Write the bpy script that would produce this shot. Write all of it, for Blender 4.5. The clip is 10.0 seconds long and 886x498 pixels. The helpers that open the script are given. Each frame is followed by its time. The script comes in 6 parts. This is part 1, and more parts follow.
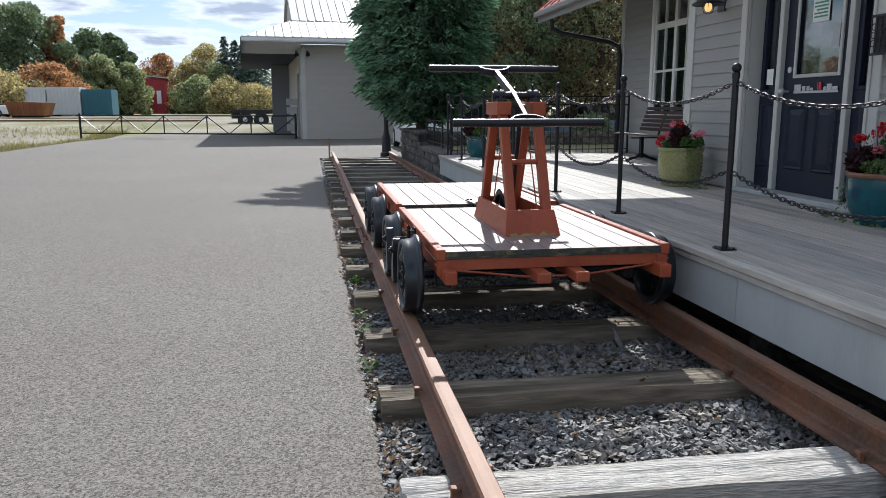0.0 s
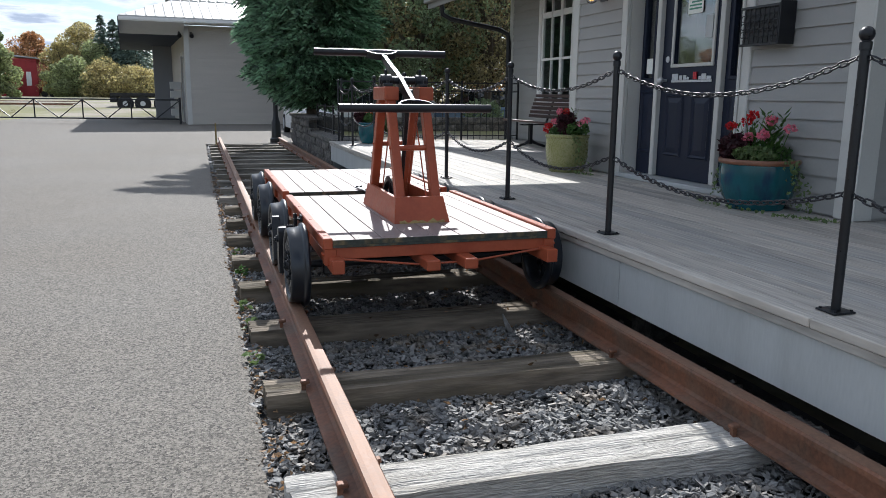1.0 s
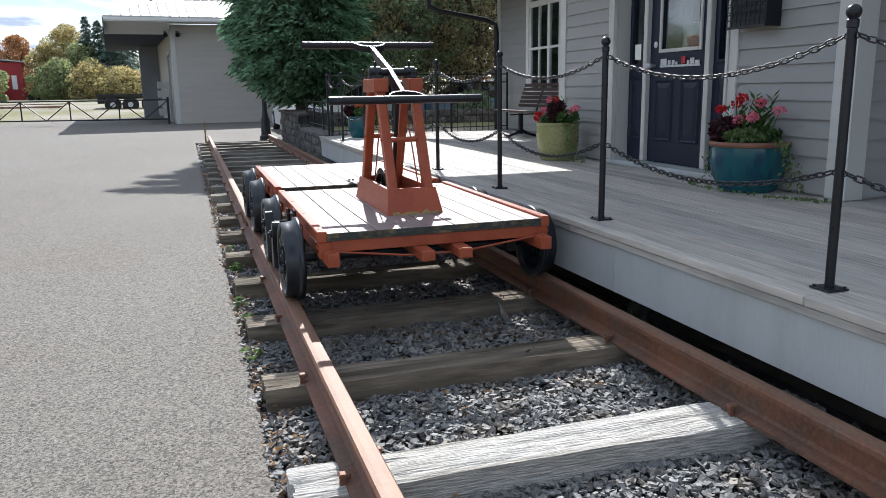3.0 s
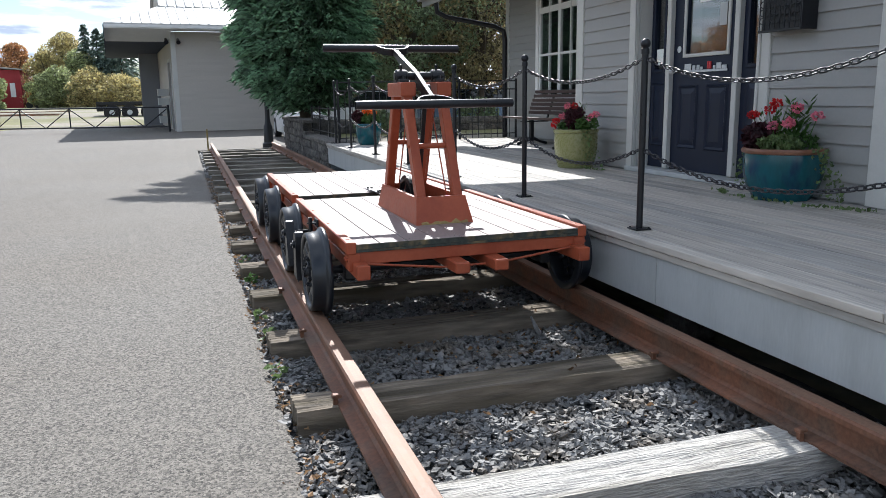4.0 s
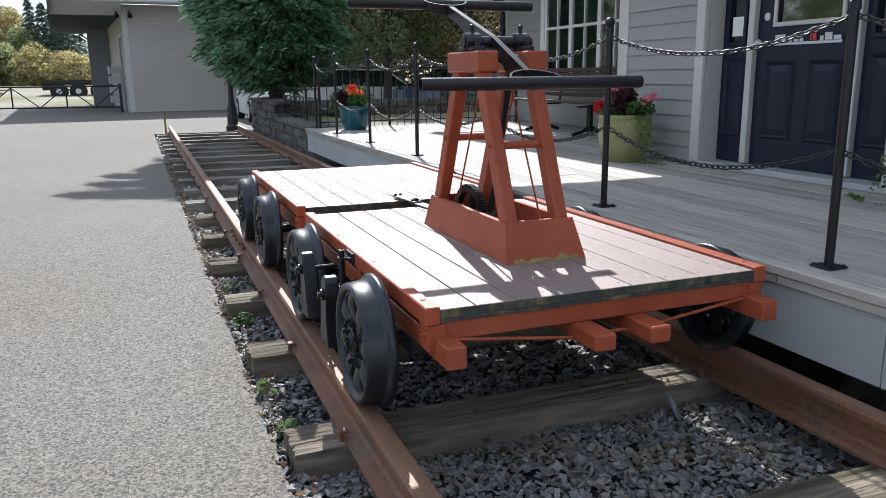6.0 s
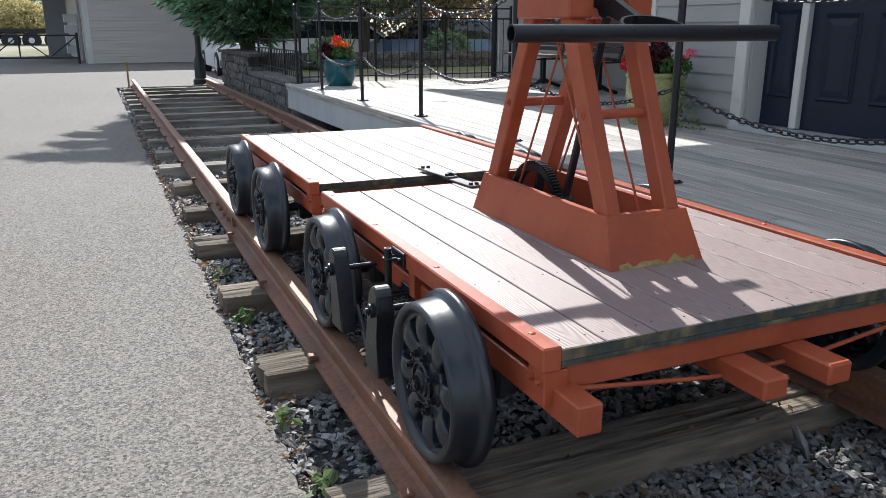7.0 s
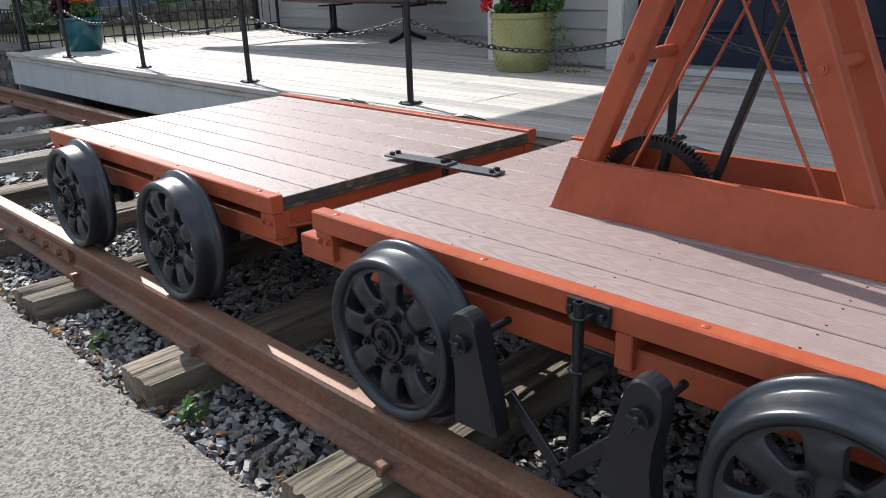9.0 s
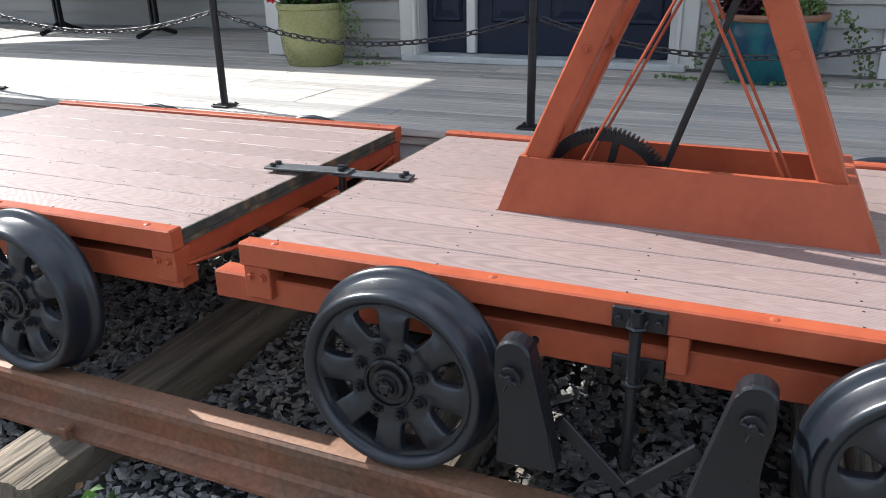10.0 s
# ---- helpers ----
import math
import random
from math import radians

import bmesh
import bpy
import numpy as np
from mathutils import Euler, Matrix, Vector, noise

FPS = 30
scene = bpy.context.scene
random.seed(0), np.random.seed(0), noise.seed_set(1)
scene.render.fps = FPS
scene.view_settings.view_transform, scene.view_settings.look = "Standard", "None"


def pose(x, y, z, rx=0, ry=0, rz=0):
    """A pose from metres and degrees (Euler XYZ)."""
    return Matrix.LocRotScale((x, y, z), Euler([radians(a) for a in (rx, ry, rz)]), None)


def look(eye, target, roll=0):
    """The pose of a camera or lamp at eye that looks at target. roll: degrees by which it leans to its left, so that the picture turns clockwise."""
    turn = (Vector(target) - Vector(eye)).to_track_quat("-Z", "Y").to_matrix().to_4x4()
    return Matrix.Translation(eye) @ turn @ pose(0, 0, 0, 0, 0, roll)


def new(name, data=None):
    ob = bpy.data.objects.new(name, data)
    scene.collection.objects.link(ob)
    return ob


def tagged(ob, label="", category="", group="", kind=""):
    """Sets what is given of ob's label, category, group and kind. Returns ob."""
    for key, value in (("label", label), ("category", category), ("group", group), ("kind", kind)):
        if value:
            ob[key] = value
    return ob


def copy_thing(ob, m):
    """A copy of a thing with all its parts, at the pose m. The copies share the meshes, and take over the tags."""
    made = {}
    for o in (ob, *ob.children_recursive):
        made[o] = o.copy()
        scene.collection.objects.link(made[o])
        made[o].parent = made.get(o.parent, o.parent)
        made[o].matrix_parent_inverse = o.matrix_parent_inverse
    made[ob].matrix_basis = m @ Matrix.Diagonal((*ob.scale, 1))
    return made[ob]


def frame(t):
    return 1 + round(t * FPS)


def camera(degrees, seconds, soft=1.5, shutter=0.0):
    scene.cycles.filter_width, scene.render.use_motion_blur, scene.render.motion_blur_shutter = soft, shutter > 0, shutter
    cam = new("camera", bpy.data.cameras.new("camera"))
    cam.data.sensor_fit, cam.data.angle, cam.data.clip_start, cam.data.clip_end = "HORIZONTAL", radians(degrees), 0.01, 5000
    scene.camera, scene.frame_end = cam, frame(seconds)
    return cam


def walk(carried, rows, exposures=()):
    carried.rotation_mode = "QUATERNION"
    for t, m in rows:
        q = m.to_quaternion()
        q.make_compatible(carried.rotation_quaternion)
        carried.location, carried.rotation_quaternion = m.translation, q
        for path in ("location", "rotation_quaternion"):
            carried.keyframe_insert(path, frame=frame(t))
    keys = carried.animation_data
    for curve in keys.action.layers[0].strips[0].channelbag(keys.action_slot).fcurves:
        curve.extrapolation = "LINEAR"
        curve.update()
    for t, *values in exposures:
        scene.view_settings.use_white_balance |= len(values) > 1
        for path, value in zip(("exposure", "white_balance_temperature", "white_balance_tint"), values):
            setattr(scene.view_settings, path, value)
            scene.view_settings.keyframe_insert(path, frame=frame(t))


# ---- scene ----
cam = camera(60.1, 10.0, 0.85)
PATH = [
    (0, (0.005, 0.119, 1.325), (0.33, 2.059, 0.965), -0.0),
    (0.5, (0.046, 0.14, 1.328), (0.512, 2.047, 0.944), 0.0),
    (1, (0.056, 0.171, 1.319), (0.644, 2.042, 0.926), 0.6),
    (1.5, (0.064, 0.173, 1.311), (0.676, 2.037, 0.919), -0.2),
    (2, (0.06, 0.164, 1.306), (0.675, 2.025, 0.906), -0.6),
    (3.5, (0.022, 0.166, 1.305), (0.623, 2.028, 0.893), -1.0),
    (4, (-0.064, 0.408, 1.286), (0.547, 2.272, 0.895), -0.9),
    (4.5, (-0.133, 0.69, 1.324), (0.505, 2.552, 0.968), -1.6),
    (5, (-0.087, 1.12, 1.304), (0.593, 2.976, 1.002), -1.9),
    (5.5, (-0.105, 1.532, 1.285), (0.59, 3.373, 0.926), -1.4),
    (7, (-0.181, 2.668, 1.258), (0.593, 4.427, 0.705), 0.0),
    (7.5, (-0.268, 3.042, 1.243), (0.579, 4.763, 0.678), -0.4),
    (8, (-0.313, 3.416, 1.249), (0.652, 5.07, 0.673), -0.1),
    (8.5, (-0.472, 3.756, 1.237), (0.702, 5.246, 0.601), 0.9),
    (9, (-0.576, 4.021, 1.229), (0.752, 5.35, 0.543), -1.9),
    (9.5, (-0.595, 4.34, 1.233), (0.952, 5.387, 0.518), -3.6),
    (10, (-0.726, 4.619, 1.232), (0.982, 5.366, 0.508), -1.0),
]
walk(cam, [(t, look(eye, target, roll)) for t, eye, target, roll in PATH], [(0.0, 0.18, 5980, 10), (2.0, 0.38, 5980, 10), (5.5, 0.51, 5960, 10), (8.0, 0.53, 6020, 10), (9.0, 0.62, 6080, 10), (10.0, 0.94, 6080, 10)])

# ---- light ----
SUN_WAY = Vector((-0.30, -1.22, -1.0)).normalized()
world = bpy.data.worlds.new("sky_world")
scene.world = world
world.use_nodes = True
wn, wl = world.node_tree.nodes, world.node_tree.links
wn.clear()
w_out, w_bg = wn.new("ShaderNodeOutputWorld"), wn.new("ShaderNodeBackground")
w_sky = wn.new("ShaderNodeTexSky")
w_sky.sky_type, w_sky.sun_disc = "NISHITA", False
w_sky.sun_elevation, w_sky.sun_rotation = radians(38.5), radians(13.8)
w_sky.air_density, w_sky.dust_density, w_sky.ozone_density = 1.0, 0.4, 2.0
w_tc, w_sep = wn.new("ShaderNodeTexCoord"), wn.new("ShaderNodeSeparateXYZ")
wl.new(w_tc.outputs["Generated"], w_sep.inputs[0])


def w_math(op, a, b):
    n = wn.new("ShaderNodeMath")
    n.operation = op
    for i, v in enumerate((a, b)):
        if isinstance(v, (int, float)):
            n.inputs[i].default_value = v
        else:
            wl.new(v, n.inputs[i])
    return n.outputs[0]


w_den = w_math("ADD", w_math("MAXIMUM", w_sep.outputs[2], 0.0), 0.10)
w_com = wn.new("ShaderNodeCombineXYZ")
wl.new(w_math("DIVIDE", w_sep.outputs[0], w_den), w_com.inputs[0])
wl.new(w_math("DIVIDE", w_sep.outputs[1], w_den), w_com.inputs[1])
w_noise = wn.new("ShaderNodeTexNoise")
w_noise.inputs["Scale"].default_value, w_noise.inputs["Detail"].default_value = 1.5, 7
w_noise.inputs["Roughness"].default_value = 0.58
wl.new(w_com.outputs[0], w_noise.inputs["Vector"])
w_ramp = wn.new("ShaderNodeValToRGB")
w_ramp.color_ramp.elements[0].position, w_ramp.color_ramp.elements[1].position = 0.43, 0.53
wl.new(w_noise.outputs["Fac"], w_ramp.inputs[0])
w_shade = wn.new("ShaderNodeValToRGB")
w_shade.color_ramp.elements[0].color, w_shade.color_ramp.elements[0].position = (7.0, 7.35, 7.9, 1), 0.53
w_shade.color_ramp.elements[1].color, w_shade.color_ramp.elements[1].position = (3.6, 4.1, 5.0, 1), 0.64
wl.new(w_noise.outputs["Fac"], w_shade.inputs[0])
w_mix = wn.new("ShaderNodeMix")
w_mix.data_type = "RGBA"
wl.new(w_ramp.outputs[0], w_mix.inputs[0])
w_half = wn.new("ShaderNodeVectorMath")
w_half.operation = "SCALE"
w_half.inputs["Scale"].default_value = 0.7
wl.new(w_sky.outputs[0], w_half.inputs[0])
wl.new(w_half.outputs[0], w_mix.inputs[6])
wl.new(w_shade.outputs[0], w_mix.inputs[7])
w_bg.inputs[1].default_value = 0.125
wl.new(w_mix.outputs[2], w_bg.inputs[0])
wl.new(w_bg.outputs[0], w_out.inputs[0])
sun = new("sun", bpy.data.lights.new("sun", "SUN"))
sun.data.energy, sun.data.angle, sun.data.color = 5.2, radians(0.53), (1.0, 0.945, 0.865)
sun.matrix_world = look(tuple(-30 * SUN_WAY), (0, 0, 0))

# ---- materials ----


def mat(name, col, rough=0.6, metal=0.0, var=0.12, scale=3.0, fine=0.10, fscale=60.0, bump=0.15, bscale=None, stretch=(1, 1, 1),
        rand=0.0, island=0.0, col2=None, mix_at=(0.45, 0.65), spec=0.5, dist=0.01, coords="Object", rvar=0.1, cells=None):
    """A surface with grain at two scales. col2: stains or wear of another colour. rand: change from piece to piece."""
    m = bpy.data.materials.new(name)
    m.use_nodes = True
    n, l = m.node_tree.nodes, m.node_tree.links
    b = n["Principled BSDF"]
    tc, mp = n.new("ShaderNodeTexCoord"), n.new("ShaderNodeMapping")
    mp.inputs["Scale"].default_value = stretch
    l.new(tc.outputs[coords], mp.inputs[0])
    info = n.new("ShaderNodeObjectInfo")
    if coords == "Object":
        off = n.new("ShaderNodeVectorMath")
        off.operation = "SCALE"
        off.inputs[0].default_value = (13.0, 7.0, 5.0)
        l.new(info.outputs["Random"], off.inputs["Scale"])
        l.new(off.outputs[0], mp.inputs["Location"])

    def tex(s, detail):
        t = n.new("ShaderNodeTexNoise")
        t.inputs["Scale"].default_value, t.inputs["Detail"].default_value = s, detail
        l.new(mp.outputs[0], t.inputs["Vector"])
        return t.outputs["Fac"]

    def math_(op, a, c):
        q = n.new("ShaderNodeMath")
        q.operation = op
        for i, v in enumerate((a, c)):
            if isinstance(v, (int, float)):
                q.inputs[i].default_value = v
            else:
                l.new(v, q.inputs[i])
        return q.outputs[0]

    big, small = tex(scale, 4), tex(fscale, 3)
    f = math_("ADD", math_("MULTIPLY", math_("SUBTRACT", big, 0.5), 2 * var * 2), math_("MULTIPLY", math_("SUBTRACT", small, 0.5), 2 * fine * 2))
    f = math_("ADD", f, 1.0)
    if cells:
        vo = n.new("ShaderNodeTexVoronoi")
        vo.inputs["Scale"].default_value = cells[0]
        l.new(mp.outputs[0], vo.inputs["Vector"])
        sp = n.new("ShaderNodeSeparateColor")
        l.new(vo.outputs["Color"], sp.inputs[0])
        f = math_("ADD", f, math_("MULTIPLY", math_("SUBTRACT", sp.outputs[0], 0.5), 2 * cells[1]))
    if rand:
        f = math_("ADD", f, math_("MULTIPLY", math_("SUBTRACT", info.outputs["Random"], 0.5), 2 * rand))
    if island:
        geo = n.new("ShaderNodeNewGeometry")
        f = math_("ADD", f, math_("MULTIPLY", math_("SUBTRACT", geo.outputs["Random Per Island"], 0.5), 2 * island))
    base = n.new("ShaderNodeMix")
    base.data_type = "RGBA"
    base.inputs[6].default_value, base.inputs[7].default_value = (*col, 1), (*(col2 or col), 1)
    if col2:
        r = n.new("ShaderNodeMapRange")
        r.inputs[1].default_value, r.inputs[2].default_value = mix_at
        l.new(tex(scale * 1.7, 6), r.inputs[0])
        l.new(r.outputs[0], base.inputs[0])
    else:
        base.inputs[0].default_value = 0
    mul = n.new("ShaderNodeVectorMath")
    mul.operation = "SCALE"
    l.new(base.outputs[2], mul.inputs[0])
    l.new(math_("MAXIMUM", f, 0.05), mul.inputs["Scale"])
    l.new(mul.outputs[0], b.inputs["Base Color"])
    rr = math_("ADD", math_("MULTIPLY", math_("SUBTRACT", small, 0.5), rvar * 2), rough)
    l.new(rr, b.inputs["Roughness"])
    b.inputs["Metallic"].default_value = metal
    b.inputs["Specular IOR Level"].default_value = spec
    if bump:
        bp = n.new("ShaderNodeBump")
        bp.inputs["Strength"].default_value, bp.inputs["Distance"].default_value = bump, dist
        l.new(tex(bscale, 4) if bscale else small, bp.inputs["Height"])
        l.new(bp.outputs[0], b.inputs["Normal"])
    return m


def leaf_mat(name, col, island=0.35, rough=0.55):
    m = mat(name, col, rough, var=0.2, scale=0.8, fine=0.05, bump=0, island=island)
    n, l = m.node_tree.nodes, m.node_tree.links
    b, out = n["Principled BSDF"], n["Material Output"]
    tr, add = n.new("ShaderNodeBsdfTranslucent"), n.new("ShaderNodeMixShader")
    l.new(b.inputs["Base Color"].links[0].from_socket, tr.inputs[0])
    add.inputs[0].default_value = 0.42
    l.new(b.outputs[0], add.inputs[1]), l.new(tr.outputs[0], add.inputs[2])
    l.new(add.outputs[0], out.inputs[0])
    return m


def glass_mat(name, tint=(0.9, 0.95, 0.95)):
    m = bpy.data.materials.new(name)
    m.use_nodes = True
    b = m.node_tree.nodes["Principled BSDF"]
    b.inputs["Base Color"].default_value = (*tint, 1)
    b.inputs["Roughness"].default_value, b.inputs["Transmission Weight"].default_value, b.inputs["IOR"].default_value = 0.02, 1.0, 1.85
    return m


ASPHALT = mat("asphalt", (0.147, 0.131, 0.110), 0.88, var=0.05, scale=0.35, fine=0.30, fscale=70, bump=0.9, bscale=170, cells=(125, 0.64), col2=(0.156, 0.144, 0.126), mix_at=(0.35, 0.75), dist=0.004)
DIRT = mat("dirt", (0.27, 0.24, 0.19), 0.95, var=0.2, scale=0.12, fine=0.3, fscale=9, bump=0.3, col2=(0.17, 0.165, 0.065), mix_at=(0.42, 0.58))
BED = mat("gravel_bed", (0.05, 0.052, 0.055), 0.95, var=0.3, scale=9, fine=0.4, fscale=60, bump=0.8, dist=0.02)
STONE = mat("ballast_stone", (0.19, 0.188, 0.182), 0.66, var=0.18, scale=3.0, fine=0.25, fscale=60, bump=0.5, island=0.38, spec=0.45, col2=(0.215, 0.185, 0.15), mix_at=(0.5, 0.68))
TIEPALE = mat("bleached_tie", (0.45, 0.43, 0.395), 0.9, var=0.14, scale=3.0, fine=0.45, fscale=70, bump=0.8, stretch=(0.2, 2.0, 2.0), col2=(0.33, 0.31, 0.27), mix_at=(0.50, 0.66), dist=0.014)
TIE = mat("weathered_tie", (0.180, 0.148, 0.110), 0.92, var=0.30, scale=5.0, fine=0.60, fscale=34, bump=1.0, bscale=40, stretch=(0.13, 1.7, 0.8), col2=(0.070, 0.057, 0.036), mix_at=(0.45, 0.62), rand=0.22, dist=0.014)
# Silvered wood of the far ties, lightened further for sun on them.
TIEGREY_SUN = mat("silvered_sunlit_tie", (0.25, 0.225, 0.19), 0.92, var=0.25, scale=4.0, fine=0.35, fscale=24, bump=0.9, bscale=34, stretch=(0.16, 1.6, 1.0), col2=(0.15, 0.132, 0.10), mix_at=(0.44, 0.62), rand=0.2, dist=0.012)
RUST = mat("rusty_rail", (0.188, 0.084, 0.047), 0.62, metal=0.2, var=0.28, scale=3.5, fine=0.30, fscale=60, bump=0.35, col2=(0.15, 0.092, 0.062), mix_at=(0.45, 0.66), dist=0.003)
RAILTOP = mat("rail_head_worn", (0.21, 0.115, 0.07), 0.6, metal=0.15, var=0.15, scale=5, fine=0.22, fscale=90, bump=0.15, dist=0.002)
PAINT = mat("red_oxide_paint", (0.338, 0.078, 0.035), 0.40, var=0.10, scale=5, fine=0.07, fscale=50, bump=0.14, dist=0.003, col2=(0.285, 0.060, 0.027), mix_at=(0.48, 0.72), rvar=0.15, spec=0.3)
WORN = mat("bare_worn_wood", (0.27, 0.20, 0.075), 0.8, var=0.3, scale=14, fine=0.3, fscale=60, bump=0.3)
# Mossy board ends; below the deck it stands for shade in the gaps.
MOSS_GAP = mat("mossy_edge_gap_shade", (0.045, 0.05, 0.042), 0.9, var=0.2, scale=8, fine=0.4, fscale=40, bump=0.5, col2=(0.16, 0.12, 0.06), mix_at=(0.5, 0.7))
BLACK = mat("black_enamel", (0.009, 0.010, 0.013), 0.36, var=0.2, scale=7, fine=0.25, fscale=90, bump=0.12, dist=0.002, spec=0.4, rvar=0.2)
WHEELB = mat("wheel_black", (0.011, 0.0145, 0.020), 0.31, var=0.12, scale=9, fine=0.08, fscale=120, bump=0.05, dist=0.001, spec=0.5, rvar=0.06)
PLATE = mat("worn_grey_plate", (0.085, 0.09, 0.095), 0.45, metal=0.2, var=0.2, scale=14, fine=0.2, fscale=90, bump=0.15, dist=0.002)
CHAIN = mat("chain_steel", (0.022, 0.022, 0.026), 0.45, metal=0.1, var=0.2, scale=20, fine=0.1, bump=0)
FASCIA = mat("grey_fascia_paint", (0.40, 0.42, 0.42), 0.55, var=0.05, scale=1.2, fine=0.05, fscale=30, bump=0.05, stretch=(1, 3, 0.6), col2=(0.34, 0.355, 0.35), mix_at=(0.5, 0.75))
BOARD = mat("weathered_deck", (0.42, 0.386, 0.340), 0.75, var=0.18, scale=1.8, fine=0.32, fscale=30, bump=0.45, stretch=(2.5, 0.12, 1), rand=0.13, dist=0.004, col2=(0.32, 0.31, 0.29), mix_at=(0.44, 0.64))
SIDING = mat("grey_siding", (0.294, 0.293, 0.280), 0.6, var=0.04, scale=1.5, fine=0.03, fscale=50, bump=0.05, rand=0.03)
SIDING2 = mat("barn_siding", (0.45, 0.42, 0.375), 0.65, var=0.05, scale=0.6, fine=0.04, fscale=20, bump=0.05)
# Wall grey darkened to hold the wing's shade under the eave.
WING_SHADE = mat("wing_shade_grey", (0.19, 0.195, 0.205), 0.7, var=0.06, scale=1, bump=0.05)
TRIM = mat("pale_trim", (0.50, 0.50, 0.47), 0.5, var=0.05, scale=2, fine=0.03, bump=0.04)
NAVY = mat("navy_paint", (0.009, 0.014, 0.031), 0.45, spec=0.25, var=0.08, scale=3, fine=0.05, bump=0.05, dist=0.002)
WHITE = mat("white_paint", (0.74, 0.74, 0.72), 0.5, var=0.04, scale=3, fine=0.03, bump=0.03)
# Shade below the freight house's side eave, put into the colour.
EAVE_SHADE = mat("eave_shade_tone", (0.060, 0.070, 0.095), 0.9, var=0.1, scale=2, bump=0.05, spec=0.1)
# Dimness of the rooms and of the platform's void, put into the colour.
DIM_BACK = mat("dim_backing", (0.17, 0.17, 0.16), 0.9, var=0.3, scale=2, bump=0)
ROOFMETAL = mat("silver_roof", (0.43, 0.425, 0.41), 0.5, metal=0.3, var=0.05, scale=0.5, fine=0.04, fscale=12, bump=0.03)
REDROOF = mat("red_roof", (0.32, 0.045, 0.035), 0.4, var=0.1, scale=1, bump=0.03)
GLASS = glass_mat("window_glass")
SLAT = mat("bench_slat", (0.055, 0.030, 0.026), 0.5, var=0.15, scale=3, fine=0.2, fscale=30, stretch=(1, 0.2, 1), bump=0.2, rand=0.1)
BLOCK = mat("wall_block", (0.125, 0.114, 0.10), 0.92, var=0.35, scale=7, fine=0.4, fscale=40, bump=1.0, rand=0.3, dist=0.025, col2=(0.065, 0.062, 0.058), mix_at=(0.42, 0.60))
GREENPOT = mat("green_glaze", (0.20, 0.205, 0.080), 0.28, var=0.12, scale=5, fine=0.06, bump=0.04, col2=(0.26, 0.26, 0.12), mix_at=(0.45, 0.7))
TEALPOT = mat("teal_glaze", (0.008, 0.085, 0.105), 0.16, var=0.2, scale=6, fine=0.1, bump=0.04, stretch=(1, 1, 0.35), col2=(0.006, 0.030, 0.075), mix_at=(0.52, 0.70))
RIMPOT = mat("terracotta_rim", (0.20, 0.085, 0.045), 0.4, var=0.2, scale=9, bump=0.1)
SOIL = mat("soil", (0.03, 0.022, 0.015), 0.95, bump=0.5)
LEAF = leaf_mat("leaf_green", (0.07, 0.15, 0.035))
LEAFD = leaf_mat("leaf_burgundy", (0.05, 0.012, 0.018))
LEAFP = leaf_mat("leaf_pale", (0.13, 0.19, 0.07))
FLRED = leaf_mat("petal_red", (0.62, 0.02, 0.025), 0.2)
FLPINK = leaf_mat("petal_pink", (0.75, 0.22, 0.30), 0.2)
FLORANGE = leaf_mat("petal_orange", (0.75, 0.16, 0.03), 0.4)
CYP = leaf_mat("conifer_green", (0.135, 0.245, 0.140), 0.85)
TREEG = leaf_mat("tree_green", (0.33, 0.37, 0.18), 0.6)
TREED = leaf_mat("tree_dark", (0.19, 0.25, 0.13), 0.5)
TREER = leaf_mat("tree_rust", (0.30, 0.155, 0.065), 0.8)
SPRUCE = leaf_mat("spruce_green", (0.15, 0.21, 0.17), 0.6)
TREEM = leaf_mat("tree_shade", (0.185, 0.160, 0.075), 0.9)
TREEY = leaf_mat("tree_yellow", (0.50, 0.43, 0.20), 0.6)
TREEO = leaf_mat("tree_orange", (0.50, 0.28, 0.13), 0.6)
BARK = mat("bark", (0.07, 0.055, 0.04), 0.95, var=0.3, scale=6, fine=0.3, fscale=20, bump=0.8, stretch=(1, 1, 0.25))
CARW = mat("white_car_paint", (0.72, 0.73, 0.74), 0.2, var=0.02, bump=0, spec=0.6)
CARB = mat("blue_car_paint", (0.10, 0.16, 0.24), 0.2, metal=0.3, var=0.02, bump=0, spec=0.6)
TYRE = mat("tyre_rubber", (0.02, 0.02, 0.02), 0.85, bump=0.1)
CARGLASS = mat("car_glass", (0.015, 0.02, 0.022), 0.06, var=0.02, bump=0, spec=0.7)
CONTW = mat("container_white", (0.55, 0.56, 0.55), 0.6, var=0.12, scale=0.6, fine=0.05, bump=0)
CONTT = mat("container_teal", (0.03, 0.13, 0.17), 0.6, var=0.12, scale=0.6, fine=0.05, bump=0)
DUMP = mat("rust_bin", (0.24, 0.09, 0.035), 0.8, var=0.3, scale=1, bump=0)
BARNRED = mat("barn_red", (0.32, 0.03, 0.035), 0.7, var=0.12, scale=0.5, bump=0)
YELLOW = mat("machine_yellow", (0.42, 0.25, 0.05), 0.5, var=0.2, scale=1, bump=0)
PAPER = mat("paper", (0.78, 0.80, 0.76), 0.8, var=0.03, bump=0)
INK = mat("ink_green", (0.10, 0.28, 0.20), 0.8, var=0.03, bump=0)
SILVER = mat("sign_silver", (0.52, 0.54, 0.56), 0.4, metal=0.5, var=0.1, scale=20, bump=0.1)
REDNUM = mat("sign_red", (0.55, 0.04, 0.05), 0.5, bump=0)


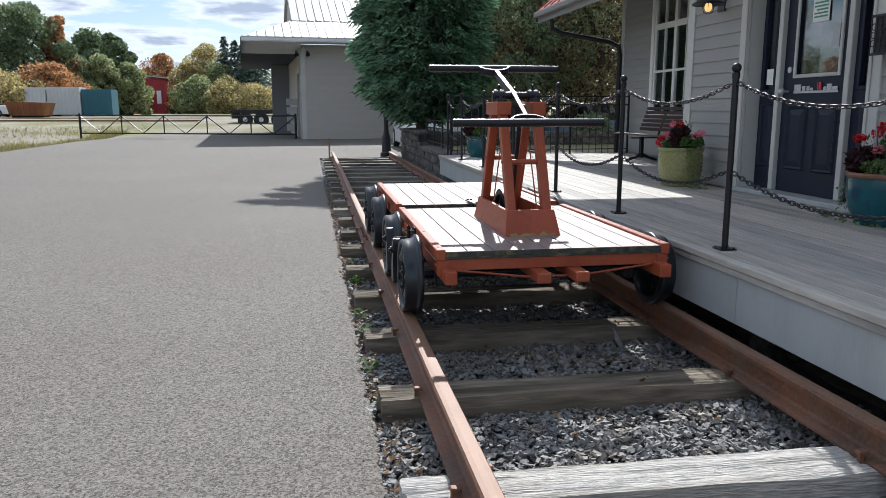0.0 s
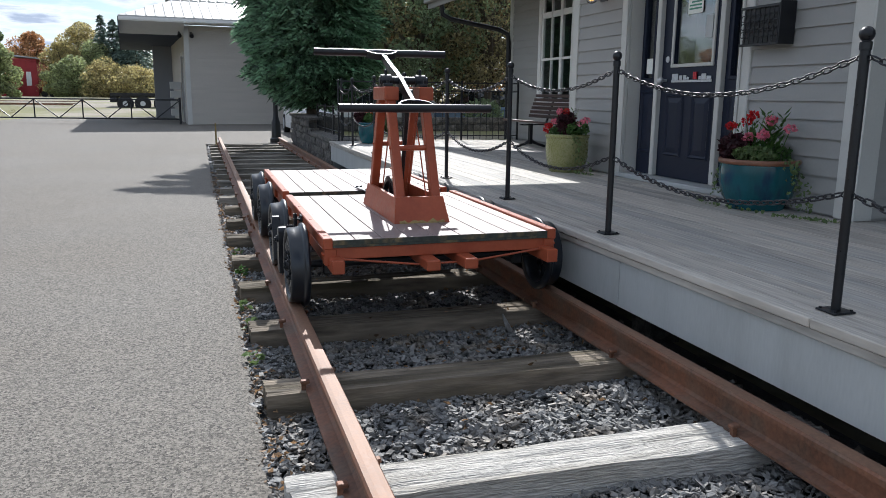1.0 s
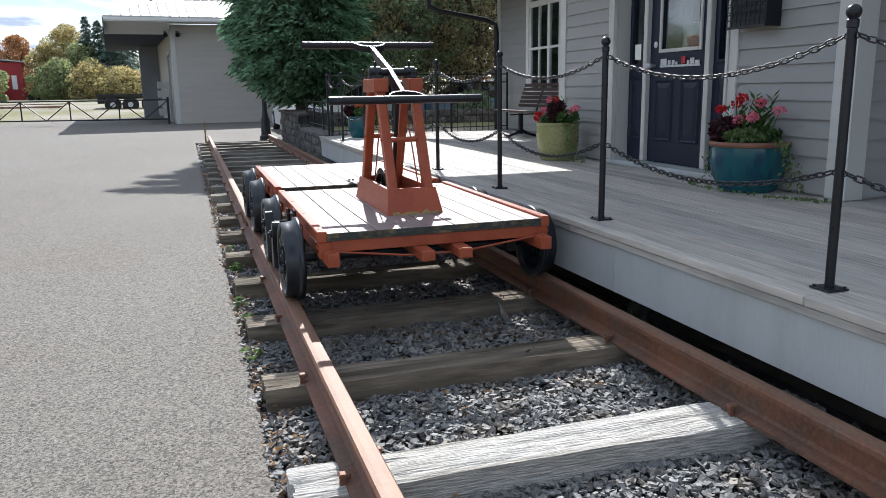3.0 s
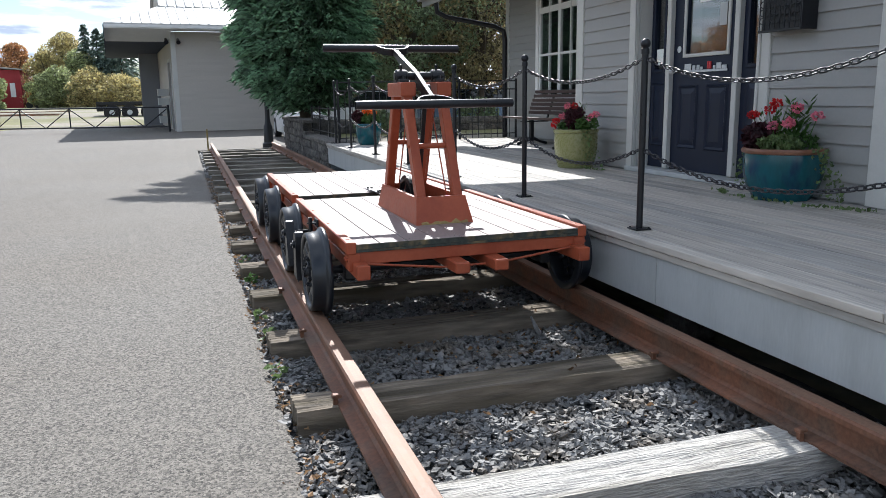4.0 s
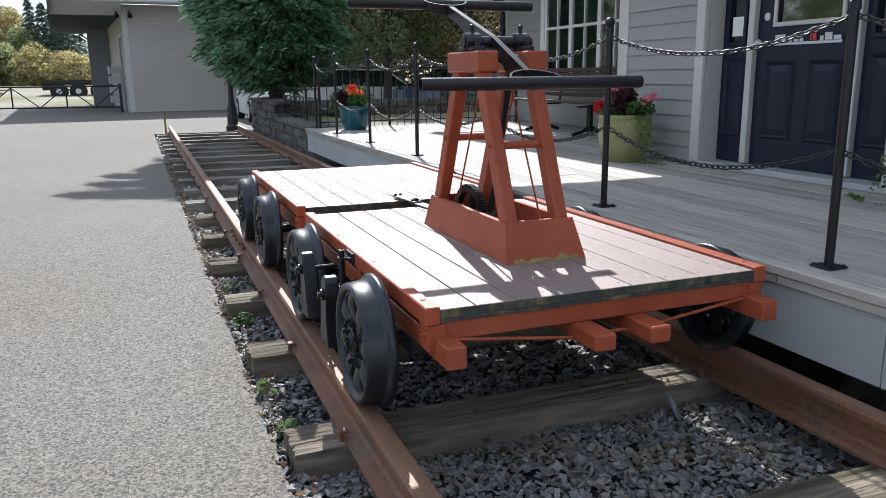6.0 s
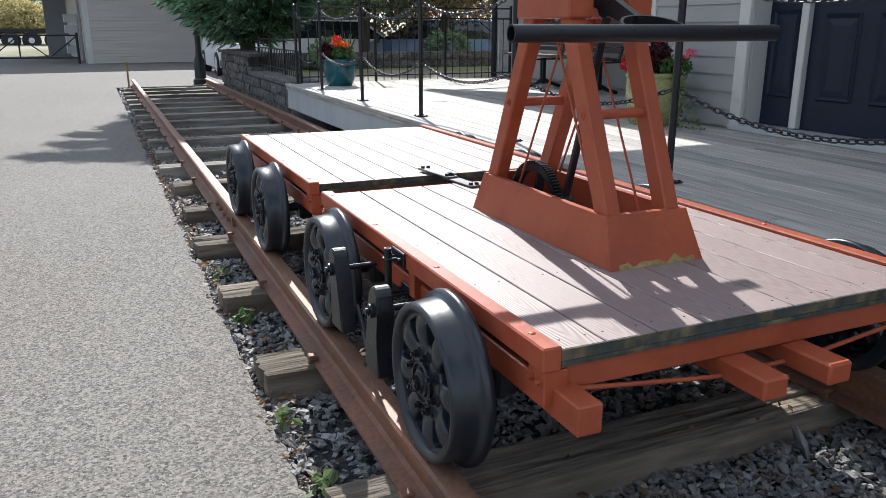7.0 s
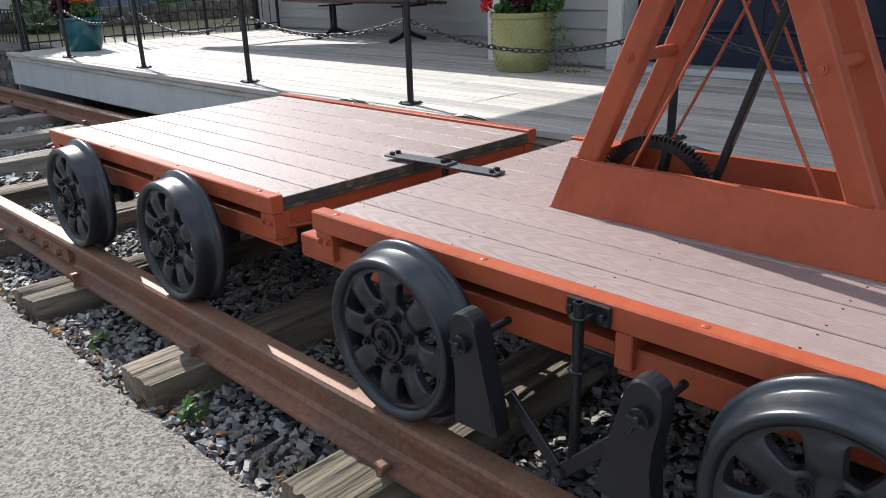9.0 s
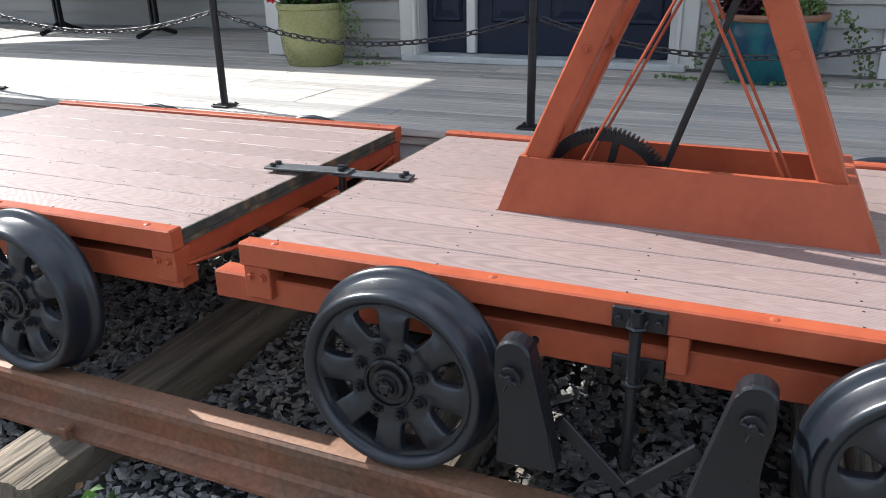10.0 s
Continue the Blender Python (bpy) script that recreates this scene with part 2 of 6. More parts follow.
def composite_mat():
    """Brown composite boards with an embossed cathedral grain along y."""
    m = mat("composite_deck", (0.245, 0.180, 0.164), 0.55, var=0.10, scale=1.8, fine=0.08, fscale=70, bump=0, rand=0.06, spec=0.62, stretch=(1, 0.5, 1))
    n, l = m.node_tree.nodes, m.node_tree.links
    b = n["Principled BSDF"]
    tc, mp, wv, bp = n.new("ShaderNodeTexCoord"), n.new("ShaderNodeMapping"), n.new("ShaderNodeTexWave"), n.new("ShaderNodeBump")
    mp.inputs["Scale"].default_value = (1.0, 0.09, 1.0)
    info, off = n.new("ShaderNodeObjectInfo"), n.new("ShaderNodeVectorMath")
    off.operation = "SCALE"
    off.inputs[0].default_value = (0.05, 0.16, 0.0)
    l.new(info.outputs["Random"], off.inputs["Scale"])
    ctr = n.new("ShaderNodeVectorMath")
    ctr.operation = "SUBTRACT"
    ctr.inputs[1].default_value = (0.09, 0.13, 0.0)
    l.new(off.outputs[0], ctr.inputs[0]), l.new(ctr.outputs[0], mp.inputs["Location"])
    l.new(tc.outputs["Object"], mp.inputs[0]), l.new(mp.outputs[0], wv.inputs["Vector"])
    wv.wave_type, wv.rings_direction = "RINGS", "Z"
    wv.inputs["Scale"].default_value, wv.inputs["Distortion"].default_value = 46, 3.4
    wv.inputs["Detail"].default_value, wv.inputs["Detail Scale"].default_value = 1, 0.12
    bp.inputs["Strength"].default_value, bp.inputs["Distance"].default_value = 0.5, 0.0008
    l.new(wv.outputs["Fac"], bp.inputs["Height"]), l.new(bp.outputs[0], b.inputs["Normal"])
    src = b.inputs["Base Color"].links[0].from_socket
    rg, ml = n.new("ShaderNodeMapRange"), n.new("ShaderNodeVectorMath")
    rg.inputs[3].default_value, rg.inputs[4].default_value = 0.86, 1.05
    ml.operation = "SCALE"
    l.new(wv.outputs["Fac"], rg.inputs[0]), l.new(src, ml.inputs[0]), l.new(rg.outputs[0], ml.inputs["Scale"])
    l.new(ml.outputs[0], b.inputs["Base Color"])
    return m


COMPOSITE = composite_mat()

# ---- mesh helpers ----


def thing(name, loc=(0, 0, 0), label="", category="", group="", kind=""):
    ob = new(name)
    ob.location = loc
    ob.empty_display_size = 0.1
    return tagged(ob, label, category, group, kind)


def base_of(ob):
    p = Vector((0, 0, 0))
    while ob is not None:
        p, ob = p + Vector(ob.location), ob.parent
    return p


def finish(name, bm, material, smooth=False):
    bmesh.ops.recalc_face_normals(bm, faces=bm.faces)
    me = bpy.data.meshes.new(name)
    bm.to_mesh(me)
    bm.free()
    me.materials.append(material)
    if smooth:
        for p in me.polygons:
            p.use_smooth = True
    return me


def part(name, bm, material, parent=None, label="", smooth=False):
    """One mesh under a thing, a part, or on its own; bm is in world metres."""
    if parent is not None:
        bmesh.ops.translate(bm, verts=bm.verts, vec=-base_of(parent))
    ob = new(name, finish(name, bm, material, smooth))
    if smooth:
        ob.data.set_sharp_from_angle(angle=radians(38))
    ob.parent = parent
    return tagged(ob, label) if label else ob


def piece(name, me, parent, loc, rot=(0, 0, 0), scale=(1, 1, 1)):
    """A piece that shares its mesh; loc is in world metres."""
    ob = new(name, me)
    ob.parent = parent
    ob.location = Vector(loc) - (base_of(parent) if parent is not None else Vector())
    ob.rotation_euler, ob.scale = rot, scale
    return ob


def B():
    return bmesh.new()


def box(bm, x0, x1, y0, y1, z0, z1, bev=0.0):
    vs = [bm.verts.new((x, y, z)) for z in (z0, z1) for y in (y0, y1) for x in (x0, x1)]
    fs = [bm.faces.new([vs[i] for i in f]) for f in ((0, 2, 3, 1), (4, 5, 7, 6), (0, 1, 5, 4), (2, 6, 7, 3), (0, 4, 6, 2), (1, 3, 7, 5))]
    if bev:
        es = list({e for f in fs for e in f.edges})
        bmesh.ops.bevel(bm, geom=es, offset=bev, segments=1, affect="EDGES")
    return bm


def bar(bm, a, b, w, h, bev=0.0, up=(0, 0, 1)):
    """A box beam from a to b."""
    a, b = Vector(a), Vector(b)
    d = (b - a).normalized()
    s = d.cross(Vector(up))
    s = (s if s.length > 1e-4 else d.cross(Vector((1, 0, 0)))).normalized()
    u = s.cross(d).normalized()
    vs = [bm.verts.new(p + s * (i * w / 2) + u * (j * h / 2)) for p in (a, b) for i, j in ((-1, -1), (1, -1), (1, 1), (-1, 1))]
    fs = [bm.faces.new([vs[i] for i in f]) for f in ((0, 1, 2, 3), (7, 6, 5, 4), (0, 4, 5, 1), (1, 5, 6, 2), (2, 6, 7, 3), (3, 7, 4, 0))]
    if bev:
        bmesh.ops.bevel(bm, geom=list({e for f in fs for e in f.edges}), offset=bev, segments=1, affect="EDGES")
    return bm


def rod(bm, a, b, r0, r1=None, seg=10, caps=True):
    a, b = Vector(a), Vector(b)
    r1 = r0 if r1 is None else r1
    q = (b - a).to_track_quat("Z", "Y")
    rings = []
    for p, r in ((a, r0), (b, r1)):
        rings.append([bm.verts.new(p + q @ Vector((r * math.cos(t), r * math.sin(t), 0))) for t in (2 * math.pi * i / seg for i in range(seg))])
    for i in range(seg):
        j = (i + 1) % seg
        bm.faces.new((rings[0][i], rings[0][j], rings[1][j], rings[1][i]))
    if caps:
        bm.faces.new(rings[0][::-1]), bm.faces.new(rings[1])
    return bm


def tube(bm, pts, r, seg=8, closed=False):
    """A round wire through points."""
    pts = [Vector(p) for p in pts]
    n, rings = len(pts), []
    for i, p in enumerate(pts):
        d = pts[(i + 1) % n] - pts[i - 1] if closed or 0 < i < n - 1 else (pts[1] - pts[0] if i == 0 else pts[-1] - pts[-2])
        d.normalize()
        ref = Vector((0, 0, 1)) if abs(d.z) < 0.9 else Vector((1, 0, 0))
        s = d.cross(ref).normalized()
        u = s.cross(d)
        rr = r[i] if isinstance(r, (list, tuple)) else r
        rings.append([bm.verts.new(p + rr * (s * math.cos(t) + u * math.sin(t))) for t in (2 * math.pi * k / seg for k in range(seg))])
    for i in range(n if closed else n - 1):
        a, b = rings[i], rings[(i + 1) % n]
        for k in range(seg):
            j = (k + 1) % seg
            bm.faces.new((a[k], a[j], b[j], b[k]))
    if not closed:
        bm.faces.new(rings[0][::-1]), bm.faces.new(rings[-1])
    return bm


def lathe(bm, prof, centre, axis="z", seg=28, closed=False):
    """Turns (radius, height) rows about an axis through centre."""
    c = Vector(centre)
    rings = []
    for r, h in prof:
        ring = []
        for i in range(seg):
            t = 2 * math.pi * i / seg
            u, v = r * math.cos(t), r * math.sin(t)
            ring.append(bm.verts.new(c + (Vector((u, v, h)) if axis == "z" else Vector((h, u, v)))))
        rings.append(ring)
    k = len(rings)
    for i in range(k if closed else k - 1):
        a, b = rings[i], rings[(i + 1) % k]
        for j in range(seg):
            jj = (j + 1) % seg
            bm.faces.new((a[j], a[jj], b[jj], b[j]))
    if not closed:
        for ring in (rings[0], rings[-1]):
            bm.faces.new(ring)
    return bm


def prism(bm, poly, axis, a, b):
    """A polygon of two coordinates, pulled along the third axis from a to b."""
    def at(p, h):
        return {"x": (h, p[0], p[1]), "y": (p[0], h, p[1]), "z": (p[0], p[1], h)}[axis]
    lo, hi = [bm.verts.new(at(p, a)) for p in poly], [bm.verts.new(at(p, b)) for p in poly]
    n = len(poly)
    bm.faces.new(lo), bm.faces.new(hi[::-1])
    for i in range(n):
        j = (i + 1) % n
        bm.faces.new((lo[i], lo[j], hi[j], hi[i]))
    return bm


def ball(bm, c, r, seg=10):
    m = Matrix.Translation(c) @ Matrix.Diagonal((r, r, r, 1)) if isinstance(r, (int, float)) else Matrix.Translation(c) @ Matrix.Diagonal((*r, 1))
    bmesh.ops.create_uvsphere(bm, u_segments=seg, v_segments=max(5, seg // 2 + 1), radius=1.0, matrix=m)
    return bm


def cloud_mesh(name, verts, faces, material):
    me = bpy.data.meshes.new(name)
    me.from_pydata(verts, [], faces)
    me.materials.append(material)
    return me

# ---- the large structure ----
PLAT, RTOP, CX = 0.555, 0.200, 1.2525


def ground_z(x, y):
    rise = min(max((y - 42 - 0.35 * x) / 30, 0), 1)
    return -0.10 + 0.75 * rise * (1 if x < 5 else 0.3)


def make_ground():
    bm = B()
    xs = [-2500, -700, -250, -120, -80, -60, -45, -35, -28, -22, -17, -13, -10, -6, -2, 2, 6, 12, 20, 30, 45, 80, 150, 400, 2500]
    ys = [-2500, -400, -80, -20, 0, 10, 20, 28, 34, 40, 46, 52, 58, 65, 72, 80, 90, 105, 130, 200, 400, 2500]
    grid = [[bm.verts.new((x, y, ground_z(x, y))) for x in xs] for y in ys]
    for j in range(len(ys) - 1):
        for i in range(len(xs) - 1):
            bm.faces.new((grid[j][i], grid[j][i + 1], grid[j + 1][i + 1], grid[j + 1][i]))
    return tagged(part("ground", bm, DIRT, smooth=True), "dry grass and dirt ground of a railway yard", "ground", kind="structure")


make_ground()


def asphalt_edge(y):
    return 0.225 - 0.004 * max(y - 4, 0) + 0.022 * noise.noise((0.0, y * 2.3, 0.0)) + 0.014 * noise.noise((3.0, y * 9.0, 0.0)) + 0.014 * noise.noise((5.0, y * 27.0, 0.0))


def make_asphalt():
    """One paved sheet beside the track and across its end."""
    bm = B()
    rows = [-30.0, -8.0] + [-2 + 0.03 * i for i in range(400)] + [10.03 + 0.1 * i for i in range(112)] + [21.5]
    prev = None
    for y in rows:
        e = asphalt_edge(y)
        row = [bm.verts.new(p) for p in ((-9.6, y, 0.0), (-3.0, y, 0.0), (e - 0.05, y, 0.0), (e, y, -0.012), (e + 0.012, y, -0.07))]
        if prev:
            for i in range(4):
                bm.faces.new((prev[i], prev[i + 1], row[i + 1], row[i]))
        prev = row
    far = [(-9.6, 21.5, 0), (22, 21.5, 0), (22, 62, 0.0), (-6.0, 62, 0.12), (-7.5, 46, 0.02), (-9.6, 34, 0)]
    bm.faces.new([bm.verts.new(p) for p in far])
    box(bm, -9.6, 22, 21.42, 21.5, -0.08, -0.002)
    return tagged(part("asphalt_pavement", bm, ASPHALT), "worn light grey asphalt pavement beside the track", "pavement", kind="structure")


make_asphalt()


def make_bed():
    bm = B()
    nx, ny = 14, 160
    grid = []
    for j in range(ny + 1):
        y = -2 + 23.6 * j / ny
        row = []
        for i in range(nx + 1):
            x = 0.1 + 2.5 * i / nx
            z = -0.055 + 0.02 * noise.noise((x * 3, y * 3, 0)) - 0.03 * max(0, (x - 2.15))
            row.append(bm.verts.new((x, y, z)))
        grid.append(row)
    for j in range(ny):
        for i in range(nx):
            bm.faces.new((grid[j][i], grid[j][i + 1], grid[j + 1][i + 1], grid[j + 1][i]))
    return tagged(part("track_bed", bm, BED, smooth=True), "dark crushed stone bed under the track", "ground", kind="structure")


make_bed()

# rails
RAIL_PROF = [(-0.066, 0.0), (0.066, 0.0), (0.066, 0.011), (0.02, 0.024), (0.008, 0.035), (0.008, 0.098), (0.02, 0.106), (0.036, 0.112), (0.036, 0.132), (0.029, 0.141), (-0.029, 0.141), (-0.036, 0.132), (-0.036, 0.112), (-0.02, 0.106), (-0.008, 0.098), (-0.008, 0.035), (-0.02, 0.024), (-0.066, 0.011)]


def make_rail(x, y0, y1, joint, label):
    t = thing("rail", (x, y0, 0.064), label, "rail", "rails of the track")
    bm = B()
    spans = [(y0, joint - 0.003), (joint + 0.003, y1)] if joint else [(y0, y1)]
    for a, b in spans:
        prism(bm, [(x + u, 0.059 + v) for u, v in RAIL_PROF], "y", a, b)
    part("rail_body", bm, RUST, t)
    bm = B()
    for a, b in spans:
        n = max(2, int((b - a) / 0.25))
        vs = []
        for i in range(n + 1):
            y = a + (b - a) * i / n
            vs.append([bm.verts.new((x + u, y, RTOP + w)) for u, w in ((-0.0295, 0.0008), (-0.012, 0.0024), (0.012, 0.0024), (0.0295, 0.0008))])
        for i in range(n):
            for k in range(3):
                bm.faces.new((vs[i][k], vs[i][k + 1], vs[i + 1][k + 1], vs[i + 1][k]))
    part("running_surface", bm, RAILTOP, t, "worn pale brown running surface")
    if joint:
        for s in (-1, 1):
            bm = B()
            prism(bm, [(x + s * 0.010, 0.099), (x + s * 0.030, 0.095), (x + s * 0.030, 0.159), (x + s * 0.010, 0.169)], "y", joint - 0.33, joint + 0.33)
            jb = part("joint_bar", bm, RUST, t)
            for k in range(4):
                y = joint - 0.24 + 0.16 * k
                bm = rod(B(), (x + s * 0.028, y, 0.127), (x + s * 0.052, y, 0.127), 0.016, seg=6)
                part("bolt", bm, RUST, jb)
    return t


make_rail(0.499, -2.0, 21.0, 7.66, "rusty steel rail with a bolted joint, spiked to the ties")
make_rail(2.006, -2.0, 20.7, None, "rusty steel rail running beside the platform")

# ties with spikes
rnd = random.Random(4)
TIE_Y = [1.63, 2.47, 3.40, 4.36, 5.32, 6.24, 7.20, 8.12, 9.06, 9.98] + [9.98 + 0.92 * i for i in range(1, 12)]
spike_bm = box(B(), -0.009, 0.009, -0.009, 0.009, -0.05, 0.012)
box(spike_bm, -0.024, 0.014, -0.016, 0.016, 0.010, 0.026, 0.004)
SPIKE = finish("spike", spike_bm, RUST)


def make_tie(y, near):
    ln, wd, top = 2.02 + rnd.uniform(-0.04, 0.05), 0.205 + rnd.uniform(-0.01, 0.015), 0.061
    x0 = 0.245 + rnd.uniform(-0.02, 0.03)
    tilt = rnd.uniform(-0.012, 0.012)
    t = thing("railway_tie", (x0, y, -0.12), "bleached grey wooden railway tie with deep splits" if y < 3 else "weathered brown wooden railway tie, split and mossy" if near else "weathered wooden railway tie bedded in stone", "railway tie", "ties under the rails")
    bm = B()
    nx, ny = (60, 16) if near else (14, 4)
    seed = rnd.uniform(0, 90)
    crack = rnd.uniform(-0.25, 0.25)
    crack2 = -0.3 if crack > 0 else 0.3
    top_row = []
    for i in range(nx + 1):
        u = i / nx
        row = []
        for j in range(ny + 1):
            v = j / ny - 0.5
            x, yy = x0 + u * ln, y + v * wd + tilt * (u - 0.5) * 2
            z = top + 0.006 * noise.noise((u * 6, v * 14, seed)) + 0.004 * noise.noise((u * 3, v * 40, seed + 5))
            c = v - crack - 0.06 * noise.noise((u * 4, 0, seed))
            z -= 0.022 * math.exp(-(c / 0.045) ** 2) * max(0, noise.noise((u * 3, 2, seed)) + 0.45)
            c2 = v - crack2 - 0.05 * noise.noise((u * 5, 4, seed))
            z -= 0.013 * math.exp(-(c2 / 0.03) ** 2) * max(0, noise.noise((u * 4, 7, seed)) + 0.35)
            z -= 0.006 * max(0, abs(v) * 2 - 0.85) / 0.15 * (0.5 + noise.noise((u * 9, v, seed)))
            if i in (0, nx):
                x += 0.015 * noise.noise((v * 9, u, seed + 3))
            row.append(bm.verts.new((x, yy, z)))
        top_row.append(row)
    for i in range(nx):
        for j in range(ny):
            bm.faces.new((top_row[i][j], top_row[i + 1][j], top_row[i + 1][j + 1], top_row[i][j + 1]))
    rim = [r[0] for r in top_row] + top_row[-1][1:] + [r[-1] for r in top_row[::-1]][1:] + top_row[0][::-1][1:-1]
    mid = [bm.verts.new(v.co + Vector((0.006 * noise.noise(v.co * 9), 0.009 * noise.noise(v.co * 7 + Vector((seed, 0, 0))), -0.075))) for v in rim]
    low = [bm.verts.new((v.co.x, v.co.y, -0.13)) for v in rim]
    for up, dn in ((rim, mid), (mid, low)):
        for i in range(len(rim)):
            j = (i + 1) % len(rim)
            bm.faces.new((up[i], up[j], dn[j], dn[i]))
    ob = part("timber", bm, TIEPALE if y < 3 else TIE if y < 9.5 else TIEGREY_SUN, t, smooth=True)
    ob.data.set_sharp_from_angle(angle=radians(40))
    for rx, s in ((0.499, -1), (0.499, 1), (2.006, -1), (2.006, 1)):
        dy = 0.05 * (1 if s > 0 else -1) + rnd.uniform(-0.02, 0.02)
        piece("spike", SPIKE, t, (rx + s * 0.073, y + dy, 0.072 + rnd.uniform(0, 0.014)), (rnd.uniform(-0.1, 0.1), rnd.uniform(-0.1, 0.1), 0 if s > 0 else math.pi))
    return t


for ty in TIE_Y:
    make_tie(ty, ty < 10)


def scatter_ballast():
    """Flat broken stones between and beside the ties."""
    r = np.random.RandomState(5)
    vs, fs = [], []
    cube = np.array([(x, y, z) for z in (-1, 1) for y in (-1, 1) for x in (-1, 1)], float)
    quads = ((0, 2, 3, 1), (4, 5, 7, 6), (0, 1, 5, 4), (2, 6, 7, 3), (0, 4, 6, 2), (1, 3, 7, 5))

    def put(x, y, z, s):
        a, b, c = s * r.uniform(0.7, 1.5), s * r.uniform(0.55, 1.0), s * r.uniform(0.16, 0.42)
        p = cube * (1 + r.uniform(-0.55, 0.25, (8, 3))) * (a, b, c)
        e = Euler((r.normal(0, 0.4), r.normal(0, 0.4), r.uniform(0, 6.28))).to_matrix()
        p = p @ np.array(e).T + (x, y, z)
        k = len(vs)
        vs.extend(map(tuple, p))
        fs.extend(tuple(k + i for i in q) for q in quads)

    for y0, y1, count, s0, s1 in ((-1.9, 1.2, 6000, 0.013, 0.025), (1.2, 4.4, 23000, 0.0075, 0.0170), (4.4, 9.5, 19000, 0.0075, 0.0175), (9.5, 21.2, 6000, 0.02, 0.032)):
        for _ in range(count):
            x, y = r.uniform(0.20, 2.12), r.uniform(y0, y1)
            near = min(TIE_Y, key=lambda q: abs(q - y))
            if abs(near - y) < 0.10 and x > 0.24:
                continue
            if x < asphalt_edge(y) + 0.0:
                continue
            edge = min(abs(near - y) - 0.10, 0.12) if x > 0.24 else 0.1
            z = -0.048 + 0.02 * noise.noise((x * 3, y * 3, 0)) + r.uniform(-0.008, 0.02) + 0.012 * edge / 0.12
            put(x, y, z, r.uniform(s0, s1))
    for _ in range(900):
        y = r.uniform(1.5, 20)
        put(asphalt_edge(y) + abs(r.normal(0, 0.03)) - 0.01, y, -0.03 + r.uniform(0, 0.02), r.uniform(0.008, 0.018))
    for _ in range(700):
        put(r.uniform(2.1, 2.5), r.uniform(1.2, 13), -0.05, r.uniform(0.015, 0.03))
    for x, y, s in ((1.72, 4.18, 0.05), (1.9, 4.0, 0.03), (1.2, 4.52, 0.022), (1.02, 4.6, 0.02)):
        put(x, y, 0.0, s)
    ob = new("ballast_stones", cloud_mesh("ballast_stones", vs, fs, STONE))
    return tagged(ob, "loose grey crushed stone ballast between the ties", "ballast", kind="stuff")


scatter_ballast()

# ---- platform ----


def make_platform():
    t = thing("platform", (2.1, -3, 0), "raised platform of weathered grey boards with a pale fascia", "platform", kind="structure")
    r = random.Random(8)
    cuts = [-3.0, 1.9, 6.8, 10.4, 13.05]
    meshes = {}
    x, w = 2.175, 0.1385
    while x < 5.5:
        ys = [-3.0] + [c + r.choice((-0.6, 0.0, 0.6)) for c in cuts[1:-1]] + [13.05]
        for a, b in zip(ys, ys[1:]):
            key = round(b - a, 3)
            if key not in meshes:
                meshes[key] = finish("deck_board", box(B(), 0, w - 0.004, 0, key - 0.003, -0.03, 0.0, 0.003), BOARD)
            piece("deck_board", meshes[key], t, (x, a, PLAT + r.uniform(-0.0015, 0.0015)))
        x += w
    ys = [-3.0, -0.1, 2.28, 4.76, 7.2, 9.65, 12.1, 13.05]
    for a, b in zip(ys, ys[1:]):
        part("edge_board", box(B(), 2.085, 2.165, a + 0.002, b - 0.002, PLAT - 0.034, PLAT + 0.002, 0.004), BOARD, t)
    ys = [-3.0, -1.7, 1.4, 4.1, 6.5, 9.0, 11.6, 13.05]
    for a, b in zip(ys, ys[1:]):
        part("edge_strip", box(B(), 2.098, 2.1145, a + 0.002, b - 0.002, PLAT - 0.072, PLAT - 0.037, 0.003), BOARD, t)
    ys = [-3.0, -1.25, 1.19, 3.63, 6.07, 8.51, 10.95, 13.05]
    for a, b in zip(ys, ys[1:]):
        part("fascia_panel", box(B(), 2.115, 2.14, a + 0.002, b - 0.002, 0.235, PLAT - 0.036, 0.002), FASCIA, t)
    part("fascia_panel", box(B(), 2.145, 4.5, 13.02, 13.045, -0.05, PLAT - 0.036), FASCIA, t)
    for k in range(8):
        y = -2.4 + 2.1 * k
        part("pier", box(B(), 2.5, 2.7, y, y + 0.2, -0.12, PLAT - 0.2), BLOCK, t)
        part("joist", box(B(), 2.16, 5.4, y + 0.06, y + 0.12, PLAT - 0.2, PLAT - 0.034), TIE, t)
    # unseen sheet added to close the shaded void, coloured dim
    part("back_skirt", box(B(), 3.0, 3.05, -3, 13, -0.12, PLAT - 0.034), DIM_BACK, t)
    return t


make_platform()


# ---- station building ----
BX, MX, DX = 4.0, 5.55, 4.13


def siding_course(name, y0, y1, x, z, h, mat_, parent, cache):
    key = round(y1 - y0, 3)
    if key not in cache:
        bm = prism(B(), [(-0.004, 0.0), (-0.024, 0.0), (-0.006, h), (0.006, h)], "y", 0, key)
        cache[key] = finish(name, bm, mat_)
    return piece(name, cache[key], parent, (x, y0, z))


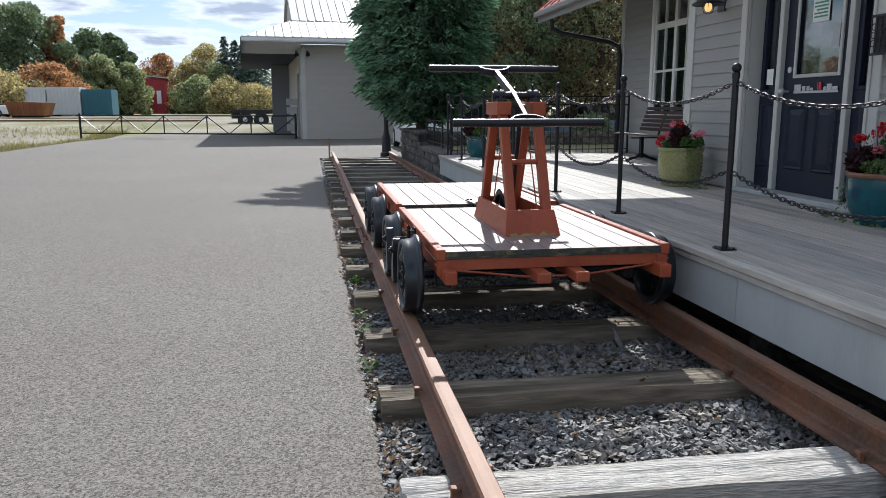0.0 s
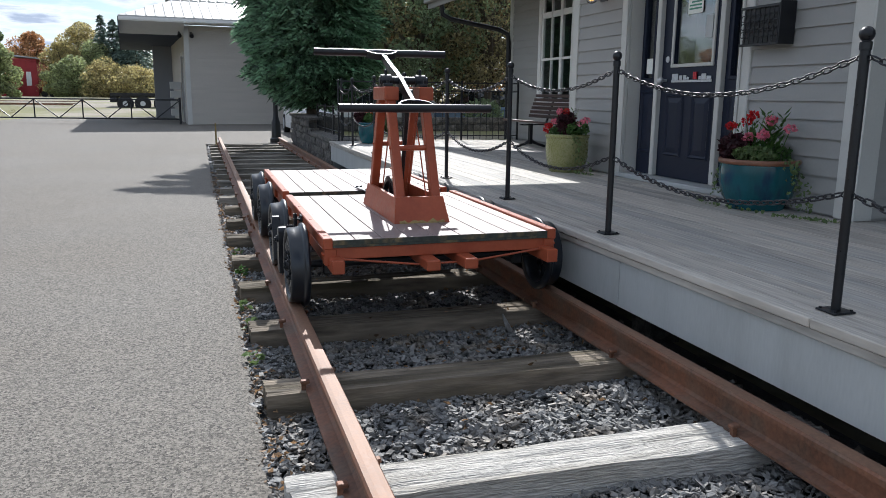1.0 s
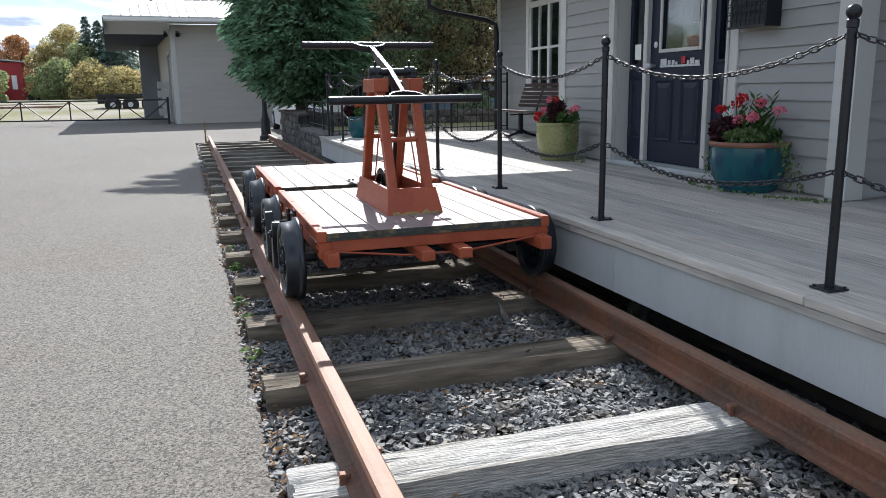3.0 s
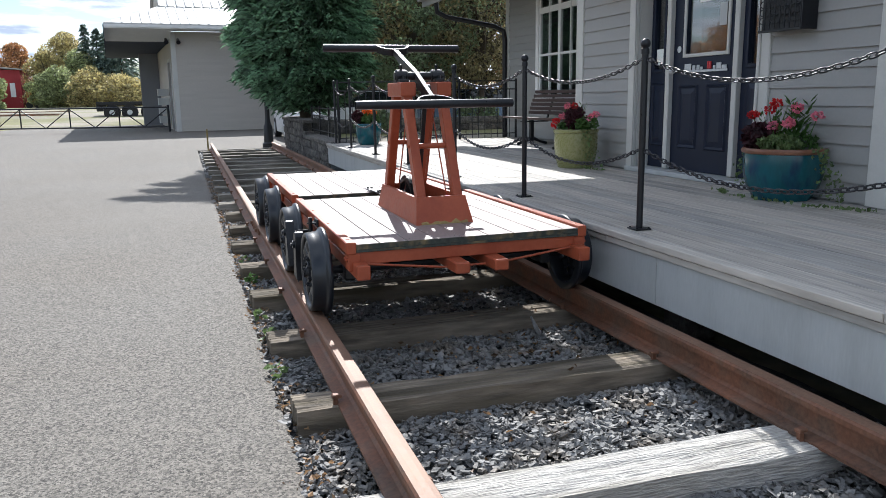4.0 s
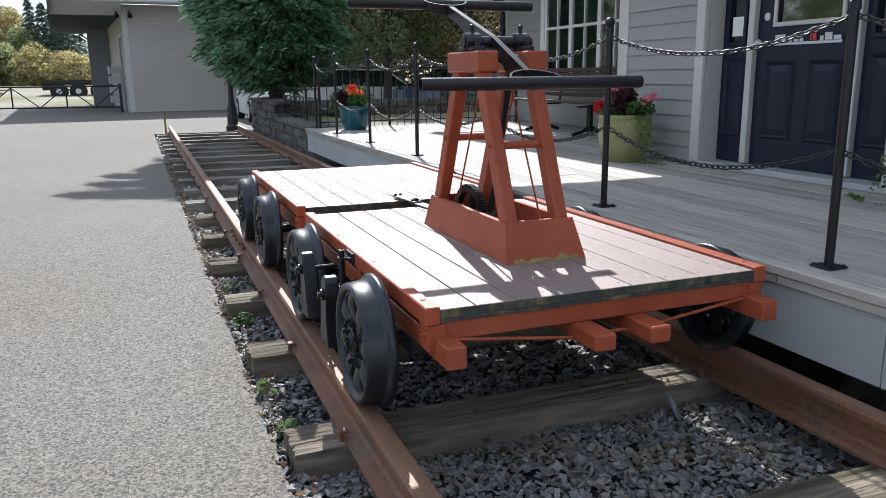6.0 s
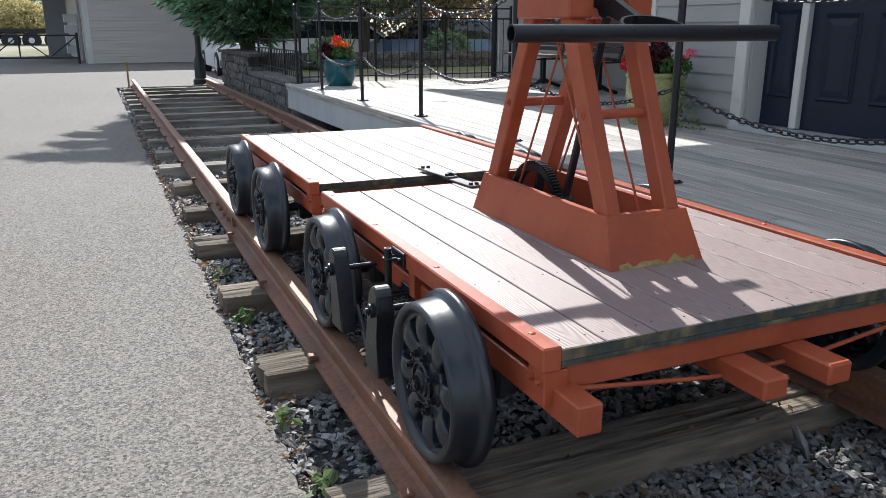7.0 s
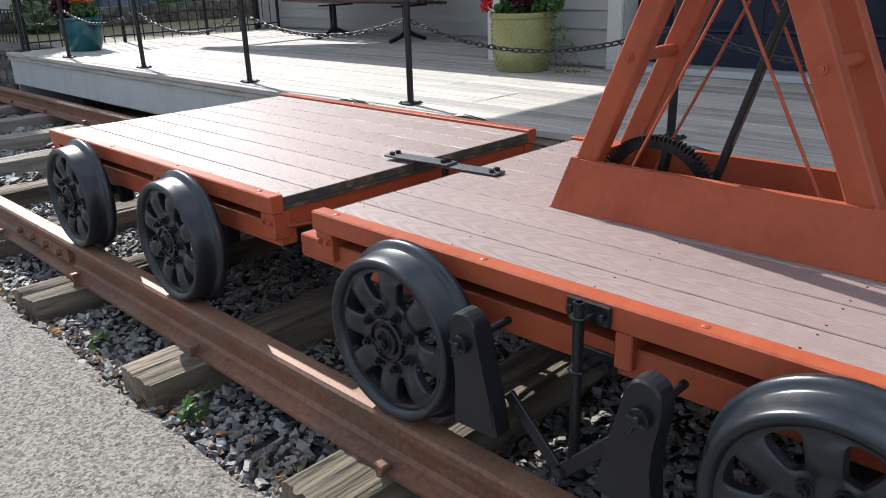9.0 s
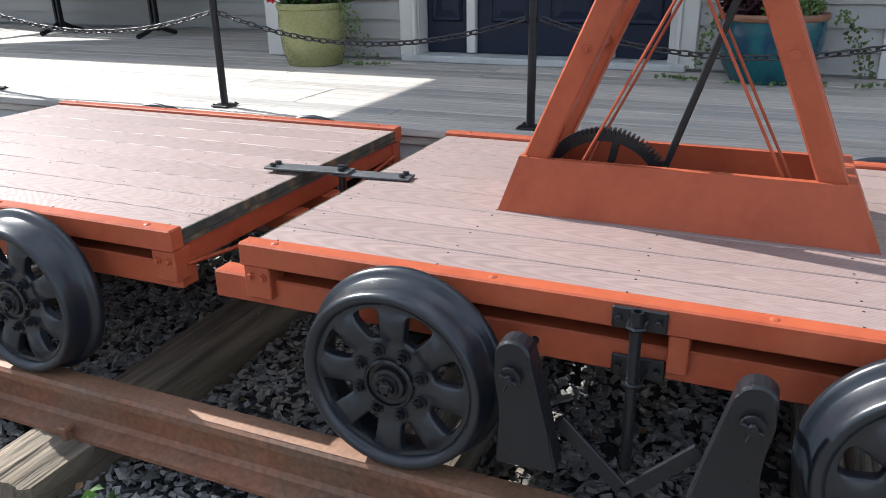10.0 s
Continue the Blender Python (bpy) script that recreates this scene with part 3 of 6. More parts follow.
def make_station():
    bay = thing("wall_bay", (BX, 4, PLAT), "grey clapboard bay wall around the station entrance", "wall", kind="structure")
    bm = B()
    for a, b, z0, z1 in ((4.0, 5.185, PLAT, 3.3), (6.875, 8.0, PLAT, 3.3), (5.185, 6.875, 2.705, 3.3)):
        box(bm, BX + 0.006, BX + 0.16, a, b, z0, z1)
    box(bm, BX + 0.16, MX + 0.1, 7.86, 8.0, PLAT, 3.3)
    box(bm, BX + 0.16, MX + 0.1, 4.0, 4.14, PLAT, 3.3)
    part("wall_core", bm, SIDING, bay)
    cache = {}
    n = 21
    for k in range(n):
        z = PLAT + 0.02 + 0.122 * k
        for a, b in ((4.14, 5.11), (6.95, 7.87)):
            siding_course("clapboard", a, b, BX, z, 0.128, SIDING, bay, cache)
        if z > 2.75:
            siding_course("clapboard", 5.11, 6.95, BX, z, 0.128, SIDING, bay, cache)
    for a, b in ((3.985, 4.14), (7.87, 8.015)):
        part("corner_board", box(B(), BX - 0.03, BX + 0.004, a, b, PLAT + 0.005, 3.25, 0.004), TRIM, bay)
    part("corner_board", box(B(), BX - 0.028, BX + 0.12, 3.972, 3.998, PLAT + 0.005, 3.25, 0.003), TRIM, bay)
    for k in range(n):
        bm = prism(B(), [(-0.004, 0.0), (-0.024, 0.0), (-0.006, 0.128), (0.006, 0.128)], "x", BX + 0.12, MX)
        bmesh.ops.translate(bm, verts=bm.verts, vec=(0, 4.0, PLAT + 0.02 + 0.122 * k))
        part("clapboard", bm, SIDING, bay)
    # entrance surround
    dr = thing("door_1", (DX, 6.0, PLAT), "navy panelled entrance door with a glazed upper half and sidelights", "door", kind="structure")
    bm = B()
    box(bm, BX - 0.035, BX + 0.0, 5.07, 5.19, PLAT + 0.02, 2.75, 0.006)
    box(bm, BX - 0.035, BX + 0.0, 6.835, 6.955, PLAT + 0.02, 2.75, 0.006)
    box(bm, BX - 0.05, BX - 0.034, 6.835, 6.865, PLAT + 0.02, 2.75, 0.006)
    box(bm, BX - 0.05, BX - 0.034, 5.16, 5.19, PLAT + 0.02, 2.75, 0.006)
    part("casing", bm, TRIM, dr)
    bm = B()
    box(bm, BX, DX + 0.05, 5.19, 5.23, PLAT + 0.02, 2.66)
    box(bm, BX, DX + 0.05, 6.83, 6.87, PLAT + 0.02, 2.66)
    box(bm, BX, DX + 0.05, 5.19, 6.87, 2.62, 2.70)
    for y in (5.59, 6.50):
        box(bm, DX - 0.045, DX + 0.05, y - 0.03, y + 0.03, PLAT + 0.05, 2.63, 0.006)
    part("door_frame", bm, TRIM, dr)
    part("threshold", box(B(), BX - 0.06, DX + 0.05, 5.12, 6.94, PLAT + 0.002, PLAT + 0.045, 0.006), FASCIA, dr)

    def leaf(name, y0, y1, gy0, gy1, gz0, gz1, panels, label):
        bm = B()
        z0, z1, x0, x1 = PLAT + 0.05, 2.62, DX, DX + 0.045
        for a, b, c, d in ((y0, gy0, z0, z1), (gy1, y1, z0, z1), (gy0, gy1, z0, gz0), (gy0, gy1, gz1, z1)):
            box(bm, x0, x1, a, b, c, d)
        ob = part(name, bm, NAVY, dr, label)
        for a, b, c, d in panels:
            bm = B()
            vs = [[bm.verts.new((x, yy, zz)) for yy, zz in ((a + i, c + i), (b - i, c + i), (b - i, d - i), (a + i, d - i))] for x, i in ((DX - 0.002, 0), (DX - 0.016, 0.012), (DX - 0.004, 0.03), (DX - 0.014, 0.075))]
            for p, q in zip(vs, vs[1:]):
                for k in range(4):
                    bm.faces.new((p[k], p[(k + 1) % 4], q[(k + 1) % 4], q[k]))
            bm.faces.new(vs[-1])
            part("panel", bm, NAVY, ob)
        bm = B()
        w = 0.03
        for a, b, c, d in ((gy0 - w, gy0, gz0 - w, gz1 + w), (gy1, gy1 + w, gz0 - w, gz1 + w), (gy0, gy1, gz0 - w, gz0), (gy0, gy1, gz1, gz1 + w)):
            box(bm, DX - 0.016, DX + 0.003, a, b, c, d, 0.004)
        part("glazing_bead", bm, TRIM if name == "door_leaf" else NAVY, ob)
        gl = part("pane", box(B(), DX + 0.018, DX + 0.024, gy0 - 0.004, gy1 + 0.004, gz0 - 0.004, gz1 + 0.004), GLASS, ob, "clear glass pane")
        gl.visible_shadow = False
        return ob

    door = leaf("door_leaf", 5.622, 6.468, 5.74, 6.29, 1.615, 2.46, ((5.71, 5.98, 0.80, 1.35), (6.10, 6.37, 0.80, 1.35)), "navy door leaf with two raised panels")
    leaf("sidelight", 6.532, 6.825, 6.61, 6.76, 1.50, 2.46, ((6.57, 6.79, 0.80, 1.38),), "narrow navy sidelight with one panel")
    leaf("sidelight", 5.235, 5.558, 5.32, 5.48, 1.50, 2.46, ((5.29, 5.50, 0.80, 1.38),), "narrow navy sidelight with one panel")
    bm = rod(B(), (DX - 0.006, 6.385, 1.66), (DX + 0.004, 6.385, 1.66), 0.028, seg=14)
    part("lock", bm, SILVER, dr, "round metal lock cylinder")
    bm = B()
    rod(bm, (DX - 0.06, 6.39, 1.475), (DX, 6.39, 1.475), 0.012)
    ball(bm, (DX - 0.065, 6.39, 1.475), 0.03)
    part("door_knob", bm, SILVER, dr, "worn metal door knob", True)
    # cut metal plaque with a train outline; letters as bars, the number readable
    pl = part("door_plaque", box(B(), DX - 0.012, DX - 0.004, 5.72, 6.30, 1.455, 1.475, 0.002), SILVER, dr, "cut metal sign with a little train")
    for a, b, z in ((6.20, 6.29, 1.53), (6.14, 6.18, 1.515), (6.08, 6.12, 1.515), (6.04, 6.07, 1.50), (5.73, 5.79, 1.505), (5.80, 5.86, 1.525), (5.87, 5.90, 1.505)):
        part("cutout", box(B(), DX - 0.012, DX - 0.004, a, b, 1.476, z, 0.002), SILVER, pl)
    for a, b in ((5.965, 5.975), (5.93, 5.955)):
        part("figure_bar", box(B(), DX - 0.014, DX - 0.004, a, b, 1.480, 1.54), REDNUM, pl)
    nt = part("notice", box(B(), DX + 0.008, DX + 0.011, 5.93, 6.14, 2.03, 2.28), PAPER, dr, "white paper notice taped inside the glass")
    for k in range(7):
        part("text_bar", box(B(), DX + 0.005, DX + 0.0075, 5.95, 6.12 - 0.03 * (k % 3 == 2), 2.065 + 0.028 * k, 2.078 + 0.028 * k), INK, nt)
    part("notice", box(B(), DX + 0.008, DX + 0.011, 5.78, 5.87, 1.82, 2.0), FASCIA, dr, "small notice behind the glass")
    part("notice", box(B(), DX + 0.004, DX + 0.007, 6.62, 6.74, 1.54, 1.68), PAPER, dr, "small white card on the sidelight")
    # room shell added behind the glass, its dimness put into the colour
    bm = B()
    box(bm, 5.4, 5.5, 4.2, 7.8, PLAT, 3.2)
    box(bm, DX + 0.2, 5.4, 4.16, 4.2, PLAT, 3.2)
    box(bm, DX + 0.2, 5.4, 7.8, 7.84, PLAT, 3.2)
    box(bm, DX + 0.2, 5.4, 4.2, 7.8, PLAT, PLAT + 0.04)
    box(bm, DX + 0.2, 5.4, 4.2, 7.8, 3.15, 3.2)
    tagged(part("wall_inside", bm, DIM_BACK), "added inner walls coloured dim behind the entrance glass", "wall", kind="structure")

    # main wall with its window
    mw = thing("wall_main", (MX, 8, PLAT), "grey clapboard main wall of the station", "wall", kind="structure")
    wy0, wy1, wz0, wz1 = 10.08, 12.25, 1.27, 3.05
    bm = B()
    for a, b, c, d in ((-3, wy0, PLAT - 0.5, 4.02), (wy1, 13.6, PLAT - 0.5, 4.02), (wy0, wy1, PLAT - 0.5, wz0), (wy0, wy1, wz1, 4.02)):
        box(bm, MX + 0.006, MX + 0.2, a, b, c, d)
    box(bm, MX + 0.2, 13, 13.4, 13.6, PLAT - 0.5, 3.3)
    part("wall_core", bm, SIDING, mw)
    cache = {}
    for k in range(28):
        z = PLAT + 0.02 + 0.122 * k
        if z + 0.06 < wz0 - 0.1 or z > wz1 + 0.05:
            siding_course("clapboard", 8.0, 13.5, MX, z, 0.128, SIDING, mw, cache)
        else:
            siding_course("clapboard", 8.0, wy0 - 0.1, MX, z, 0.128, SIDING, mw, cache)
            siding_course("clapboard", wy1 + 0.1, 13.5, MX, z, 0.128, SIDING, mw, cache)
        siding_course("clapboard", 0.5, 4.0, MX, z, 0.128, SIDING, mw, cache)
    part("corner_board", box(B(), MX - 0.03, MX + 0.004, 13.48, 13.62, PLAT - 0.3, 3.95), TRIM, mw)
    wi = thing("window_1", (MX, 11.4, wz0), "tall white casement window with small panes", "window", kind="structure")
    bm = B()
    box(bm, MX - 0.035, MX + 0.05, wy0 - 0.1, wy0, wz0 - 0.08, wz1 + 0.1, 0.004)
    box(bm, MX - 0.035, MX + 0.05, wy1, wy1 + 0.1, wz0 - 0.08, wz1 + 0.1, 0.004)
    box(bm, MX - 0.035, MX + 0.05, wy0, wy1, wz1, wz1 + 0.1, 0.004)
    part("window_frame", bm, WHITE, wi)
    part("window_sill", box(B(), MX - 0.06, MX + 0.05, wy0, wy1, wz0 - 0.07, wz0, 0.004), WHITE, wi)
    ys = [wy0 + (wy1 - wy0) * k / 6 for k in range(7)]
    bm = B()
    for k, y in enumerate(ys[1:-1]):
        w = 0.042 if k in (1, 3) else 0.010
        box(bm, MX - 0.015, MX + 0.03, y - w, y + w, wz0, wz1)
    for z, w in ((1.92, 0.018), (2.62, 0.045)):
        for a, b in zip(ys, ys[1:]):
            box(bm, MX - 0.01, MX + 0.03, a + 0.02, b - 0.02, z - w, z + w)
    for a, b in ((wy0, wy0 + 0.045), (wy1 - 0.045, wy1)):
        box(bm, MX - 0.012, MX + 0.03, a, b, wz0, wz1)
    part("muntins", bm, WHITE, wi)
    for a, b in zip(ys, ys[1:]):
        for c, d in ((wz0, 1.905), (1.935, 2.575), (2.665, wz1)):
            p = part("pane", box(B(), MX + 0.008, MX + 0.013, a + 0.012, b - 0.012, c, d), GLASS, wi)
            p.visible_shadow = False
    # another dim-coloured shell added behind the casement window
    bm = B()
    box(bm, MX + 1.6, MX + 1.7, 8.2, 13.4, PLAT, 3.2)
    box(bm, MX + 0.2, MX + 1.6, 8.2, 8.3, PLAT, 3.2)
    box(bm, MX + 0.2, MX + 1.6, 13.3, 13.39, PLAT, 3.2)
    box(bm, MX + 0.2, MX + 1.6, 8.3, 13.3, PLAT, PLAT + 0.05)
    box(bm, MX + 0.2, MX + 1.6, 8.3, 13.3, 3.2, 3.25)
    tagged(part("wall_inside", bm, DIM_BACK), "added inner walls coloured dim behind the casement window", "wall", kind="structure")
    # roof with deep eaves
    rf = thing("roof_station", (4.2, 14.3, 2.8), "red metal station roof with deep white eaves", "roof", kind="structure")
    bm = B()
    prism(bm, [(4.15, 3.06), (4.15, 3.10), (9.6, 7.5), (9.6, 7.45)], "y", -3, 14.35)
    part("roof_sheet", bm, REDROOF, rf)
    for k in range(44):
        y = -2.9 + 0.4 * k
        part("standing_seam", prism(B(), [(4.15, 3.102), (4.15, 3.125), (9.6, 7.525), (9.6, 7.502)], "y", y, y + 0.02), REDROOF, rf)
    part("fascia_board", box(B(), 4.17, 4.20, -3, 14.33, 2.88, 3.055), SIDING, rf)
    part("soffit", prism(B(), [(4.2, 2.93), (4.2, 2.97), (5.7, 4.17), (5.7, 4.13)], "y", -3, 14.3), SIDING, rf)
    part("rake_board", prism(B(), [(4.2, 2.9), (4.2, 3.06), (9.6, 7.42), (9.6, 7.26)], "y", 14.30, 14.34), SIDING, rf)
    for k in range(28):
        y = 14.1 - 0.6 * k
        part("rafter_tail", prism(B(), [(4.22, 2.87), (4.22, 2.94), (5.6, 4.045), (5.6, 3.95)], "y", y, y + 0.05), SIDING, rf)
    # unseen slab added above the bay to cast the platform's shade
    bm = prism(B(), [(2.85, 3.18), (2.85, 3.28), (4.16, 3.52), (4.16, 3.18)], "y", 2.45, 9.62)
    part("entrance_canopy", bm, WHITE, rf, "unseen canopy slab added to shade the platform")
    ds = thing("downspout", (MX - 0.06, 13.55, PLAT - 0.3), "black metal downspout with a curved elbow from the eave", "downspout")
    bm = tube(B(), [(4.25, 13.75, 2.92), (4.27, 13.75, 2.74), (4.42, 13.72, 2.66), (5.30, 13.60, 2.50), (5.46, 13.57, 2.42), (5.48, 13.57, 2.28), (5.48, 13.57, PLAT - 0.02)], 0.042, 10)
    part("pipe", bm, BLACK, ds, smooth=True)
    part("gutter", box(B(), 4.07, 4.168, -3, 14.3, 2.97, 3.06, 0.01), SIDING, rf)


make_station()


# ---- barn across the yard ----
def make_barn():
    Y, X0, X1 = 34.6, -0.42, 9.5
    t = thing("freight_house", (X0, Y, 0), "grey clapboard freight house with a silver metal roof and deep eaves", "building")
    bm = B()
    box(bm, X0, X1, Y, Y + 0.2, -0.1, 4.05)
    box(bm, X0, X0 + 0.2, Y + 0.2, Y + 1.2, -0.1, 4.05)
    box(bm, X0, X0 + 0.2, Y + 2.6, Y + 14, -0.1, 4.05)
    box(bm, X0, X0 + 0.2, Y + 1.2, Y + 2.6, 2.9, 4.05)
    box(bm, X0 + 0.2, X1, Y + 13.8, Y + 14, -0.1, 4.05)
    part("wall", bm, SIDING2, t)
    for k in range(34):
        z = 0.02 + 0.118 * k
        bm = B()
        prism(bm, [(Y - 0.004, z), (Y - 0.038, z), (Y - 0.006, z + 0.125), (Y + 0.01, z + 0.125)], "x", X0 + 0.16, X1)
        part("clapboard", bm, SIDING2, t)
    part("corner_board", box(B(), X0 - 0.02, X0 + 0.16, Y - 0.035, Y, 0, 4.03), TRIM, t)
    part("corner_board", box(B(), X0 - 0.03, X0, Y - 0.03, Y + 0.16, 0, 4.03), TRIM, t)
    bm = B()
    for a, b in ((Y + 1.05, Y + 1.2), (Y + 2.6, Y + 2.75)):
        box(bm, X0 - 0.03, X0, a, b, 0, 3.0)
    box(bm, X0 - 0.03, X0, Y + 1.05, Y + 2.75, 2.9, 3.05)
    part("door_casing", bm, TRIM, t)
    part("sliding_door", box(B(), X0 + 0.06, X0 + 0.12, Y + 1.2, Y + 2.6, 0, 2.9), NAVY, t, "dark doorway")
    bm = box(B(), X0 - 0.95, X0 - 0.02, Y + 9.5, Y + 9.8, -0.1, 4.0)
    part("side_wing", bm, WING_SHADE, t)
    # overhanging lower roof and steep upper roof
    e = -2.9
    bm = B()
    pts = [(e, Y - 1.0, 4.22), (X1 + 1, Y - 1.0, 4.22), (X1 + 1, Y + 1.2, 5.10), (-0.72, Y + 1.2, 5.10), (-0.72, Y + 14, 5.10), (e, Y + 14, 4.22)]
    v = [bm.verts.new(p) for p in pts]
    bm.faces.new((v[0], v[1], v[2], v[3])), bm.faces.new((v[0], v[3], v[4], v[5]))
    r = bmesh.ops.extrude_face_region(bm, geom=list(bm.faces))
    bmesh.ops.translate(bm, verts=[q for q in r["geom"] if isinstance(q, bmesh.types.BMVert)], vec=(0, 0, 0.05))
    part("lower_roof", bm, ROOFMETAL, t)
    bm = B()
    prism(bm, [(Y + 1.16, 5.10), (Y + 1.16, 5.165), (Y + 4.8, 7.12), (Y + 4.8, 7.02)], "x", -0.72, X1 + 1)
    prism(bm, [(Y + 8.44, 5.10), (Y + 8.44, 5.165), (Y + 4.8, 7.12), (Y + 4.8, 7.02)], "x", -0.72, X1 + 1)
    part("upper_roof", bm, ROOFMETAL, t)
    for k in range(32):
        x = -0.70 + 0.36 * k
        part("roof_seam", prism(B(), [(Y + 1.16, 5.167), (Y + 1.16, 5.20), (Y + 4.8, 7.155), (Y + 4.8, 7.122)], "x", x, x + 0.035), ROOFMETAL, t)
    for k in range(36):
        x = -2.6 + 0.36 * k
        y1 = Y + 1.2 if x > -0.72 else Y - 1.0 + (x - e) / (-0.72 - e) * 2.2
        z1 = 4.27 + (y1 - Y + 1.0) / 2.2 * 0.88
        part("roof_seam", prism(B(), [(Y - 1.0, 4.272), (Y - 1.0, 4.30), (y1, z1 + 0.03), (y1, z1 + 0.002)], "x", x, x + 0.035), ROOFMETAL, t)
    part("gable_end", prism(B(), [(Y + 1.25, 5.06), (Y + 4.8, 7.01), (Y + 8.35, 5.06)], "x", -0.58, -0.50), SIDING2, t)
    bm = B()
    box(bm, e, X1 + 1, Y - 1.02, Y - 0.98, 4.11, 4.22)
    part("fascia_board", bm, WHITE, t)
    # side fascia and rear soffit carry the eave's shade as colour
    part("fascia_board", box(B(), e - 0.03, e, Y - 1.0, Y + 14, 3.67, 4.22), EAVE_SHADE, t, "side fascia board darkened for eave shade")
    part("soffit", prism(B(), [(Y - 0.975, 4.07), (Y - 0.975, 4.112), (Y + 0.5, 3.70), (Y + 0.5, 3.67)], "x", e + 0.002, X0 - 0.03), WHITE, t)
    part("soffit", prism(B(), [(e + 0.002, 3.67), (X0 - 0.03, 3.69), (X0 - 0.03, 4.06), (e + 0.002, 4.04)], "y", Y + 0.505, Y + 14), EAVE_SHADE, t, "underside of the eave with shade put into its colour")
    part("soffit", box(B(), X0, X1, Y - 0.97, Y, 4.07, 4.11), WHITE, t)
    bm = B()
    tube(bm, [(-0.74, Y + 4.8, 6.98), (-1.15, Y + 4.8, 7.02), (-1.32, Y + 4.8, 7.12), (-1.40, Y + 4.8, 7.42)], 0.028, 8)
    lamp_arm = part("lamp_arm", bm, SILVER, t, "thin grey bracket arm at the ridge")
    bm = prism(B(), [(-1.62, 7.42), (-1.24, 7.42), (-1.20, 7.56), (-1.28, 7.78), (-1.58, 7.78), (-1.66, 7.56)], "y", Y + 4.62, Y + 4.98)
    part("floodlight", bm, SILVER, lamp_arm, "grey floodlight head")
    for a in (-0.62, -0.15):
        part("wall_lamp", rod(B(), (a, Y - 0.04, 3.75), (a, Y - 0.3, 3.6), 0.05, 0.09), BLACK, t)
    for k in range(4):
        part("meter_box", box(B(), X0 - 0.5, X0 - 0.05, Y + 3.0, Y + 3.6, 0.3 + 0.4 * k, 0.6 + 0.4 * k), TRIM, t)
    t.rotation_euler = (0, 0, radians(4.8))


make_barn()

# ---- handcar and trailer ----
WR = 0.208
AXLE = RTOP + 0.002 + WR


def wheel_meshes():
    """Pressed steel wheel about the x axis; the outer face looks to -x, the flange to +x."""
    out = {}
    prof = [(0.176, -0.045), (0.184, -0.053), (0.193, -0.056), (0.199, -0.053), (0.2025, -0.046), (0.2045, -0.020), (0.2080, 0.008), (0.2110, 0.014), (0.2190, 0.018), (0.2255, 0.023), (0.2275, 0.030), (0.2265, 0.040), (0.221, 0.046), (0.180, 0.046), (0.174, 0.03), (0.172, -0.025)]
    bm = lathe(B(), prof, (0, 0, 0), "x", 64, True)
    out["wheel"] = finish("wheel", bm, WHEELB, True)
    out["wheel"].set_sharp_from_angle(angle=radians(50))
    bm = B()
    step = math.pi / 4
    r_hub, r_in, r_out, r_rim, n = 0.045, 0.100, 0.164, 0.183, 40

    def height(r, u):
        """How far the pressed face stands out: raised ribs between the windows, a dip inside the rim."""
        rib = 0.5 + 0.5 * math.cos(2 * math.pi * u)
        mid = math.exp(-((r - 0.132) / 0.034) ** 2)
        dip = math.exp(-((r - 0.168) / 0.010) ** 2)
        return 0.041 + 0.011 * mid * rib ** 0.8 - 0.006 * mid * (1 - rib) - 0.005 * dip - 0.004 * math.exp(-((r - 0.090) / 0.014) ** 2)

    for k in range(8):
        rows = []
        for i in range(n):
            t = 2 * math.pi * i / n
            c, sn = math.cos(t), math.sin(t)
            # rounded window, wider towards the rim
            ex = 2.0 / 4.5
            wu = math.copysign(abs(c) ** ex, c)
            wr = math.copysign(abs(sn) ** ex, sn)
            rw = (r_in + r_out) / 2 + (r_out - r_in) / 2 * wr
            uw = 0.5 + wu * (0.160 + 0.105 * (rw - r_in) / (r_out - r_in))
            m = max(abs(c), abs(sn))
            rs = (r_hub + r_rim) / 2 + (r_rim - r_hub) / 2 * sn / m
            us = 0.5 + 0.5 * c / m
            row = []
            for f in (0.0, 0.06, 0.2, 0.45, 0.72, 1.0):
                r, u = rw + (rs - rw) * f, uw + (us - uw) * f
                x = -height(r, u) + (0.005 if f == 0 else 0)
                an = (k + u) * step
                row.append(bm.verts.new((x, r * math.cos(an), r * math.sin(an))))
            q = row[0].co
            row.insert(0, bm.verts.new((q.x + 0.016, q.y, q.z)))
            rows.append(row)
        for i in range(n):
            p, q = rows[i], rows[(i + 1) % n]
            for j in range(6):
                bm.faces.new((p[j], q[j], q[j + 1], p[j + 1]))
    bmesh.ops.remove_doubles(bm, verts=bm.verts, dist=0.0004)
    out["spoked_disc"] = finish("spoked_disc", bm, WHEELB, True)
    out["spoked_disc"].set_sharp_from_angle(angle=radians(60))
    bm = lathe(B(), [(0.056, -0.034), (0.056, -0.049), (0.053, -0.052), (0.049, -0.052), (0.047, -0.045), (0.038, -0.043), (0.035, -0.052), (0.027, -0.054), (0.025, -0.060), (0.0125, -0.061), (0.0125, -0.070), (0.009, -0.072)], (0, 0, 0), "x", 26)
    rod(bm, (-0.068, 0, 0), (-0.055, 0, 0), 0.0215, seg=6)
    for k in range(6):
        an = math.pi / 3 * k
        rod(bm, (-0.0725, 0.0165 * math.cos(an), 0.0165 * math.sin(an)), (-0.066, 0.0165 * math.cos(an), 0.0165 * math.sin(an)), 0.0045, seg=5)
    out["hub"] = finish("hub", bm, BLACK)
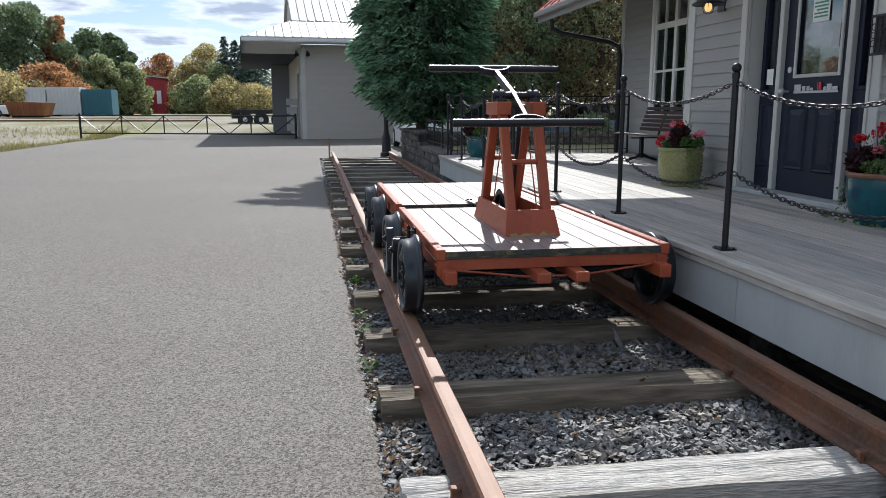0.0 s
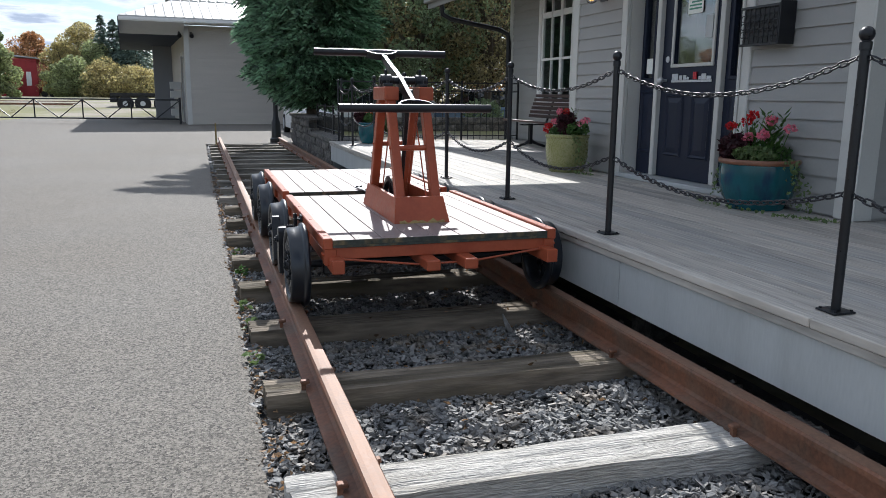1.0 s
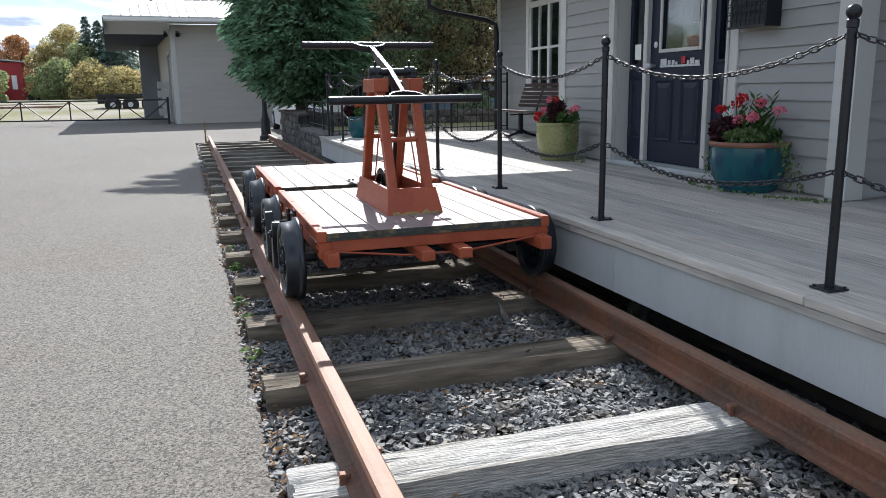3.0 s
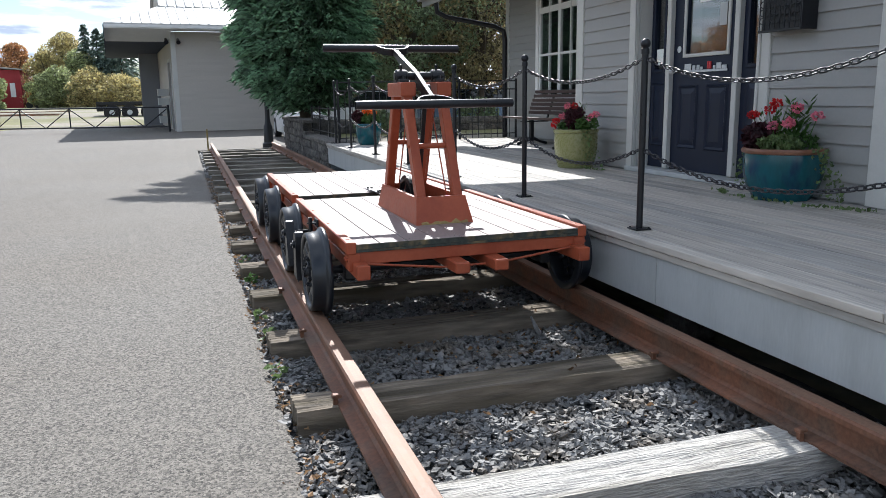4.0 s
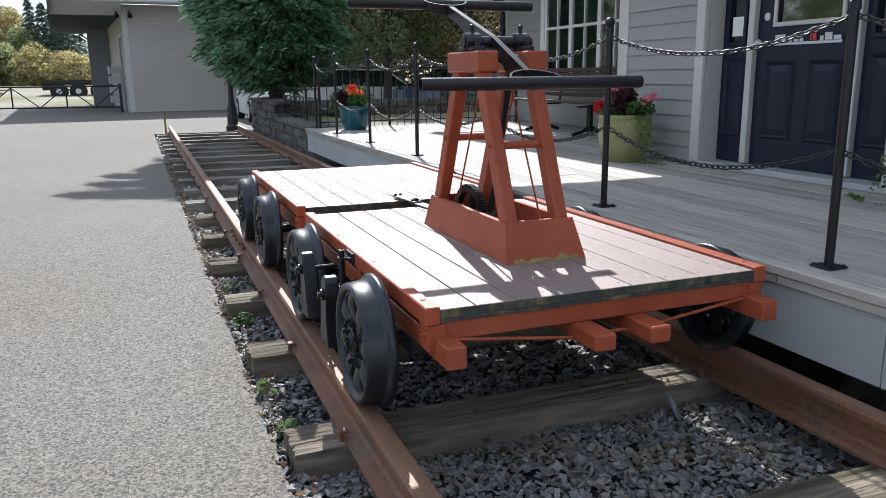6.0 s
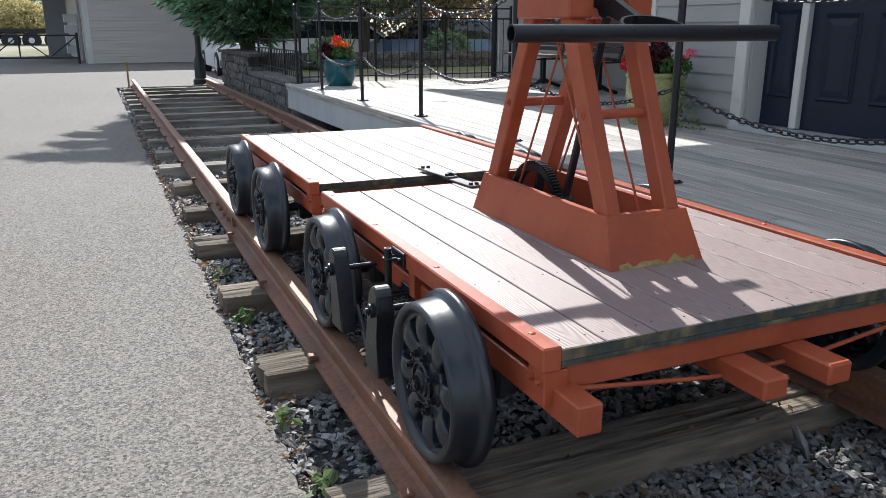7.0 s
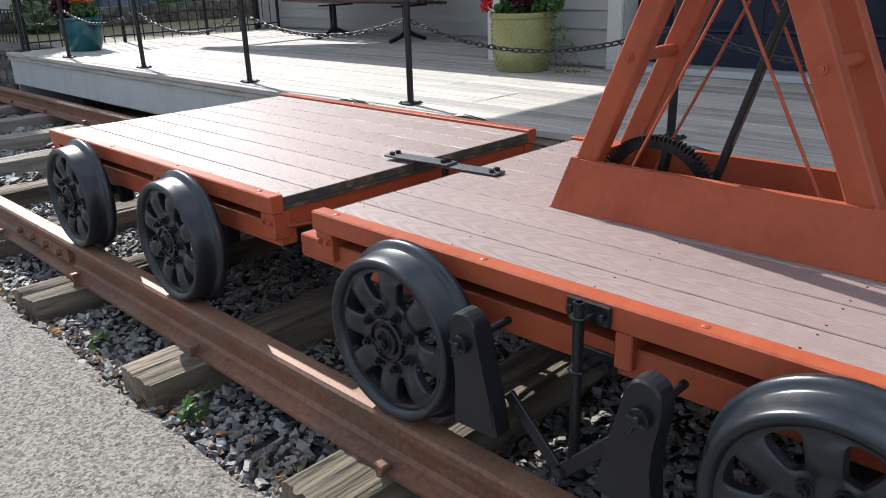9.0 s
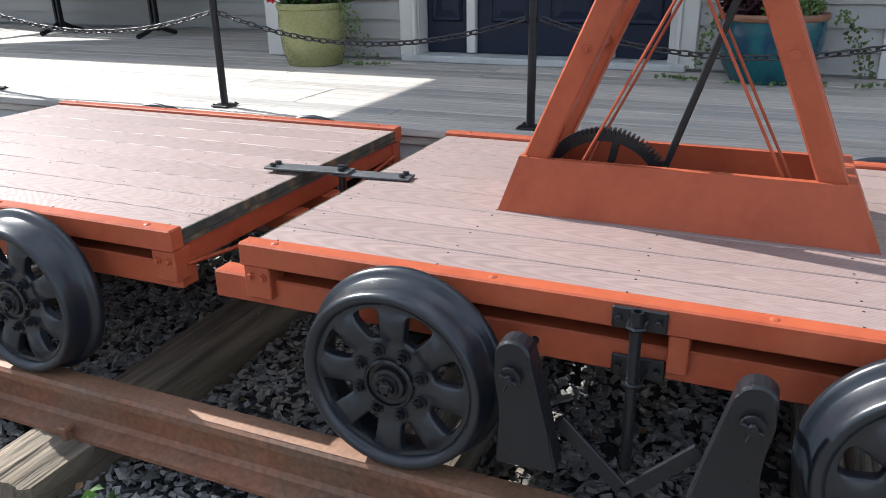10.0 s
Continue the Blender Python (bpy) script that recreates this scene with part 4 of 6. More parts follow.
    bm = rod(B(), (-0.037, 0, 0), (-0.055, 0, 0), 0.0115, 0.0100, seg=6)
    rod(bm, (-0.055, 0, 0), (-0.062, 0, 0), 0.0058, seg=8)
    rod(bm, (-0.036, 0, 0), (-0.043, 0, 0), 0.0165, 0.0150, seg=12)
    out["lug_nut"] = finish("lug_nut", bm, BLACK)
    return out


WM = wheel_meshes()
WHEELS = (4.285, 5.270, 6.360, 7.190)


def add_wheel(cart, x, y, outward, turn):
    w = piece("wheel", WM["wheel"], cart, (x, y, AXLE), (turn, 0, 0) if outward < 0 else (turn, 0, math.pi))
    tagged(w, "black pressed steel wheel with eight windows and a flange")
    for nm in ("spoked_disc", "hub"):
        ob = new(nm, WM[nm])
        ob.parent = w
    for k in range(8):
        a = math.pi / 4 * (k + 0.5)
        ob = new("lug_nut", WM["lug_nut"])
        ob.parent, ob.location = w, (0, 0.073 * math.cos(a), 0.073 * math.sin(a))
    return w


DECK_SCREW = finish("deck_screw", lathe(B(), [(0.0028, 0.0), (0.0028, 0.0008), (0.002, 0.0012)], (0, 0, 0), "z", 8), BLACK)


def make_cart(name, y0, y1, label, wheels, front, back):
    """Flat cart: composite boards in a red oxide frame on four wheels."""
    t = thing(name, (CX, (y0 + y1) / 2, RTOP), label, "rail cart")
    xl, xr, zt = 0.612, 1.893, 0.603
    cuts = [xl + 0.049] + [0.779 + 0.1405 * k for k in range(8)] + [xr - 0.049]
    meshes = {}
    for p, q in zip(cuts, cuts[1:]):
        key = round(q - p, 4)
        if key not in meshes:
            meshes[key] = finish("deck_board", box(B(), 0, key - 0.005, 0, y1 - y0 - 0.02, -0.024, 0, 0.002), COMPOSITE)
        piece("deck_board", meshes[key], t, (p + 0.0025, y0 + 0.01, zt - 0.006))
    for p, q in zip(cuts, cuts[1:]):
        for row in range(5):
            for x in (p + 0.024, q - 0.024):
                yy = y0 + 0.06 + (y1 - y0 - 0.12) * row / 4 + 0.012 * noise.noise((x * 40, row, y0))
                piece("deck_screw", DECK_SCREW, t, (x, yy, zt - 0.0062))
    for x in (xl, xr - 0.048):
        part("side_rim", box(B(), x, x + 0.048, y0, y1, 0.552, zt + 0.006, 0.004), PAINT, t)
    for x in (xl + 0.03, xr - 0.093):
        part("side_beam", box(B(), x, x + 0.063, front + 0.035, back, 0.442, 0.512, 0.004), PAINT, t)
    # dark sheet added under the boards as the shade in their gaps
    part("underlay", box(B(), xl + 0.049, xr - 0.049, y0 + 0.004, y1 - 0.004, 0.558, 0.5705), MOSS_GAP, t)
    for y in (y0 + 0.012, y1 - 0.06):
        part("cross_beam", box(B(), xl + 0.03, xr - 0.03, y, y + 0.048, 0.496, 0.5575, 0.003), PAINT, t)
    for y in (y0 + 0.006, y1 - 0.0088):
        part("board_end_strip", box(B(), xl + 0.05, xr - 0.05, y, y + 0.0028, 0.5715, 0.5965), MOSS_GAP, t, "dark mossy strip on the board ends")
    for x in (1.118, 1.322):
        part("stub_beam", box(B(), x, x + 0.075, front, back, 0.440, 0.4955, 0.006), PAINT, t)
    for y, half in ((y0 + 0.04, 0.036), ((y0 + y1) / 2 - 0.11, 0.020), (y1 - 0.04, 0.036)):
        for x, s in ((xl + 0.008, -1), (xr - 0.008, 1)):
            bm = box(B(), min(x, x - s * 0.06), max(x, x - s * 0.06), y - half, y + half, 0.468, 0.5515, 0.003)
            ob = part("spacer_block", bm, PAINT, t)
            for dy in (-0.017, 0.017) if half > 0.03 else ():
                bm = rod(B(), (x, y + dy, 0.524), (x + s * 0.004, y + dy, 0.524), 0.0105, seg=12)
                rod(bm, (x, y + dy, 0.524), (x + s * 0.011, y + dy, 0.524), 0.0075, seg=6)
                part("bolt", bm, PAINT, ob)
    for x in (xl + 0.024, xr - 0.024):
        for k in range(4):
            part("rim_bolt", ball(B(), (x, y0 + 0.09 + (y1 - y0 - 0.18) * k / 3, zt + 0.005), (0.010, 0.010, 0.0045), 10), PAINT, t)
    for y in (y0 + 0.004, y1 - 0.004):
        bm = B()
        tube(bm, [(xl + 0.05, y, 0.505), (1.10, y, 0.452), (1.40, y, 0.452), (xr - 0.05, y, 0.505)], 0.006, 6)
        part("truss_rod", bm, PAINT, t)
    for wy in wheels:
        part("axle", rod(B(), (0.56, wy, AXLE), (1.945, wy, AXLE), 0.022, seg=12), BLACK, t)
        add_wheel(t, 0.520, wy, -1, 0.3 + wy)
        far = add_wheel(t, 1.965, wy, 1, 0.9 * wy)
        far.scale = (0.95, 0.95, 0.95)
        far.location.z -= 0.0104
        for x in (0.68, 1.785):
            part("bearing_box", box(B(), x - 0.03, x + 0.03, wy - 0.07, wy + 0.07, AXLE - 0.05, 0.441, 0.008), BLACK, t)
    return t


CART = make_cart("handcar", 3.945, 5.728, "red oxide pump handcar with composite deck and black spoked wheels", WHEELS[:2], 3.815, 5.835)
TRAILER = make_cart("flat_trailer_cart", 5.930, 7.690, "low red oxide trailer cart with composite deck coupled to the handcar", WHEELS[2:], 5.905, 7.80)


def make_tower(t):
    """Pump tower: flared tub, two A-frames, walking beam, gear and rods."""
    ZB = 0.5975
    x0, x1, y0, y1 = 1.082, 1.412, 4.362, 5.252
    a, b = [(x0, y0), (x1, y0), (x1, y1), (x0, y1)], [(x0 + 0.022, y0 + 0.065), (x1 - 0.022, y0 + 0.065), (x1 - 0.022, y1 - 0.05), (x0 + 0.022, y1 - 0.05)]
    zt = 0.742
    for i, nm in enumerate(("tub_side", "tub_side", "tub_side", "tub_side")):
        j = (i + 1) % 4
        bm = B()
        c = Vector((CX, (y0 + y1) / 2, 0))
        pts = []
        for p, z in ((a[i], ZB), (a[j], ZB), (b[j], zt - 0.003 * (i % 2)), (b[i], zt - 0.003 * (i % 2))):
            pts.append(Vector((*p, z)))
        nrm = (pts[1] - pts[0]).cross(pts[2] - pts[0]).normalized()
        if nrm.dot(c - pts[0]) < 0:
            nrm = -nrm
        nrm.z = 0
        nrm.normalize()
        lo = [bm.verts.new(p) for p in pts]
        hi = [bm.verts.new(p + nrm * 0.022) for p in pts]
        bm.faces.new(lo), bm.faces.new(hi)
        for k in range(4):
            bm.faces.new((lo[k], lo[(k + 1) % 4], hi[(k + 1) % 4], hi[k]))
        part(nm, bm, PAINT, t)
    bm, low, top = B(), [], []
    for k in range(25):
        x = x0 + 0.03 + (x1 - x0 - 0.06) * k / 24
        h = 0.005 + 0.024 * max(0.0, 0.35 + noise.noise((k * 0.31, 4.0, 0.0)) + 0.4 * noise.noise((k * 0.9, 1.0, 0.0)))
        for row, z in ((low, 0.0), (top, h)):
            y = y0 + 0.065 * z / (zt - ZB)
            row.append((bm.verts.new((x, y - 0.0012, ZB + z)), bm.verts.new((x, y + 0.004, ZB + z))))
    for k in range(24):
        for p, q in ((0, 0), (1, 1)):
            bm.faces.new((low[k][p], low[k + 1][p], top[k + 1][q], top[k][q]))
        bm.faces.new((top[k][0], top[k + 1][0], top[k + 1][1], top[k][1]))
    part("worn_edge", bm, WORN, t, "chipped paint showing bare wood at the foot")
    for xa, xb in ((1.115, 1.167), (1.328, 1.380)):
        for ya, yb in ((4.482, 4.712), (5.158, 4.922)):
            za, zb = 0.62, 1.30
            bm = B()
            sl = (yb - ya) / (1.30 - 0.75)
            pa = ya - sl * (0.75 - za)
            hw = 0.034
            lo = [bm.verts.new(p) for p in ((xa, pa - hw, za), (xb, pa - hw, za), (xb, pa + hw, za), (xa, pa + hw, za))]
            hi = [bm.verts.new(p) for p in ((xa, yb - hw, zb), (xb, yb - hw, zb), (xb, yb + hw, zb), (xa, yb + hw, zb))]
            bm.faces.new(lo), bm.faces.new(hi)
            for k in range(4):
                bm.faces.new((lo[k], lo[(k + 1) % 4], hi[(k + 1) % 4], hi[k]))
            bmesh.ops.bevel(bm, geom=list(bm.edges), offset=0.005, segments=1, affect="EDGES")
            leg = part("tower_leg", bm, PAINT, t)
            yy = ya + sl * (1.012 - 0.75)
            s = -1 if xa < 1.2 else 1
            xo = xa if s < 0 else xb
            bm = rod(B(), (xo, yy, 1.012), (xo + s * 0.003, yy, 1.012), 0.013, seg=14)
            rod(bm, (xo, yy, 1.012), (xo + s * 0.008, yy, 1.012), 0.007, seg=6)
            part("bolt", bm, PAINT, leg)
        part("cap_block", box(B(), xa - 0.018, xb + 0.018, 4.66, 4.975, 1.288, 1.368, 0.006), PAINT, t)
    for yy in (4.482 + 0.23 / 0.55 * 0.262, 5.158 - 0.236 / 0.55 * 0.262):
        part("spreader", rod(B(), (1.165, yy, 1.012), (1.33, yy, 1.012), 0.016, seg=12), PAINT, t, smooth=True)
    for x in (1.172, 1.330):
        part("tie_rod", rod(B(), (x, 5.085, 0.66), (x, 4.77, 1.30), 0.0042, seg=6), PAINT, t)
        part("tie_rod", rod(B(), (x, 4.545, 0.66), (x, 4.88, 1.30), 0.0042, seg=6), PAINT, t)
    # rocker shaft and its bearings
    py, pz = 4.815, 1.405
    bm = rod(B(), (1.10, py, pz), (1.40, py, pz), 0.024, seg=14)
    part("rocker_shaft", bm, BLACK, t, smooth=True)
    for x in (1.14, 1.355):
        bm = lathe(B(), [(0.030, -0.035), (0.036, -0.030), (0.036, 0.030), (0.030, 0.035)], (x, py, pz), "x", 16)
        box(bm, x - 0.028, x + 0.028, py - 0.075, py + 0.075, 1.368, 1.388, 0.004)
        for yy in (py - 0.055, py + 0.055):
            rod(bm, (x, yy, 1.388), (x, yy, 1.408), 0.011, seg=6)
        rod(bm, (x, py, pz + 0.03), (x, py, pz + 0.055), 0.008, seg=8)
        ball(bm, (x, py, pz + 0.058), 0.011, 8)
        part("bearing", bm, BLACK, t)
    # walking beam
    ny, nz, fy, fz = 4.437, 1.246, 5.344, 1.593
    cx = 1.2305
    bm = B()
    d = Vector((0, fy - ny, fz - nz)).normalized()
    near_end, far_end = Vector((cx, ny, nz)) + d * 0.07, Vector((cx, fy, fz)) - d * 0.07
    mid = Vector((cx, py, pz - 0.012))
    for p, q, w0, w1 in ((mid, near_end, 0.075, 0.036), (mid, far_end, 0.075, 0.036)):
        u = Vector((0, -d.z, d.y))
        vs = [[bm.verts.new(c + Vector((i * 0.012, 0, 0)) + u * (j * w / 2)) for i, j in ((-1, -1), (1, -1), (1, 1), (-1, 1))] for c, w in ((p, w0), ((p + q) / 2, (w0 + w1) / 2), (q, w1))]
        for r0, r1 in zip(vs, vs[1:]):
            for k in range(4):
                bm.faces.new((r0[k], r0[(k + 1) % 4], r1[(k + 1) % 4], r1[k]))
        bm.faces.new(vs[0]), bm.faces.new(vs[-1])
    part("walking_beam", bm, BLACK, t, "tapered black walking beam")
    for hy, hz, s in ((ny, nz, 1), (fy, fz, -1)):
        bm = rod(B(), (0.785, hy, hz), (1.677, hy, hz), 0.0235, seg=20, caps=False)
        rod(bm, (0.785, hy, hz), (1.677, hy, hz), 0.0195, seg=20, caps=False)
        for x in (0.785, 1.677):
            lathe(bm, [(0.0195, 0), (0.0235, 0), (0.0235, 0.001), (0.0195, 0.001)], (x, hy, hz), "x", 20, True)
        part("pump_handle", bm, BLACK, t, "black pipe handle with open ends", True)
        bm = B()
        pts = []
        for k in range(13):
            a_ = math.pi * k / 12
            pts.append(Vector((cx + 0.098 * math.cos(a_), hy, hz)) + s * d * (0.075 * math.sin(a_)))
        u = Vector((0, -d.z, d.y))
        rows = [[bm.verts.new(p + u * h + (p - Vector((cx, hy, hz))).normalized() * q) for h, q in ((-0.022, 0), (0.022, 0), (0.022, 0.008), (-0.022, 0.008))] for p in pts]
        for r0, r1 in zip(rows, rows[1:]):
            for k in range(4):
                bm.faces.new((r0[k], r0[(k + 1) % 4], r1[(k + 1) % 4], r1[k]))
        bm.faces.new(rows[0]), bm.faces.new(rows[-1])
        part("handle_yoke", bm, BLACK, t, "half-round forged yoke")
    # connecting rod and gear
    bm = bar(B(), (1.243, 4.862, 0.69), (1.243, 4.668, 1.315), 0.018, 0.024, 0.003, (1, 0, 0))
    rod(bm, (1.222, 4.665, 1.322), (1.264, 4.665, 1.322), 0.034, seg=14)
    rod(bm, (1.225, 4.866, 0.68), (1.262, 4.866, 0.68), 0.03, seg=14)
    part("connecting_rod", bm, BLACK, t)
    gy, gz, gr, nt = 5.005, 0.628, 0.176, 88
    bm = B()
    prof = []
    for k in range(nt):
        for f, r in ((0.0, gr - 0.009), (0.3, gr - 0.009), (0.45, gr + 0.003), (0.85, gr + 0.003)):
            prof.append((r, 2 * math.pi * (k + f) / nt))
    inn = [(gr - 0.03, a_) for _, a_ in prof]
    loops = [[bm.verts.new((x, gy + r * math.cos(a_), gz + r * math.sin(a_))) for r, a_ in pr] for x, pr in ((1.20, inn), (1.20, prof), (1.228, prof), (1.228, inn))]
    m_ = len(prof)
    for q in range(4):
        p_, r_ = loops[q], loops[(q + 1) % 4]
        for k in range(m_):
            bm.faces.new((p_[k], p_[(k + 1) % m_], r_[(k + 1) % m_], r_[k]))
    gear = part("gear_wheel", bm, BLACK, t, "black toothed drive gear with spokes")
    for k in range(5):
        a_ = 0.5 + 2 * math.pi * k / 5
        bm = bar(B(), (1.214, gy, gz), (1.214, gy + (gr - 0.025) * math.cos(a_), gz + (gr - 0.025) * math.sin(a_)), 0.016, 0.03, 0, (1, 0, 0))
        part("spoke", bm, BLACK, gear)
    part("gear_hub", rod(B(), (1.19, gy, gz), (1.24, gy, gz), 0.03, seg=14), BLACK, gear)


make_tower(CART)


def make_brake(t):
    for (ya, yb), pin, lean in (((4.955, 5.030), 5.000, 1), ((4.545, 4.620), 4.583, -1)):
        sgn = 1 if lean > 0 else -1
        bm = B()
        top, bot = 0.556, 0.302
        w_edge = [(pin + sgn * 0.034, 0.50), (pin + sgn * 0.024, 0.44), (pin + sgn * 0.022, 0.40), (pin + sgn * 0.032, bot)]
        o_edge = [(pin - sgn * 0.092, bot + 0.006), (pin - sgn * 0.070, 0.40), (pin - sgn * 0.040, 0.52)] + [(pin - sgn * 0.034 * math.cos(math.pi * k / 8), 0.543 + 0.030 * math.sin(math.pi * k / 8)) for k in range(9)]
        prism(bm, w_edge + o_edge, "x", 0.448, 0.498)
        bmesh.ops.bevel(bm, geom=list(bm.edges), offset=0.005, segments=1, affect="EDGES")
        sh = part("brake_shoe", bm, BLACK, t, "matt black wooden brake shoe")
        bm = rod(B(), (0.436, pin, 0.502), (0.448, pin, 0.502), 0.021, seg=16)
        rod(bm, (0.425, pin, 0.502), (0.6, pin, 0.502), 0.009, seg=10)
        rod(bm, (0.430, pin - 0.016, 0.496), (0.430, pin + 0.018, 0.510), 0.0025, seg=5)
        rod(bm, (0.430, pin, 0.502), (0.427, pin + 0.008, 0.478), 0.0025, seg=5)
        part("pin", bm, BLACK, sh)
        tip = (0.505, pin - sgn * 0.078, 0.392)
        bm = bar(B(), tip, (0.505, 4.787, 0.262), 0.010, 0.030, 0.002, (0, 0, 1))
        part("brake_link", bm, BLACK, t)
    bm = rod(B(), (0.49, 4.787, 0.262), (0.525, 4.787, 0.262), 0.012, seg=8)
    for k in range(3):
        rod(bm, (0.49, 4.78 + 0.007 * k, 0.262), (0.484, 4.778 + 0.01 * k, 0.240), 0.002, seg=5)
    part("link_pin", bm, CHAIN, t)
    bm = rod(B(), (0.572, 4.800, 0.268), (0.572, 4.800, 0.612), 0.0115, seg=14, caps=False)
    rod(bm, (0.572, 4.800, 0.268), (0.572, 4.800, 0.612), 0.0085, seg=14, caps=False)
    lathe(bm, [(0.0085, 0), (0.0115, 0), (0.0115, 0.001), (0.0085, 0.001)], (0.572, 4.8, 0.6115), "z", 14, True)
    rod(bm, (0.572, 4.800, 0.268), (0.572, 4.800, 0.272), 0.013, seg=14)
    rod(bm, (0.572, 4.800, 0.45), (0.572, 4.800, 0.475), 0.013, seg=14)
    part("brake_staff", bm, BLACK, t, "black iron brake staff pipe", True)
    for z in (0.58, 0.462):
        bm = box(B(), 0.602 if z > 0.5 else 0.632, 0.611 if z > 0.5 else 0.641, 4.748, 4.852, z - 0.023, z + 0.023, 0.003)
        for y in (4.763, 4.838):
            rod(bm, (0.60 if z > 0.5 else 0.63, y, z), (0.59 if z > 0.5 else 0.62, y, z), 0.007, seg=6)
        tube(bm, [(0.606 if z > 0.5 else 0.636, 4.784, z), (0.565, 4.785, z), (0.556, 4.80, z), (0.565, 4.815, z), (0.606 if z > 0.5 else 0.636, 4.816, z)], 0.004, 6)
        part("staff_bracket", bm, BLACK, t)


make_brake(CART)


def make_coupling():
    t = thing("coupling_bar", (1.235, 5.81, 0.605), "worn grey bolted steel coupling plates joining handcar and trailer", "coupling")
    for a, b, z in (((1.205, 6.06), (1.235, 5.775), 0.612), ((1.235, 5.835), (1.262, 5.585), 0.6035)):
        bm = bar(B(), (*a, z), (*b, z), 0.058, 0.008, 0.002)
        p = part("plate", bm, PLATE, t)
        for f in (0.1, 0.9):
            q = (a[0] + (b[0] - a[0]) * f, a[1] + (b[1] - a[1]) * f)
            for s in (-0.014, 0.014):
                part("bolt", rod(B(), (q[0] + s, q[1], z + 0.004), (q[0] + s, q[1], z + 0.014), 0.010, seg=6), BLACK, p)
    part("coupling_pin", rod(B(), (1.236, 5.81, 0.50), (1.236, 5.81, 0.63), 0.012, seg=10), BLACK, t)


make_coupling()

# ---- posts and chains along the platform ----
POST_Y = [-0.95, 0.68, 2.325, 3.995, 5.520, 7.050, 8.630, 10.20, 11.75, 12.98]
PXX = 2.243


def make_posts():
    group = "posts along the platform edge"
    t = thing("chain_post", (PXX, POST_Y[0], PLAT), "slim black iron post with a ball top and square foot", "post", group)
    bm = lathe(B(), [(0.0175, 0.008), (0.0175, 0.93), (0.021, 0.932), (0.021, 0.958), (0.016, 0.962), (0.016, 0.97)], (PXX, POST_Y[0], PLAT), "z", 12)
    part("shaft", bm, BLACK, t, smooth=True)
    part("ball_finial", ball(B(), (PXX, POST_Y[0], PLAT + 0.985), 0.0265, 14), BLACK, t, smooth=True)
    x, y = PXX, POST_Y[0]
    bm = box(B(), x - 0.048, x + 0.048, y - 0.048, y + 0.048, PLAT + 0.003, PLAT + 0.010, 0.002)
    for s in (-1, 1):
        for u in (-1, 1):
            rod(bm, (x + s * 0.036, y + u * 0.036, PLAT + 0.010), (x + s * 0.036, y + u * 0.036, PLAT + 0.016), 0.006, seg=6)
    part("base_plate", bm, BLACK, t)
    for z in (0.905, 0.43):
        for s in (-1, 1):
            bm = B()
            pts = [(x, y + s * (0.024 + 0.009 * math.cos(a)), PLAT + z + 0.009 * math.sin(a)) for a in (2 * math.pi * k / 8 for k in range(8))]
            tube(bm, pts, 0.003, 5, True)
            part("eye", bm, BLACK, t)
    for yy in POST_Y[1:]:
        copy_thing(t, pose(PXX, yy, PLAT))


make_posts()


def link_mesh():
    bm = B()
    pts = []
    for k in range(12):
        a = 2 * math.pi * k / 12
        pts.append((0.0105 * math.sin(a), (0.0125 if math.cos(a) > 0.01 else -0.0125 if math.cos(a) < -0.01 else 0.0) + 0.0105 * math.cos(a), 0))
    tube(bm, pts, 0.0037, 5, True)
    return finish("link", bm, CHAIN, True)


LINK = link_mesh()


def make_chain(a, b, sag):
    a, b = Vector(a), Vector(b)
    t = thing("barrier_chain", tuple(a), "drooping steel chain hung between the black posts", "chain", "chains between the posts")
    ln = (b - a).length
    arc = ln * (1 + 8 / 3 * (sag / ln) ** 2)
    n = int(arc / 0.0375)
    for k in range(n):
        u = (k + 0.5) / n
        p = a.lerp(b, u) - Vector((0, 0, 4 * sag * u * (1 - u)))
        d = (b - a) - Vector((0, 0, 4 * sag * (1 - 2 * u)))
        q = d.to_track_quat("Y", "Z")
        roll = math.pi / 4 if k % 2 else -math.pi / 4
        e = (q.to_matrix() @ Matrix.Rotation(roll, 3, "Y")).to_euler()
        piece("link", LINK, t, p, e)
    return t


r7 = random.Random(7)
for ya, yb in zip(POST_Y, POST_Y[1:]):
    for z, sag in ((0.905, 0.12), (0.43, 0.115)):
        make_chain((PXX, ya + 0.034, PLAT + z), (PXX, yb - 0.034, PLAT + z), sag + r7.uniform(-0.02, 0.03))

# ---- plants ----


def leaf_quads(r, centres, size, flat=0.0, long=1.6, fold=0.25):
    """Small folded leaves at the given places: vertices and faces."""
    n = len(centres)
    d = r.normal(size=(n, 3))
    d[:, 2] *= 1 - flat
    d /= np.linalg.norm(d, axis=1, keepdims=True)
    u = np.cross(d, r.normal(size=(n, 3)))
    u /= np.linalg.norm(u, axis=1, keepdims=True) + 1e-9
    w = np.cross(d, u)
    s = (size * r.uniform(0.6, 1.4, n))[:, None]
    p = np.asarray(centres)
    a, b = p - d * s * long / 2, p + d * s * long / 2
    m0, m1 = p + u * s / 2 + w * s * fold, p - u * s / 2 + w * s * fold
    vs = np.stack([a, m0, b, m1], 1).reshape(-1, 3)
    fs = [(4 * i, 4 * i + 1, 4 * i + 2) for i in range(n)] + [(4 * i, 4 * i + 2, 4 * i + 3) for i in range(n)]
    return vs, fs


